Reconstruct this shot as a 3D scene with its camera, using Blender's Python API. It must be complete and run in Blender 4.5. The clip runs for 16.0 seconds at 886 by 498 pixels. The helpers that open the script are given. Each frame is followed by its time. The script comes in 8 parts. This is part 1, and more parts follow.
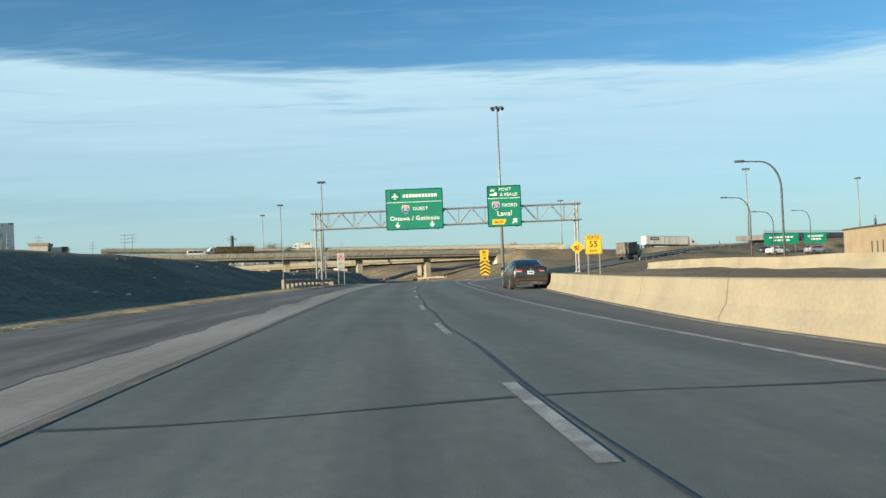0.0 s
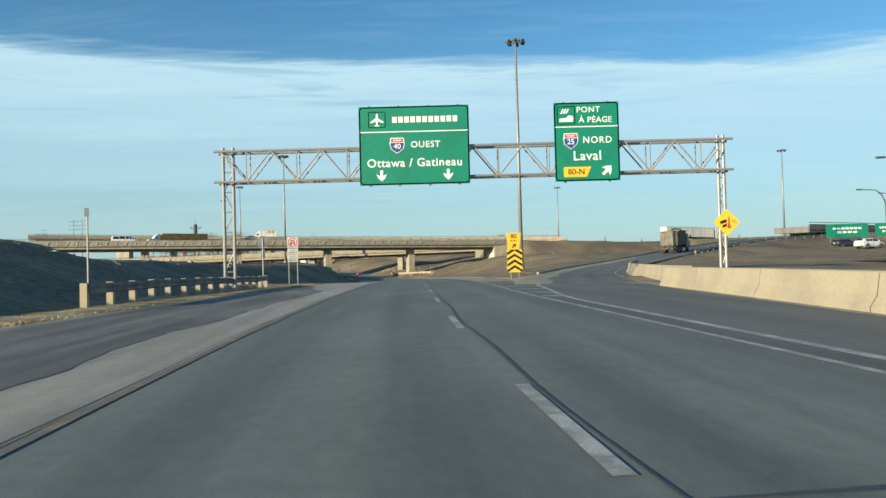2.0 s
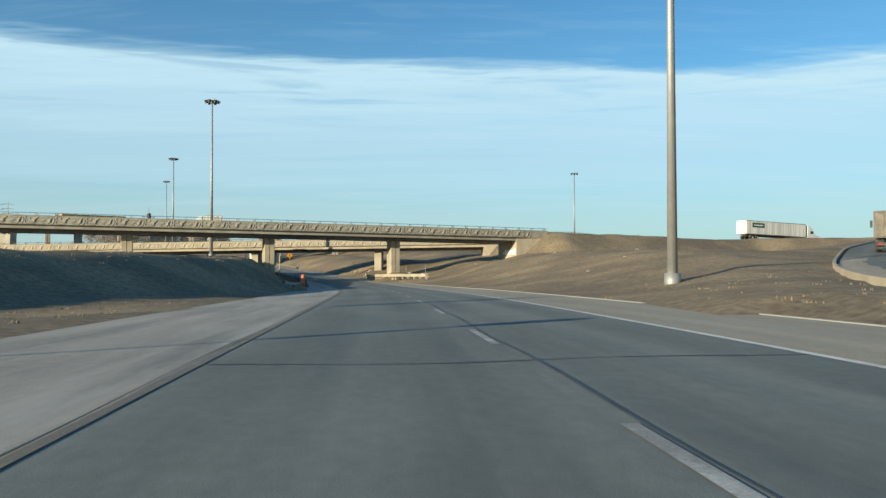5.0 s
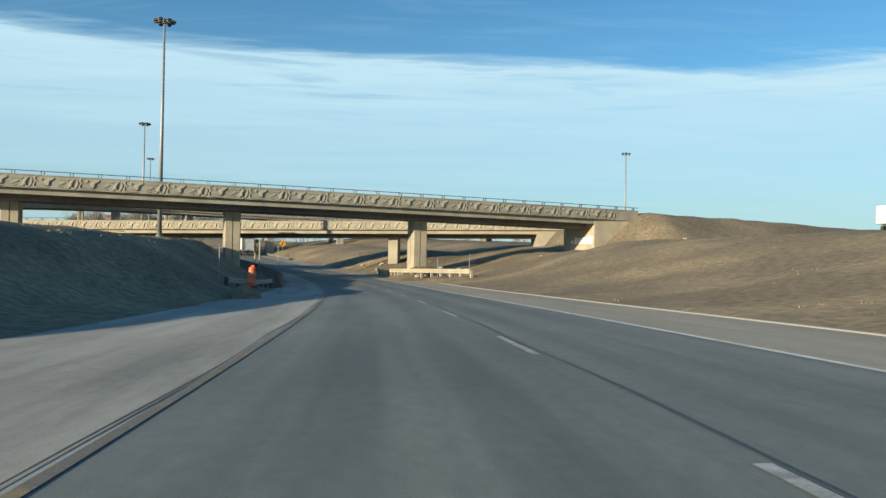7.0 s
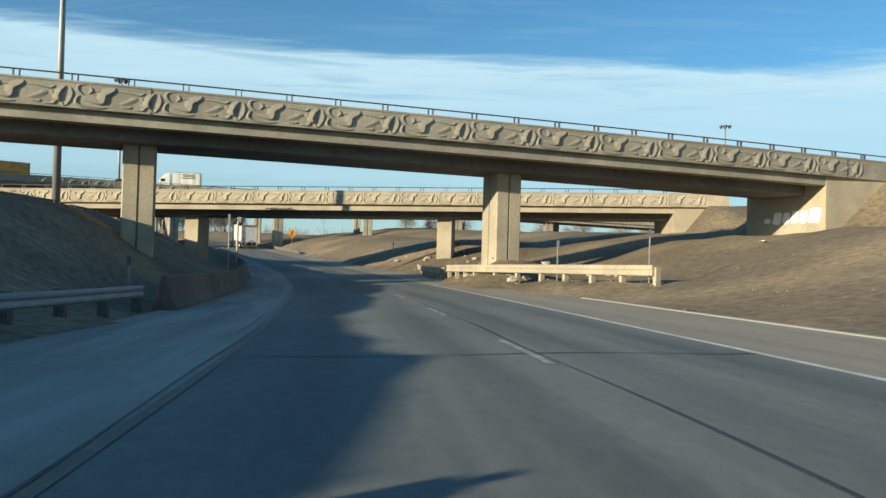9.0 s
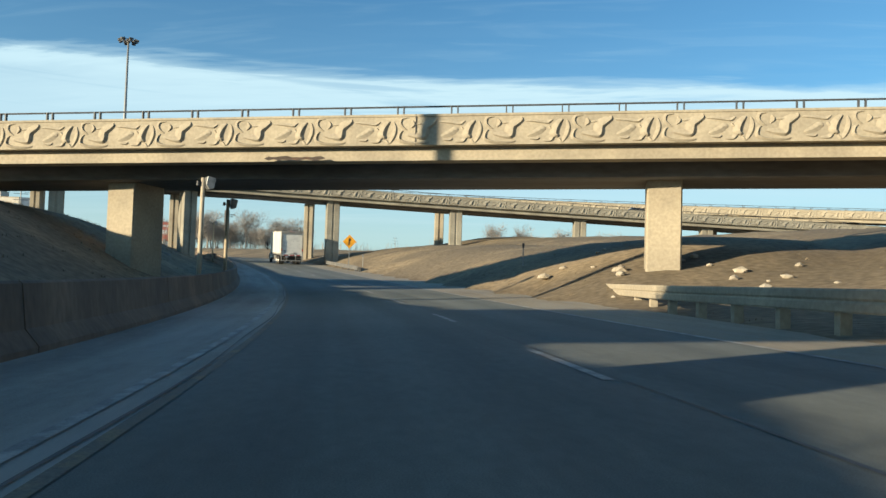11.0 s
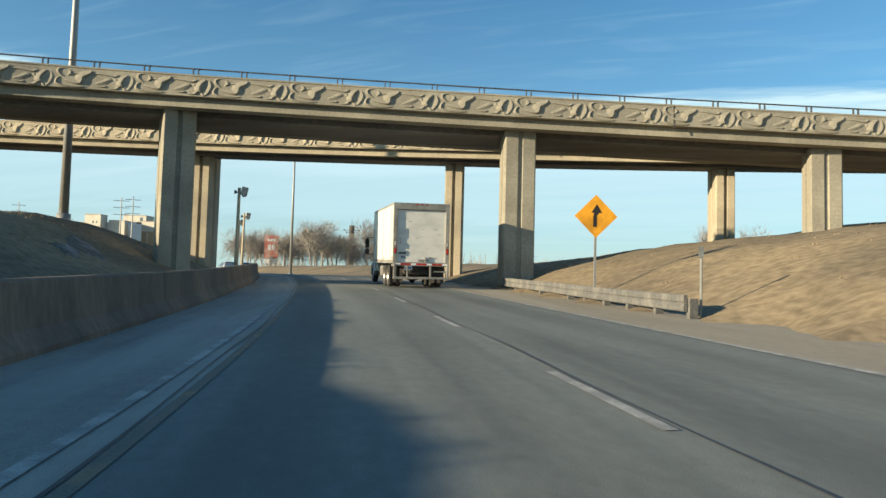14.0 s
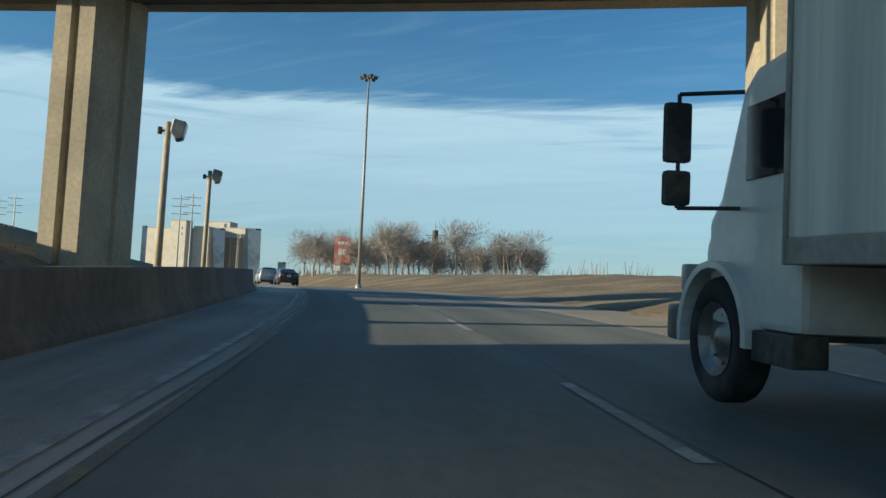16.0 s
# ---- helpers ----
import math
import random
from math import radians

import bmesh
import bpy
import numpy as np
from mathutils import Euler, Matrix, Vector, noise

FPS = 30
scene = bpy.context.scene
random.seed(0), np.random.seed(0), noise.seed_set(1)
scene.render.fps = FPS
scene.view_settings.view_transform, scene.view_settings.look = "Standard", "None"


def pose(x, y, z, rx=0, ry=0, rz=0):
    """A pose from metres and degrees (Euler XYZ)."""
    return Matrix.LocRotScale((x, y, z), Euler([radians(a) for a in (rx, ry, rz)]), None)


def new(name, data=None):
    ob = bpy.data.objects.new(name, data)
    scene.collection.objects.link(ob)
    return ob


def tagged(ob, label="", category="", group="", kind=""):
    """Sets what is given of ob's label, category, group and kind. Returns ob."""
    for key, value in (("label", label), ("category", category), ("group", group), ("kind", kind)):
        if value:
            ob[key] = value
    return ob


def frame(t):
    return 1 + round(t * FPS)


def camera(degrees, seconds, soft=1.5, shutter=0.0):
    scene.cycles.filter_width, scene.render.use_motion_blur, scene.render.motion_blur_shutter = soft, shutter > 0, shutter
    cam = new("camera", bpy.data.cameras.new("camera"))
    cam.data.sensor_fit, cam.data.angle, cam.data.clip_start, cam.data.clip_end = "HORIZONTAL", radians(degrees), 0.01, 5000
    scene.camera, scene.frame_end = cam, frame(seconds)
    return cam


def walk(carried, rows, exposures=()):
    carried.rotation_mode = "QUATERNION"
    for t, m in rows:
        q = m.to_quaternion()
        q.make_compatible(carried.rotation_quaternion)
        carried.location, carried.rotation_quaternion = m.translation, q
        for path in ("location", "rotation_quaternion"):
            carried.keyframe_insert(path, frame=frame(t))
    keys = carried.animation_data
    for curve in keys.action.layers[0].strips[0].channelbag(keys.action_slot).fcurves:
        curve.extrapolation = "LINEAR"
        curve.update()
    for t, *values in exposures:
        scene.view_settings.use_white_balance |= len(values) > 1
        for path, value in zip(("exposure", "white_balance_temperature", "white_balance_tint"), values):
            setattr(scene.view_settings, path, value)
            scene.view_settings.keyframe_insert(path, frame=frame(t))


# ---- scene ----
cam = camera(58.89, 16.0)
PATH = [
    (0.0, 0.002, 0.001, 1.053, 91.786, 2.125, 1.992),
    (0.5, -1.012, 8.761, 1.109, 90.912, 2.017, 1.554),
    (1.0, -1.981, 17.646, 1.163, 90.781, 2.225, 0.629),
    (1.5, -2.892, 26.672, 1.206, 91.167, 2.058, 0.184),
    (2.0, -3.700, 35.804, 1.228, 91.294, 1.454, 0.172),
    (2.5, -4.410, 44.998, 1.226, 91.525, 1.213, -0.272),
    (3.0, -5.009, 54.238, 1.231, 91.629, 1.045, -0.919),
    (3.5, -5.500, 63.561, 1.245, 91.575, 0.673, -1.469),
    (4.0, -5.950, 72.931, 1.227, 91.594, 0.338, -1.821),
    (6.5, -8.906, 118.984, 0.925, 90.982, -0.798, -0.638),
    (7.0, -9.671, 128.242, 0.788, 91.093, -1.059, -0.726),
    (7.5, -10.466, 137.528, 0.648, 91.020, -1.271, -0.676),
    (8.0, -11.279, 146.846, 0.501, 90.993, -1.360, -0.161),
    (8.5, -12.155, 156.207, 0.364, 91.013, -1.357, 0.578),
    (9.0, -13.190, 165.578, 0.247, 91.071, -1.562, 1.630),
    (11.5, -22.024, 211.734, -0.124, 93.182, -1.572, 8.186),
    (12.0, -24.402, 220.677, 0.125, 93.673, -1.606, 9.628),
    (12.5, -27.065, 229.529, 0.361, 94.036, -1.831, 11.265),
    (13.0, -30.031, 238.326, 0.602, 94.099, -1.461, 13.068),
    (13.5, -33.267, 247.111, 0.863, 93.994, -1.540, 14.774),
    (14.0, -36.727, 255.857, 1.156, 93.882, -1.500, 16.282),
    (14.5, -40.372, 264.501, 1.513, 94.063, -1.234, 17.676),
    (15.0, -44.174, 272.984, 1.933, 94.360, -1.514, 19.184),
    (15.5, -48.109, 281.282, 2.368, 94.525, -2.121, 20.647),
    (16.0, -52.139, 289.410, 2.803, 94.355, -2.480, 22.098),
]
# exposure: one value for the whole way
walk(cam, [(t, pose(*p)) for t, *p in PATH], exposures=[(0.0, 0.78, 6300, 6), (9.0, 0.80, 6300, 6), (11.4, 1.04, 6700, 8), (12.0, 1.20, 7100, 9), (12.6, 1.04, 6500, 8), (14.6, 1.06, 6900, 7), (15.0, 0.92, 6900, 7), (15.5, 0.62, 6700, 7), (16.0, 0.58, 6150, 6)])

# ------------------------------------------------------------------ light
SUN_SIDE, SUN_UP = 39.2, 11.7          # degrees behind the left hand, degrees above the horizon
world = bpy.data.worlds.new("sky")
scene.world = world
world.use_nodes = True


def sky_nodes():
    nt = world.node_tree
    n, l = nt.nodes, nt.links
    n.clear()
    out = n.new("ShaderNodeOutputWorld")
    bg = n.new("ShaderNodeBackground")
    bg.inputs["Strength"].default_value = 0.072
    sky = n.new("ShaderNodeTexSky")
    sky.sky_type, sky.sun_disc = "NISHITA", False
    sky.sun_elevation, sky.sun_rotation = radians(SUN_UP), radians(270 - SUN_SIDE)
    sky.air_density, sky.dust_density, sky.ozone_density = 1.0, 0.6, 2.0
    co = n.new("ShaderNodeTexCoord")
    sep = n.new("ShaderNodeSeparateXYZ")
    l.new(co.outputs["Generated"], sep.inputs[0])

    def math_node(op, a, b=None, clamp=False):
        m = n.new("ShaderNodeMath")
        m.operation, m.use_clamp = op, clamp
        for i, v in enumerate((a, b)):
            if v is None:
                continue
            if isinstance(v, (int, float)):
                m.inputs[i].default_value = v
            else:
                l.new(v, m.inputs[i])
        return m.outputs[0]

    def ramp_node(v, stops):
        r = n.new("ShaderNodeValToRGB")
        r.color_ramp.interpolation = "EASE"
        el = r.color_ramp.elements
        while len(el) < len(stops):
            el.new(0.5)
        for e, (p, c) in zip(el, stops):
            e.position, e.color = p, (c, c, c, 1)
        l.new(v, r.inputs[0])
        return r.outputs[0]

    # the clouds lie on a flat layer high up: x / z and y / z, which draws them out along the horizon
    up = math_node("MAXIMUM", sep.outputs[2], 0.02)
    lift = math_node("ADD", up, 0.10)
    comb = n.new("ShaderNodeCombineXYZ")
    l.new(math_node("DIVIDE", sep.outputs[0], lift), comb.inputs[0])
    l.new(math_node("DIVIDE", sep.outputs[1], lift), comb.inputs[1])
    mp = n.new("ShaderNodeMapping")
    mp.inputs["Rotation"].default_value[2] = radians(4)
    mp.inputs["Scale"].default_value = (0.55, 2.6, 1.0)
    l.new(comb.outputs[0], mp.inputs[0])
    big = n.new("ShaderNodeTexNoise")
    big.inputs["Scale"].default_value, big.inputs["Detail"].default_value, big.inputs["Roughness"].default_value = 1.1, 8, 0.58
    big.inputs["Distortion"].default_value = 0.5
    l.new(mp.outputs[0], big.inputs[0])
    fine = n.new("ShaderNodeTexNoise")
    fine.inputs["Scale"].default_value, fine.inputs["Detail"].default_value = 3.4, 9
    fine.inputs["Distortion"].default_value = 1.2
    l.new(mp.outputs[0], fine.inputs[0])
    # a sheet of thin cloud up to about 14 degrees, with an uneven upper rim; above it only faint wisps
    edge = math_node("ADD", math_node("MULTIPLY", math_node("SUBTRACT", big.outputs[0], 0.5), 0.09), up)
    edge = math_node("ADD", edge, math_node("MULTIPLY", sep.outputs[0], 0.010))
    # long thin lanes that lie level along the rim
    flat = n.new("ShaderNodeCombineXYZ")
    l.new(sep.outputs[0], flat.inputs[0]), l.new(math_node("MULTIPLY", up, 15.0), flat.inputs[1])
    lane = n.new("ShaderNodeTexNoise")
    lane.inputs["Scale"].default_value, lane.inputs["Detail"].default_value, lane.inputs["Roughness"].default_value = 3.2, 7, 0.55
    lane.inputs["Distortion"].default_value = 0.35
    l.new(flat.outputs[0], lane.inputs[0])
    edge = math_node("ADD", edge, math_node("MULTIPLY", math_node("SUBTRACT", lane.outputs[0], 0.5), 0.040))
    sheet = ramp_node(edge, [(0.0, 0.12), (0.06, 0.34), (0.12, 0.66), (0.19, 0.84), (0.236, 1.0), (0.246, 0.40), (0.256, 0.06), (0.40, 0.0)])
    gaps = ramp_node(lane.outputs[0], [(0.34, 0.68), (0.48, 1.0)])
    high = ramp_node(up, [(0.165, 0.0), (0.215, 1.0)])
    sheet = math_node("MULTIPLY", sheet, math_node("SUBTRACT", 1.0, math_node("MULTIPLY", high, math_node("SUBTRACT", 1.0, gaps))))
    streak = ramp_node(math_node("ADD", math_node("MULTIPLY", big.outputs[0], 0.65), math_node("MULTIPLY", fine.outputs[0], 0.35)),
                       [(0.28, 0.86), (0.48, 0.95), (0.66, 1.0)])
    wisp = ramp_node(fine.outputs[0], [(0.48, 0.0), (0.80, 0.09)])
    cover = math_node("ADD", math_node("MULTIPLY", sheet, streak), math_node("MULTIPLY", wisp, ramp_node(up, [(0.2, 0.0), (0.3, 1.0), (0.6, 0.2)])), True)
    mix = n.new("ShaderNodeMix")
    mix.data_type = "RGBA"
    l.new(cover, mix.inputs["Factor"])
    clear = n.new("ShaderNodeVectorMath")
    clear.operation = "MULTIPLY"
    clear.inputs[1].default_value = (0.55, 1.02, 1.28)      # a clear cold winter sky
    l.new(sky.outputs[0], clear.inputs[0])
    l.new(clear.outputs[0], mix.inputs["A"])
    mix.inputs["B"].default_value = (4.75, 6.5, 7.3, 1)
    # pale haze low over the horizon
    haze = n.new("ShaderNodeMix")
    haze.data_type = "RGBA"
    l.new(ramp_node(up, [(0.0, 0.72), (0.05, 0.52), (0.12, 0.18), (0.20, 0.0)]), haze.inputs["Factor"])
    l.new(mix.outputs["Result"], haze.inputs["A"])
    haze.inputs["B"].default_value = (4.5, 5.6, 5.7, 1)
    l.new(haze.outputs["Result"], bg.inputs["Color"])
    l.new(bg.outputs[0], out.inputs[0])


sky_nodes()
sun = new("sun", bpy.data.lights.new("sun", "SUN"))
sun.data.energy, sun.data.angle, sun.data.color = 4.8, radians(0.55), (1.0, 0.84, 0.60)
_b, _e = radians(SUN_SIDE), radians(SUN_UP)
to_sun = Vector((-math.cos(_b) * math.cos(_e), -math.sin(_b) * math.cos(_e), math.sin(_e)))
sun.matrix_world = to_sun.to_track_quat("Z", "Y").to_matrix().to_4x4()


# ------------------------------------------------------------------ materials
def material(name, color, rough=0.7, metal=0.0, vary=0.25, grain=(1.2, 14.0), bump=0.0, second=None, patch=0.5,
             spec=0.5, stretch=(1, 1, 1), per_object=0.0, coat=0.0, fine=False):
    """A surface with a base colour, stains at one scale and grain at another, and fine relief."""
    m = bpy.data.materials.new(name)
    m.use_nodes = True
    nt = m.node_tree
    n, l = nt.nodes, nt.links
    p = n["Principled BSDF"]
    p.inputs["Roughness"].default_value, p.inputs["Metallic"].default_value = rough, metal
    p.inputs["Specular IOR Level"].default_value, p.inputs["Coat Weight"].default_value = spec, coat
    co = n.new("ShaderNodeTexCoord")
    mp = n.new("ShaderNodeMapping")
    mp.inputs["Scale"].default_value = stretch
    l.new(co.outputs["Object"], mp.inputs[0])
    a, b = n.new("ShaderNodeTexNoise"), n.new("ShaderNodeTexNoise")
    a.inputs["Scale"].default_value, a.inputs["Detail"].default_value = grain[0], 5
    b.inputs["Scale"].default_value, b.inputs["Detail"].default_value = grain[1], 4
    l.new(mp.outputs[0], a.inputs[0]), l.new(co.outputs["Object"] if fine else mp.outputs[0], b.inputs[0])
    base = n.new("ShaderNodeMix")
    base.data_type = "RGBA"
    base.inputs["A"].default_value = (*color, 1)
    base.inputs["B"].default_value = (*(second or [c * 0.62 for c in color]), 1)
    r = n.new("ShaderNodeMapRange")
    r.inputs["From Min"].default_value, r.inputs["From Max"].default_value = 0.62 - 0.35 * patch, 0.82 - 0.35 * patch
    l.new(a.outputs[0], r.inputs[0])
    l.new(r.outputs[0], base.inputs["Factor"])
    shade = n.new("ShaderNodeMapRange")
    shade.inputs["From Min"].default_value, shade.inputs["From Max"].default_value = 0.3, 0.7
    shade.inputs["To Min"].default_value, shade.inputs["To Max"].default_value = 1 - vary, 1 + vary
    l.new(b.outputs[0], shade.inputs[0])
    mul = n.new("ShaderNodeVectorMath")
    mul.operation = "SCALE"
    l.new(base.outputs["Result"], mul.inputs[0]), l.new(shade.outputs[0], mul.inputs["Scale"])
    col = mul.outputs[0]
    if per_object:
        info, rr, mm = n.new("ShaderNodeObjectInfo"), n.new("ShaderNodeMapRange"), n.new("ShaderNodeVectorMath")
        rr.inputs["To Min"].default_value, rr.inputs["To Max"].default_value = 1 - per_object, 1 + per_object
        mm.operation = "SCALE"
        l.new(info.outputs["Random"], rr.inputs[0]), l.new(col, mm.inputs[0]), l.new(rr.outputs[0], mm.inputs["Scale"])
        col = mm.outputs[0]
    l.new(col, p.inputs["Base Color"])
    if bump:
        bp = n.new("ShaderNodeBump")
        bp.inputs["Strength"].default_value, bp.inputs["Distance"].default_value = bump, 0.03
        l.new(b.outputs[0], bp.inputs["Height"])
        l.new(bp.outputs[0], p.inputs["Normal"])
    return m


def paving(name, dark, light, tracks=0.0, salt=0.0, stone=90.0):
    """Paving with coarse stone, long streaks along the lane, wheel tracks, blotches and pale salt."""
    m = bpy.data.materials.new(name)
    m.use_nodes = True
    nt = m.node_tree
    n, l = nt.nodes, nt.links
    p = n["Principled BSDF"]
    p.inputs["Specular IOR Level"].default_value = 0.35
    co = n.new("ShaderNodeUVMap")
    co.uv_map = "paving"

    def noise(scale, stretch, detail=5, rough=0.6):
        mp, t = n.new("ShaderNodeMapping"), n.new("ShaderNodeTexNoise")
        mp.inputs["Scale"].default_value = stretch
        t.inputs["Scale"].default_value, t.inputs["Detail"].default_value, t.inputs["Roughness"].default_value = scale, detail, rough
        l.new(co.outputs[0], mp.inputs[0]), l.new(mp.outputs[0], t.inputs[0])
        return t.outputs[0]

    def spread(v, a, b, lo, hi):
        r = n.new("ShaderNodeMapRange")
        for key, val in (("From Min", a), ("From Max", b), ("To Min", lo), ("To Max", hi)):
            r.inputs[key].default_value = val
        l.new(v, r.inputs[0])
        return r.outputs[0]

    def calc(op, a, b):
        r = n.new("ShaderNodeMath")
        r.operation = op
        for i, v in enumerate((a, b)):
            if isinstance(v, (int, float)):
                r.inputs[i].default_value = v
            else:
                l.new(v, r.inputs[i])
        return r.outputs[0]

    streak = noise(1.6, (1, 0.025, 1))
    blotch = noise(0.35, (1, 0.4, 1), 6)
    grit = noise(stone, (1, 1, 1), 3, 0.75)
    mid = noise(7.0, (1, 0.5, 1), 4)
    mix = n.new("ShaderNodeMix")
    mix.data_type = "RGBA"
    mix.inputs["A"].default_value, mix.inputs["B"].default_value = (*dark, 1), (*light, 1)
    f = calc("ADD", calc("MULTIPLY", streak, 0.55), calc("MULTIPLY", blotch, 0.45))
    if tracks:
        sep = n.new("ShaderNodeSeparateXYZ")
        l.new(co.outputs[0], sep.inputs[0])
        wave = calc("COSINE", calc("MULTIPLY", calc("ADD", sep.outputs[0], 0.95), 2 * math.pi / 1.85), 0.0)
        f = calc("SUBTRACT", f, calc("MULTIPLY", wave, tracks))
    l.new(spread(f, 0.36, 0.64, 0.0, 1.0), mix.inputs["Factor"])
    shade = calc("MULTIPLY", spread(grit, 0.25, 0.75, 0.62, 1.38), spread(mid, 0.3, 0.7, 0.90, 1.10))
    mul = n.new("ShaderNodeVectorMath")
    mul.operation = "SCALE"
    l.new(mix.outputs["Result"], mul.inputs[0]), l.new(shade, mul.inputs["Scale"])
    col = mul.outputs[0]
    if salt:
        white = n.new("ShaderNodeMix")
        white.data_type = "RGBA"
        white.inputs["B"].default_value = (0.42, 0.40, 0.36, 1)
        l.new(col, white.inputs["A"])
        l.new(calc("MULTIPLY", spread(noise(0.9, (1, 0.10, 1), 7, 0.65), 0.46, 0.66, 0.0, 1.0), salt), white.inputs["Factor"])
        col = white.outputs["Result"]
    l.new(col, p.inputs["Base Color"])
    l.new(spread(streak, 0.3, 0.7, 0.70, 0.92), p.inputs["Roughness"])
    bp = n.new("ShaderNodeBump")
    bp.inputs["Strength"].default_value, bp.inputs["Distance"].default_value = 0.35, 0.006
    l.new(grit, bp.inputs["Height"])
    l.new(bp.outputs[0], p.inputs["Normal"])
    return m


ASPHALT = paving("asphalt", (0.110, 0.122, 0.114), (0.188, 0.204, 0.188), 0.05)
SHOULDER = paving("worn_concrete_shoulder", (0.21, 0.20, 0.175), (0.38, 0.36, 0.31), 0.0, 0.8, 60.0)
BEIGE_PAVING = paving("beige_concrete_paving", (0.255, 0.222, 0.165), (0.36, 0.315, 0.24), 0.0, 0.25, 60.0)
RAMP_ASPHALT = paving("ramp_asphalt", (0.102, 0.107, 0.101), (0.168, 0.172, 0.158), 0.05)
BRIDGE_ASPHALT = material("bridge_asphalt", (0.12, 0.118, 0.11), 0.85, vary=0.2, grain=(0.3, 20.0))
TAR = material("tar_seal", (0.045, 0.045, 0.046), 0.55, vary=0.3, grain=(2.0, 30.0))
WHITE_PAINT = material("worn_white_paint", (0.44, 0.44, 0.41), 0.7, vary=0.2, grain=(3.0, 40.0), second=(0.26, 0.255, 0.24), patch=0.75)
FRESH_WHITE = material("white_road_paint", (0.66, 0.66, 0.63), 0.7, vary=0.12, grain=(2.0, 30.0), second=(0.50, 0.495, 0.47), patch=0.5)
YELLOW_PAINT = material("worn_yellow_paint", (0.30, 0.225, 0.11), 0.7, vary=0.25, grain=(2.0, 40.0), second=(0.16, 0.145, 0.115), patch=1.0)
GRASS = material("dry_winter_grass", (0.278, 0.217, 0.137), 0.95, vary=0.3, grain=(0.16, 3.4), bump=0.35, second=(0.185, 0.149, 0.102), patch=0.75, spec=0.15)
STRAW = material("pale_dry_straw", (0.42, 0.35, 0.22), 0.95, vary=0.35, grain=(0.8, 9.0), bump=0.5, second=(0.30, 0.22, 0.12), patch=0.6, spec=0.1)
CONCRETE = material("weathered_concrete", (0.42, 0.36, 0.26), 0.88, vary=0.13, grain=(0.5, 9.0), bump=0.15, second=(0.33, 0.285, 0.21), patch=0.7)
# weathered concrete of B1 and B3, their weak grazing sunlight put into the colour
CONCRETE_DIMMED = material("dimmed_weathered_concrete", (0.33, 0.305, 0.24), 0.9, vary=0.14, grain=(0.5, 9.0), bump=0.15, second=(0.245, 0.225, 0.18), patch=0.75)
# concrete on shaded faces: the shade is put into this darker colour
CONCRETE_SHADED = material("shaded_grey_concrete", (0.185, 0.185, 0.182), 0.9, vary=0.18, grain=(0.3, 5.0), bump=0.1, second=(0.14, 0.13, 0.12), patch=0.7, stretch=(0.3, 2.0, 1))
BARRIER = material("cast_concrete_barrier", (0.38, 0.325, 0.23), 0.88, vary=0.08, grain=(0.5, 14.0), bump=0.04, second=(0.32, 0.275, 0.20), patch=0.6)
STEEL = material("galvanised_steel", (0.29, 0.295, 0.285), 0.55, 0.45, vary=0.15, grain=(1.5, 20.0), second=(0.33, 0.32, 0.30))
# weathered rail steel, darkened because its road side lies in shade
RAIL_SHADED = material("shaded_weathered_rail", (0.135, 0.135, 0.13), 0.7, 0.3, vary=0.25, grain=(1.5, 14.0), second=(0.22, 0.21, 0.19), patch=0.5)
DARK_STEEL = material("dull_dark_steel", (0.10, 0.10, 0.10), 0.6, 0.4, vary=0.2, grain=(2.0, 20.0))
SIGN_BACK = material("bare_aluminium", (0.14, 0.155, 0.16), 0.7, 0.2, vary=0.1, grain=(2.0, 16.0))
GREEN_SIGN = material("green_sign_sheeting", (0.008, 0.20, 0.125), 0.45, vary=0.06, grain=(0.9, 8.0), second=(0.010, 0.175, 0.11))
SIGN_WHITE = material("white_sign_sheeting", (0.78, 0.78, 0.75), 0.5, vary=0.04, grain=(2.0, 20.0), second=(0.70, 0.70, 0.68))
SIGN_YELLOW = material("yellow_sign_sheeting", (0.80, 0.50, 0.03), 0.5, vary=0.06, grain=(2.0, 15.0), second=(0.72, 0.44, 0.03))
SIGN_BLACK = material("black_sign_film", (0.02, 0.018, 0.016), 0.5, vary=0.1)
SIGN_RED = material("red_sign_film", (0.55, 0.05, 0.05), 0.5, vary=0.1)
SIGN_BLUE = material("blue_sign_film", (0.03, 0.07, 0.28), 0.5, vary=0.1)
WALL_STAIN = material("stained_brown_concrete", (0.215, 0.16, 0.112), 0.9, vary=0.2, grain=(0.5, 8.0), bump=0.15, second=(0.135, 0.104, 0.078), patch=0.8, stretch=(1, 1, 0.4))
BARK = material("bare_winter_branches", (0.33, 0.30, 0.268), 0.95, vary=0.3, grain=(1.0, 8.0), spec=0.1)


# ------------------------------------------------------------------ mesh helpers
def part(name, bm, mat, parent=None, label="", smooth=False):
    """Links a bmesh as ONE mesh object under a thing or under a part."""
    me = bpy.data.meshes.new(name)
    bm.to_mesh(me)
    bm.free()
    for m in (mat if isinstance(mat, (list, tuple)) else [mat]):
        me.materials.append(m)
    if smooth:
        for f in me.polygons:
            f.use_smooth = True
    ob = new(name, me)
    ob.parent = parent
    if label:
        ob["label"] = label
    return ob


def piece(name, me, parent, m):
    """One more object on a mesh that others share."""
    ob = new(name, me)
    ob.parent = parent
    ob.matrix_local = m
    return ob


def thing(name, m, label, category, group="", kind=""):
    ob = new(name)
    ob.matrix_world = m
    return tagged(ob, label, category, group, kind)


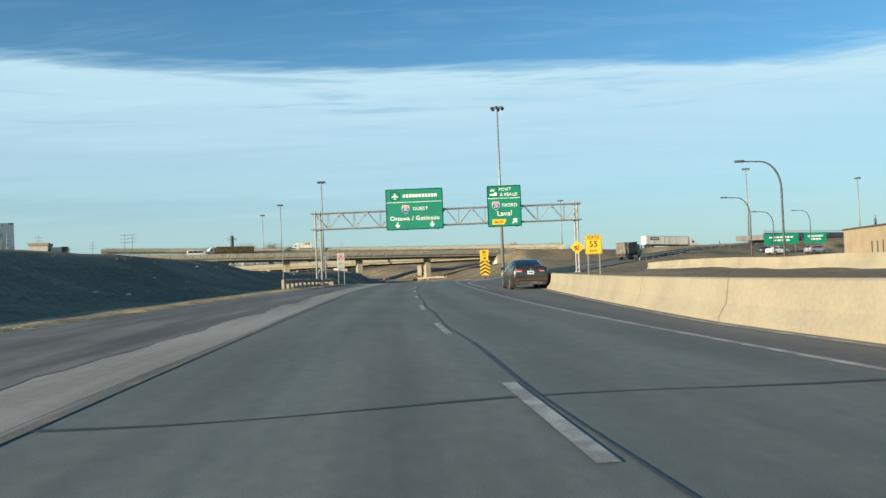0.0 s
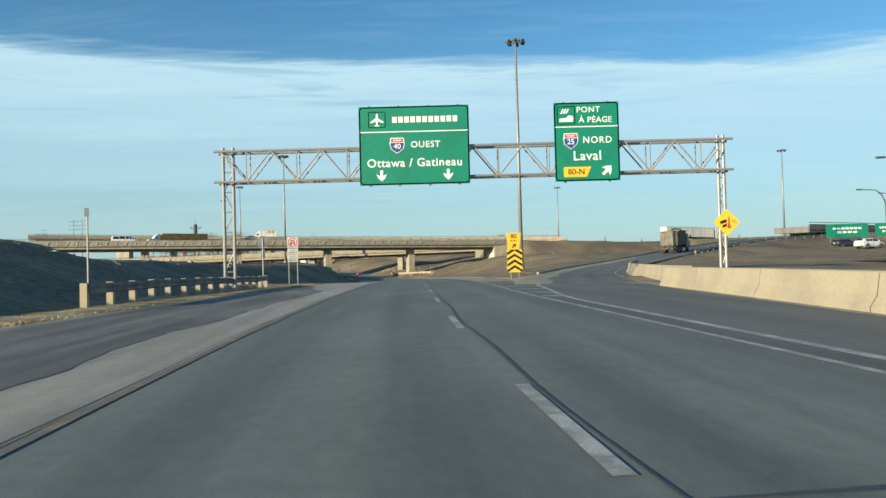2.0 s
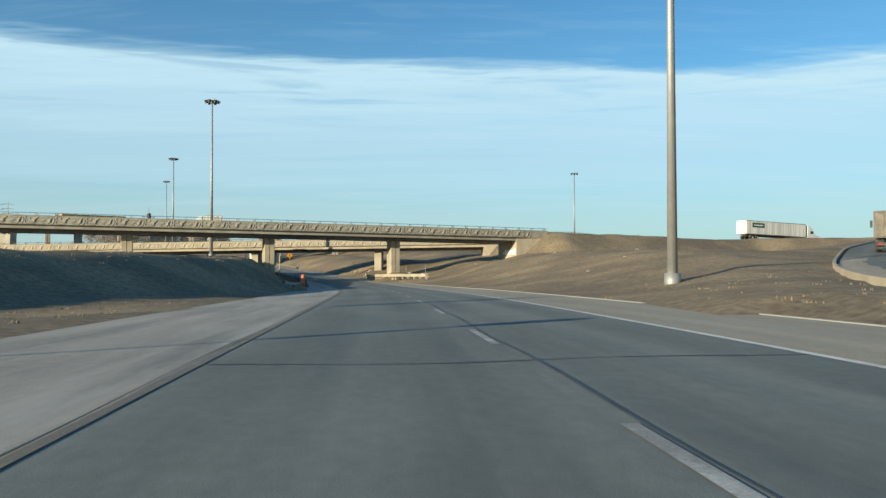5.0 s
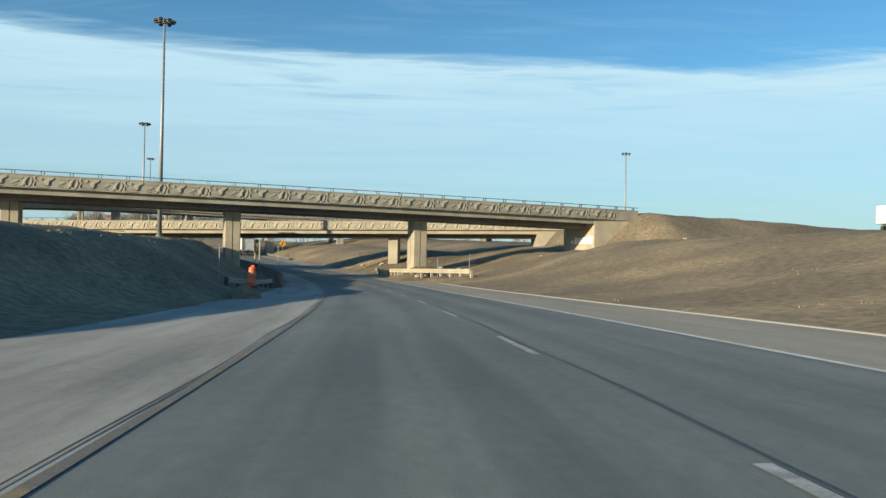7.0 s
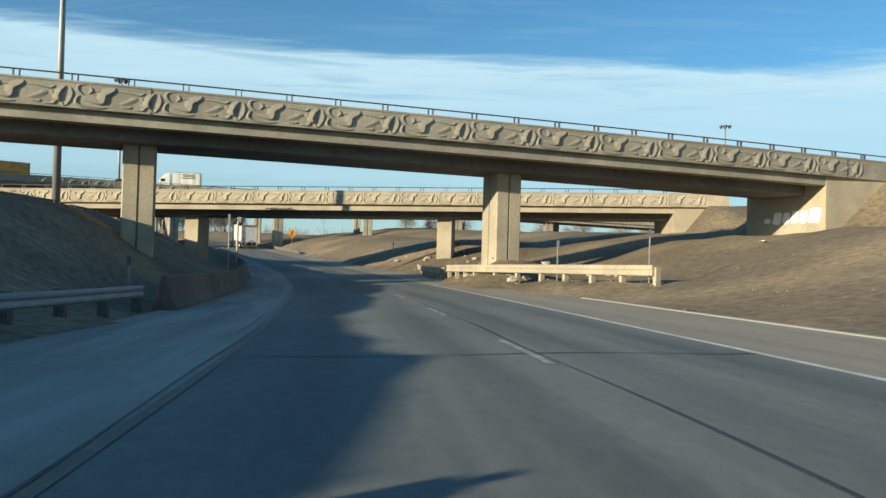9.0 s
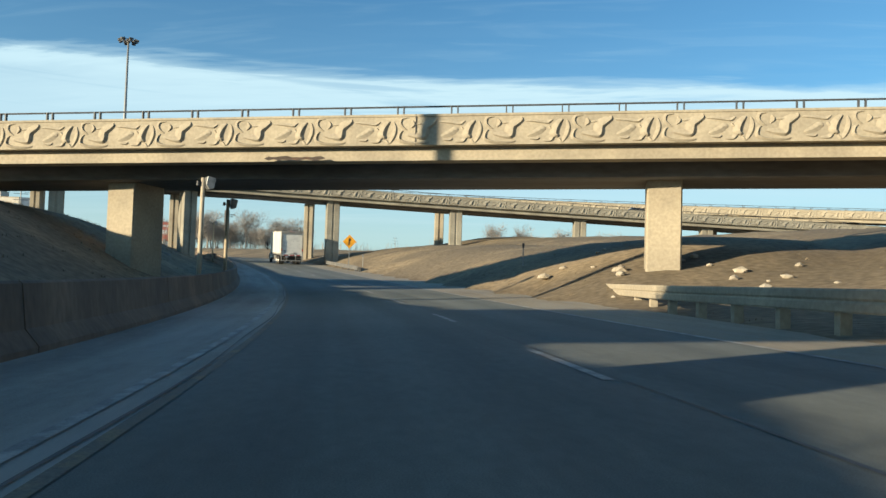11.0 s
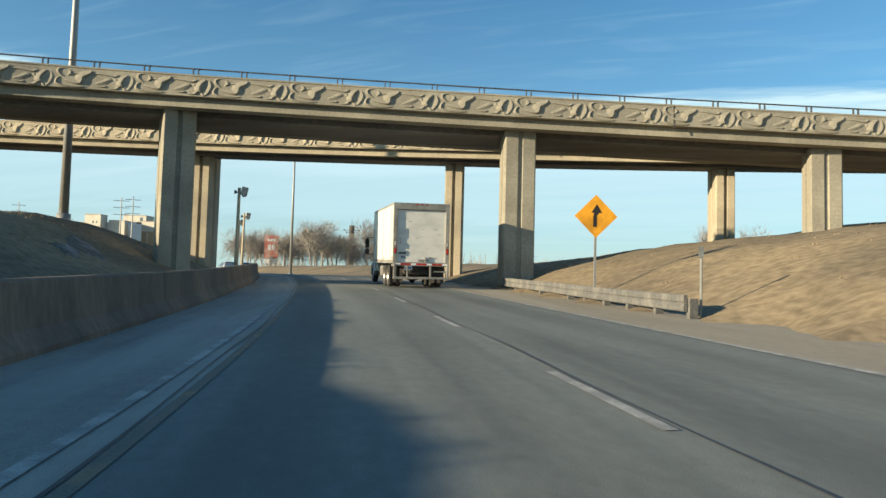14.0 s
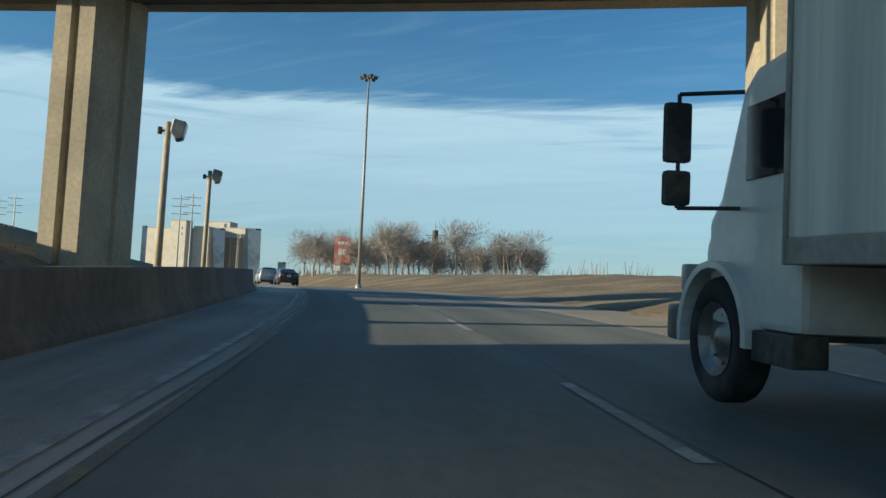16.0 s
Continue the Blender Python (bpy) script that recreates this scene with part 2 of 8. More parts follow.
def box(bm, x0, x1, y0, y1, z0, z1, m=None, slot=0):
    vs = [bm.verts.new((x, y, z)) for z in (z0, z1) for x, y in ((x0, y0), (x1, y0), (x1, y1), (x0, y1))]
    fs = [bm.faces.new([vs[i] for i in q]) for q in ((3, 2, 1, 0), (4, 5, 6, 7), (0, 1, 5, 4), (1, 2, 6, 5), (2, 3, 7, 6), (3, 0, 4, 7))]
    for f in fs:
        f.material_index = slot
    if m is not None:
        for v in vs:
            v.co = m @ v.co
    return vs


def tube(bm, a, b, r0, r1=None, n=8, slot=0, caps=True):
    a, b = Vector(a), Vector(b)
    r1 = r0 if r1 is None else r1
    q = (b - a).to_track_quat("Z", "Y")
    rings = []
    for p, r in ((a, r0), (b, r1)):
        rings.append([bm.verts.new(p + q @ Vector((r * math.cos(2 * math.pi * i / n), r * math.sin(2 * math.pi * i / n), 0))) for i in range(n)])
    for i in range(n):
        f = bm.faces.new((rings[0][i], rings[0][(i + 1) % n], rings[1][(i + 1) % n], rings[1][i]))
        f.material_index = slot
    if caps:
        for f in (bm.faces.new(rings[0][::-1]), bm.faces.new(rings[1])):
            f.material_index = slot


def prism(bm, outline, z0, z1, m=None, slot=0):
    """An outline in x, y drawn up from z0 to z1."""
    lo = [bm.verts.new((x, y, z0)) for x, y in outline]
    hi = [bm.verts.new((x, y, z1)) for x, y in outline]
    k = len(outline)
    fs = [bm.faces.new(lo[::-1]), bm.faces.new(hi)]
    fs += [bm.faces.new((lo[i], lo[(i + 1) % k], hi[(i + 1) % k], hi[i])) for i in range(k)]
    for f in fs:
        f.material_index = slot
    if m is not None:
        for v in lo + hi:
            v.co = m @ v.co
    return lo + hi


def bevel(bm, width, segments=2):
    bmesh.ops.bevel(bm, geom=bm.edges[:], offset=width, segments=segments, affect="EDGES", profile=0.6, clamp_overlap=True)


def sweep(bm, stations, close=True, slot=0, ends=True):
    """Joins rings of points, one ring for each station, into a skin."""
    rings = [[bm.verts.new(p) for p in ring] for ring in stations]
    k = len(rings[0])
    for a, b in zip(rings, rings[1:]):
        for i in range(k if close else k - 1):
            f = bm.faces.new((a[i], a[(i + 1) % k], b[(i + 1) % k], b[i]))
            f.material_index = slot
    if close and ends:
        for r in (rings[0][::-1], rings[-1]):
            bm.faces.new(r).material_index = slot
    bmesh.ops.recalc_face_normals(bm, faces=bm.faces[:])


def lettering(name, body, size, parent, m, mat, label="", spacing=1.0, align="CENTER", depth=0.004):
    cu = bpy.data.curves.new(name, "FONT")
    cu.body, cu.size, cu.align_x, cu.align_y, cu.extrude = body, size, align, "CENTER", depth
    cu.space_character, cu.resolution_u = spacing, 3
    cu.offset = size * 0.012
    ob = bpy.data.objects.new(name, cu)
    scene.collection.objects.link(ob)
    me = bpy.data.meshes.new_from_object(ob.evaluated_get(bpy.context.evaluated_depsgraph_get()))
    bpy.data.objects.remove(ob)
    me.name = name
    me.materials.clear()
    me.materials.append(mat)
    done = new(name, me)
    done.parent = parent
    done.matrix_local = m
    if label:
        done["label"] = label
    return done


# ------------------------------------------------------------------ the lie of the road
# points on the camera's lane, 20 m apart and then 30 m apart: x, y and the height of the road
LANE = [
    (13.28, -99.26, 0.08), (10.64, -79.44, 0.08), (7.99, -59.61, 0.08), (5.34, -39.79, 0.08), (2.69, -19.97, 0.08), (0.04, -0.14, 0.08),
    (-2.23, 19.73, 0.06), (-3.93, 39.65, 0.16), (-5.31, 59.61, 0.25), (-6.50, 79.57, 0.23), (-7.67, 99.54, 0.09), (-8.95, 119.50, -0.15),
    (-10.52, 139.43, -0.46), (-12.57, 159.33, -0.76), (-15.33, 179.13, -0.98), (-19.00, 198.79, -1.05), (-23.74, 218.22, -0.92), (-29.66, 237.32, -0.54),
    (-36.74, 256.02, 0.09), (-44.82, 274.31, 0.94), (-53.59, 292.29, 1.94), (-63.24, 309.81, 2.85), (-79.77, 334.82, 3.87), (-98.65, 358.13, 4.49),
    (-119.52, 379.67, 4.69), (-141.30, 400.29, 4.69), (-163.38, 420.61, 4.69), (-185.55, 440.82, 4.69), (-207.75, 460.99, 4.69),
]
_s0 = np.array([-100 + 20 * i for i in range(22)] + [350 + 30 * i for i in range(len(LANE) - 22)], float)


def _smooth_lane():
    p = np.array(LANE)
    s = np.arange(-100, _s0[-1] + 0.1, 1.0)
    out = np.stack([np.interp(s, _s0, p[:, c]) for c in range(3)], -1)
    # Catmull-Rom through the points
    for k, v in enumerate(s):
        i = int(np.clip(np.searchsorted(_s0, v, "right") - 1, 1, len(_s0) - 3))
        h = _s0[i + 1] - _s0[i]
        u = (v - _s0[i]) / h
        m0 = (p[i + 1] - p[i - 1]) / (_s0[i + 1] - _s0[i - 1]) * h
        m1 = (p[i + 2] - p[i]) / (_s0[i + 2] - _s0[i]) * h
        if 0 <= u <= 1:
            out[k] = (2 * u**3 - 3 * u**2 + 1) * p[i] + (u**3 - 2 * u**2 + u) * m0 + (3 * u**2 - 2 * u**3) * p[i + 1] + (u**3 - u**2) * m1
    return s, out


LS, LP = _smooth_lane()
_tan = np.gradient(LP[:, :2], axis=0)
_tan /= np.linalg.norm(_tan, axis=1)[:, None]


def bank(s):
    """The cross fall of the road through its long left bend: the right side lies higher."""
    return np.interp(s, (95, 145, 215, 265, 320, 370), (0.0, 0.030, 0.030, 0.020, 0.012, 0.0))


def level(s, d):
    """Metres across the banked paving for d counted on a level road; beyond the paving they run on unchanged."""
    e = np.clip(d, EDGE_LEFT(s), EDGE_RIGHT(s))
    return e / (1 + bank(s) * e / 1.06) + (d - e)


def R(s, d, h=0.0):
    """The place s metres along the road, d metres to the right of the camera's lane, h above the road."""
    x, y, z = (np.interp(s, LS, LP[:, c]) for c in range(3))
    tx, ty = np.interp(s, LS, _tan[:, 0]), np.interp(s, LS, _tan[:, 1])
    k = level(s, d)
    z = z + bank(s) * np.clip(k, level(s, EDGE_LEFT(s)), level(s, EDGE_RIGHT(s)))
    return Vector((x + ty * k, y - tx * k, z + h))


def heading(s):
    """Degrees by which the road points to the left of +y."""
    return math.degrees(math.atan2(-np.interp(s, LS, _tan[:, 0]), np.interp(s, LS, _tan[:, 1])))


def along(x, y):
    """s, d for arrays of places."""
    x, y = np.asarray(x, float), np.asarray(y, float)
    d2 = (x[..., None] - LP[::4, 0]) ** 2 + (y[..., None] - LP[::4, 1]) ** 2
    i = np.argmin(d2, -1) * 4
    q0, q1 = x - LP[i, 0], y - LP[i, 1]
    return LS[i] + q0 * _tan[i, 0] + q1 * _tan[i, 1], q0 * _tan[i, 1] - q1 * _tan[i, 0]


def table(*pairs):
    a = np.array(pairs, float)
    return lambda s: np.interp(s, a[:, 0], a[:, 1])


LINE_LEFT = table((-100, -2.6), (48, -2.4), (85, -1.75), (131, -1.75), (170, -1.35), (560, -1.35))
LINE_MID = table((-100, 1.15), (48, 1.1), (85, 1.8), (131, 2.2), (170, 2.6), (205, 2.6), (265, 2.2), (310, 1.8), (560, 1.8))
LINE_RIGHT = table((-100, 4.4), (35, 4.35), (60, 4.4), (66, 4.55), (78, 5.1), (99, 5.65), (131, 6.2), (172, 6.15), (186, 6.4), (200, 6.6), (215, 6.6), (265, 6.3), (310, 5.7), (560, 5.6))
EDGE_LEFT = table((-100, -8.5), (20, -8.5), (52, -7.5), (85, -5.4), (136, -5.5), (162, -4.95), (168, -4.6), (173, -4.25), (183, -3.9), (200, -3.6), (560, -3.4))
EDGE_RIGHT = table((-100, 6.0), (13, 6.05), (20, 6.6), (42, 8.0), (67, 10.9), (74, 12.5), (90, 12.0), (97, 11.2), (101, 10.0), (118, 10.1), (142, 10.6), (174, 10.6), (183, 10.8), (191, 11.0), (198, 10.4), (206, 8.4), (212, 9.0), (225, 10.5), (260, 10.5), (300, 9.0), (560, 8.0))
HILL_LEFT = table((-100, 3.12), (55, 3.12), (78, 2.8), (92, 2.6), (112, 2.6), (128, 2.7), (150, 2.95), (185, 3.3), (215, 4.1), (245, 3.6), (268, 3.05), (290, 2.95), (306, 2.95), (330, 2.4), (370, 1.0), (560, 0.6))
HILL_LEFT_RUN = table((-100, 12.8), (50, 12.4), (90, 11.5), (135, 10.0), (165, 7.4), (200, 7.4), (225, 10.0), (260, 9.2), (300, 9.2), (330, 11.5), (560, 11.5))
HILL_LEFT_BACK = table((-100, 2.2), (50, 2.2), (75, 1.6), (88, 7.0), (112, 9.0), (128, 5.0), (142, 1.5), (158, 0.6), (164, -0.8), (169, -0.8), (173.5, 0.9), (200, 0.8), (560, 0.8))
HILL_RIGHT = table((-100, 0.42), (60, 0.42), (85, 0.45), (125, 0.8), (150, 3.0), (190, 4.0), (215, 3.8), (240, 4.4), (300, 4.6), (340, 2.2), (400, 3.0), (470, 4.6), (560, 4.6))
BANK_RIGHT = table((222, 0.0), (238, 3.0), (285, 3.0), (310, 1.8), (335, 0.0))
HILL_RIGHT_RUN = table((-100, 3.0), (70, 3.0), (110, 16.0), (190, 16.0), (240, 26.0), (340, 26.0), (400, 20.0), (560, 24.0))

# the exit ramp: x, y, z along its middle
RAMP = np.array([(0.8, 56.0, 0.22), (2.6, 72.0, 0.22), (7.0, 100.0, 0.35), (12.2, 118.0, 0.7), (19.5, 134.0, 1.25), (34.5, 160.0, 2.9), (55.0, 187.0, 4.9), (82.0, 208.0, 6.2), (130.0, 226.0, 6.8), (240.0, 250.0, 7.0)])


def _ramp_fine():
    k = np.concatenate([[0], np.cumsum(np.linalg.norm(np.diff(RAMP[:, :2], axis=0), axis=1))])
    s = np.arange(0, k[-1], 2.0)
    lin = np.stack([np.interp(s, k, RAMP[:, c]) for c in range(3)], -1)
    for _ in range(14):
        lin[1:-1] = 0.25 * lin[:-2] + 0.5 * lin[1:-1] + 0.25 * lin[2:]
    return s, lin


QS, QP = _ramp_fine()
_qt = np.gradient(QP[:, :2], axis=0)
_qt /= np.linalg.norm(_qt, axis=1)[:, None]


def Q(s, d, h=0.0):
    """As R(), along the ramp."""
    x, y, z = (np.interp(s, QS, QP[:, c]) for c in range(3))
    tx, ty = np.interp(s, QS, _qt[:, 0]), np.interp(s, QS, _qt[:, 1])
    return Vector((x + ty * d, y - tx * d, z + h))


class Line:
    """A bridge's front face in plan: from a point, a direction, a slight bow; the parapet's top and its grade."""

    def __init__(self, a, turn, bow, top, grade, width, tall=1.0, bank=0.0, hook=0.0):
        self.hook = hook            # a tighter bend to the left of the starting point
        self.a, self.bow, self.top, self.grade, self.width, self.tall, self.bank = Vector((*a, 0)), bow, top, grade, width, tall, bank
        self.d = Vector((math.cos(radians(turn)), math.sin(radians(turn)), 0))
        self.n = Vector((-self.d.y, self.d.x, 0))

    def at(self, u, n, h):
        """u along the face, n behind it, h over the parapet's top."""
        left = min(u, 0.0) ** 2 * self.hook
        return self.a + self.d * u + self.n * (self.bow * u * u - left + n) + Vector((0, 0, self.top + self.grade * u - 0.16 * left + self.bank * n + h))

    def turn(self, u):
        return math.degrees(math.atan2(self.d.y, self.d.x)) + math.degrees(math.atan(2 * self.bow * u - 2 * min(u, 0.0) * self.hook))

    def uv(self, x, y):
        q0, q1 = x - self.a.x, y - self.a.y
        u = q0 * self.d.x + q1 * self.d.y
        return u, q0 * self.n.x + q1 * self.n.y - self.bow * u * u


B1 = Line((-27.11, 198.33), 18.08, 0.00078, 7.39, -0.0112, 7.6)
B2 = Line((-23.75, 230.80), -0.87, 0.0, 6.13, 0.0153, 7.6)
B3 = Line((-58.55, 286.25), 19.81, -0.00097, 11.28, -0.0267, 6.4, 0.88, 0.0, 0.008)
B4 = Line((-56.32, 305.12), 10.40, -0.00195, 12.51, -0.0215, 5.8, 0.92, 0.07)


def ease(v):
    v = np.clip(v, 0, 1)
    return v * v * (3 - 2 * v)


def ground(x, y):
    """The height of the ground at arrays of places."""
    x, y = np.asarray(x, float), np.asarray(y, float)
    s, d = along(x, y)
    el, er = level(s, EDGE_LEFT(s)), level(s, EDGE_RIGHT(s))
    zr = np.interp(s, LS, LP[:, 2]) + bank(s) * np.clip(d, el, er)
    left, right = el - d, d - er
    z = np.where((left < 0) & (right < 0), zr - 0.15, zr + 0.02)
    z = z + np.where(left > 0, HILL_LEFT(s) * ease((left - HILL_LEFT_BACK(s)) / HILL_LEFT_RUN(s)), 0) + np.where(right > 0, HILL_RIGHT(s) * ease(right / (HILL_RIGHT_RUN(s) + EDGE_RIGHT(s) - er)), 0)
    # past the second bridge the right bank rises steeply from the shoulder
    z = np.where(right > 0, np.maximum(z, zr + 0.02 + BANK_RIGHT(s) * (1 - (1 - np.clip(right / 12.0, 0, 1)) ** 2)), z)
    far = ease((np.abs(d) - 60) / 140)
    z = z * (1 - far) + far * np.clip(0.8 + 0.036 * (y - 245), 0.8, 11.5)
    for b, u0, low in ((B1, 36.8, 4.9), (B2, 29.3, 2.4)):
        u, n = b.uv(x, y)
        uc = np.clip(u, u0, 150)
        crest = b.top + b.grade * uc - (0.16 if b is B1 else 0.95) - 0.006 * np.maximum(u - 40, 0) * (b is B1)
        drop = low * np.clip((42.0 - u) / 5.2, 0, 1) + 0.30 * np.maximum(0, 36.8 - u) if b is B1 else np.where(u < u0, low + (u0 - u) * 0.30, 0)
        h = crest - np.maximum(0, np.abs(n - b.width / 2) - b.width / 2 - 0.4) * 0.42 - drop
        z = np.where(right > 0.5, np.maximum(z, np.minimum(h, zr + 0.1 + right * 0.6)), z)
    # the ground lies lower in front of the first bridge's abutment
    u, n = B1.uv(x, y)
    z = np.where((u > 20) & (u < 46) & (n < 12), np.minimum(z, 2.25 + 0.85 * np.maximum(0, u - 36.9) + 0.5 * np.maximum(0, -n - 12) + 0.5 * np.maximum(0, 28 - u)), z)
    # a low ridge of earth under the guard rail
    k = np.clip((y - 193.36) / 12.73, 0, 1)
    ridge = -0.22 - 0.18 * k - 0.45 * np.maximum(0, np.hypot(x - -6.46 + 6.28 * k, y - 193.36 - 12.73 * k) - 1.0)
    z = np.where(right > 0.1, np.maximum(z, np.minimum(ridge, zr + 0.9 * right)), z)
    # earth heaped round the feet of the two piers beside the shoulder
    for px, py, top in ((-11.2, 208.3, 0.55), (-14.4, 234.6, 0.75)):
        heap = top - 0.32 * np.maximum(0, np.hypot(x - px, y - py) - 1.9)
        z = np.where(right > 0.2, np.maximum(z, np.minimum(heap, zr + 0.05 + np.maximum(right - 0.9, 0) * 1.3)), z)
    g2 = (x[..., None] - QP[:, 0]) ** 2 + (y[..., None] - QP[:, 1]) ** 2
    i = np.argmin(g2, -1)
    g = np.sqrt(np.take_along_axis(g2, i[..., None], -1)[..., 0])
    on = y > 84
    w = ease((g - 4.6) / 9)
    z = np.where(on, (QP[i, 2] + 0.02) * (1 - w) + z * w, z)
    z = np.where(on & (g < 4.3), QP[i, 2] - 0.15, z)
    # the paved strip stays clear between the road and the ramp
    z = np.where((left < 0.2) & (right < 0.3) & ~(on & (g < 4.3)), np.minimum(z, zr - 0.15), z)
    rough = 0.08 * np.sin(x * 0.9 + 1.3 * np.sin(y * 0.31)) * np.sin(y * 0.7) + 0.12 * np.sin(x * 0.21 + 2) * np.sin(y * 0.17 + 1)
    apart = np.minimum(np.maximum(left, right), np.where(on, g - 4.6, 9.0))
    return z + rough * ease((apart - 0.6) / 5)


def gz(x, y):
    return float(ground(np.array([x]), np.array([y]))[0])


def stand(x, y, turn=0.0, sink=0.0):
    return pose(x, y, gz(x, y) - sink, 0, 0, turn)


# ------------------------------------------------------------------ ground
def build_ground():
    def ticks(lo, hi, step, far):
        core = np.arange(lo, hi + 0.01, step)
        out, k, v = [], step, 0.0
        while v < far:
            k *= 1.35
            v += k
            out.append(v)
        return np.concatenate([lo - np.array(out[::-1]), core, hi + np.array(out)])

    xs, ys = ticks(-150, 110, 1.8, 3600), ticks(-60, 430, 1.8, 3600)
    gx, gy = np.meshgrid(xs, ys)
    z = np.concatenate([ground(a, b) for a, b in zip(np.array_split(gx, 12), np.array_split(gy, 12))])
    w, h = len(xs), len(ys)
    i = np.arange(w * h).reshape(h, w)
    quads = np.stack([i[:-1, :-1], i[:-1, 1:], i[1:, 1:], i[1:, :-1]], -1).reshape(-1, 4)
    me = bpy.data.meshes.new("ground")
    me.from_pydata(np.stack([gx, gy, z], -1).reshape(-1, 3).tolist(), [], quads.tolist())
    me.materials.append(GRASS)
    me.polygons.foreach_set("use_smooth", [True] * len(me.polygons))
    tagged(new("ground", me), "brown dormant grass verges and embankments in early winter", "ground", kind="structure")


build_ground()


def ribbon(name, place, s0, s1, d0, d1, h, mat, label, category, step=2.0, cols=1, kind="structure", across=lambda s: 0.0):
    """A strip of paving: d0 and d1 are its edges, as numbers or functions of s."""
    bm = bmesh.new()
    f0 = d0 if callable(d0) else (lambda s: d0)
    f1 = d1 if callable(d1) else (lambda s: d1)
    rows = []
    for s in np.linspace(s0, s1, max(2, int((s1 - s0) / step) + 1)):
        a, b = float(f0(s)), float(f1(s))
        rows.append([bm.verts.new(place(s, a + (b - a) * k / cols, h)) for k in range(cols + 1)])
    for p, q in zip(rows, rows[1:]):
        for k in range(cols):
            bm.faces.new((p[k], p[k + 1], q[k + 1], q[k]))
    # metres across and along the strip, for the wear of the surface
    uv = bm.loops.layers.uv.new("paving")
    n = len(rows)
    where = {}
    for i, row in enumerate(rows):
        s = s0 + (s1 - s0) * i / (n - 1)
        a, b = float(f0(s)), float(f1(s))
        for k, v in enumerate(row):
            where[v] = (a + (b - a) * k / cols - float(across(s)), s)
    for f in bm.faces:
        for lp in f.loops:
            lp[uv].uv = where[lp.vert]
    return tagged(part(name, bm, mat), label, category, kind=kind)


ribbon("road", R, -100, 525, LINE_LEFT, LINE_RIGHT, 0.0, ASPHALT, "grey worn asphalt carriageway of a motorway", "road", cols=4, across=LINE_MID)
ribbon("shoulder_left", R, -100, 525, lambda s: EDGE_LEFT(s) - 0.3, lambda s: LINE_LEFT(s), -0.004, SHOULDER, "pale salt-stained paved shoulder beside the carriageway", "shoulder", cols=3)
ribbon("shoulder_right", R, -100, 525, lambda s: LINE_RIGHT(s), lambda s: EDGE_RIGHT(s) + 0.3, -0.004, BEIGE_PAVING, "pale beige concrete shoulder and exit lane paving", "shoulder", cols=3)
# a darker strip over the outer left shoulder, with a ragged inner edge
DARK_SHOULDER = paving("dark_shoulder", (0.075, 0.077, 0.077), (0.150, 0.147, 0.135), 0.04, 0.35, 60.0)
_rag = np.random.RandomState(12)
_wob = np.cumsum(_rag.normal(0, 0.05, 420))
_wob = _wob - np.convolve(np.pad(_wob, 20, mode="edge"), np.ones(41) / 41, mode="valid")
ribbon("dark_shoulder", R, -40, 86, lambda s: EDGE_LEFT(s) - 0.1, lambda s: max(EDGE_LEFT(s) + 0.05, EDGE_LEFT(s) + (LINE_LEFT(s) - 1.35 - EDGE_LEFT(s)) * min(1.0, (86.5 - s) / 14.0) + float(np.interp(s, np.linspace(-40, 86, 420), _wob))), 0.001, DARK_SHOULDER, "darker asphalt along the outer shoulder", "shoulder", step=0.3)
ribbon("exit_lane", R, -100, 86, lambda s: LINE_RIGHT(s), lambda s: EDGE_RIGHT(s) - (0.4 if s < 70 else 0.4 + 0.25 * (s - 70)), 0.002, RAMP_ASPHALT, "grey asphalt exit lane", "road", cols=2)
ribbon("ramp_apron", lambda s, d, h: Q(s, d, h - 0.12 * max(0.0, -3.4 - d)), 10, 47, -5.2, -3.38, 0.008, BEIGE_PAVING, "pale paved apron between the exit wedge and the ramp", "shoulder", step=1.0, cols=2)
ribbon("ramp_shoulder", Q, 16, 92, lambda s: -3.4, lambda s: -1.75 + 0.25 * math.sin(s * 0.35) + 0.12 * math.sin(s * 1.3), 0.011, BEIGE_PAVING, "pale dusty shoulder along the inside of the ramp", "shoulder", step=0.6)
ribbon("exit_ramp", Q, 0, QS[-1], -3.4, 3.6, 0.006, RAMP_ASPHALT, "grey asphalt exit ramp climbing and bending away", "road", cols=3)


# ------------------------------------------------------------------ road markings
def dashes(name, place, line, s0, s1, long, gap, width, mat, label, group):
    s = s0
    while s < s1:
        bm = bmesh.new()
        n = 3
        rows = [[bm.verts.new(place(s + long * k / n, float(line(s + long * k / n)) + o, 0.008)) for o in (-width / 2, width / 2)] for k in range(n + 1)]
        for p, q in zip(rows, rows[1:]):
            bm.faces.new((p[0], p[1], q[1], q[0]))
        tagged(part(name, bm, mat), label, "road marking", group, "structure")
        s += long + gap


ribbon("edge_line", R, -100, 525, lambda s: LINE_LEFT(s) - 0.05, lambda s: LINE_LEFT(s) + 0.05, 0.008, YELLOW_PAINT, "faded yellow edge line along the left lane", "road marking")
ribbon("edge_line", R, 180, 525, lambda s: LINE_LEFT(s) - 0.42, lambda s: LINE_LEFT(s) - 0.31, 0.008, WHITE_PAINT, "pale second line beside the left lane", "road marking")
ribbon("edge_line", R, 99, 206, lambda s: LINE_RIGHT(s) - 0.08, lambda s: LINE_RIGHT(s) + 0.08, 0.008, FRESH_WHITE, "white edge line along the right lane", "road marking")
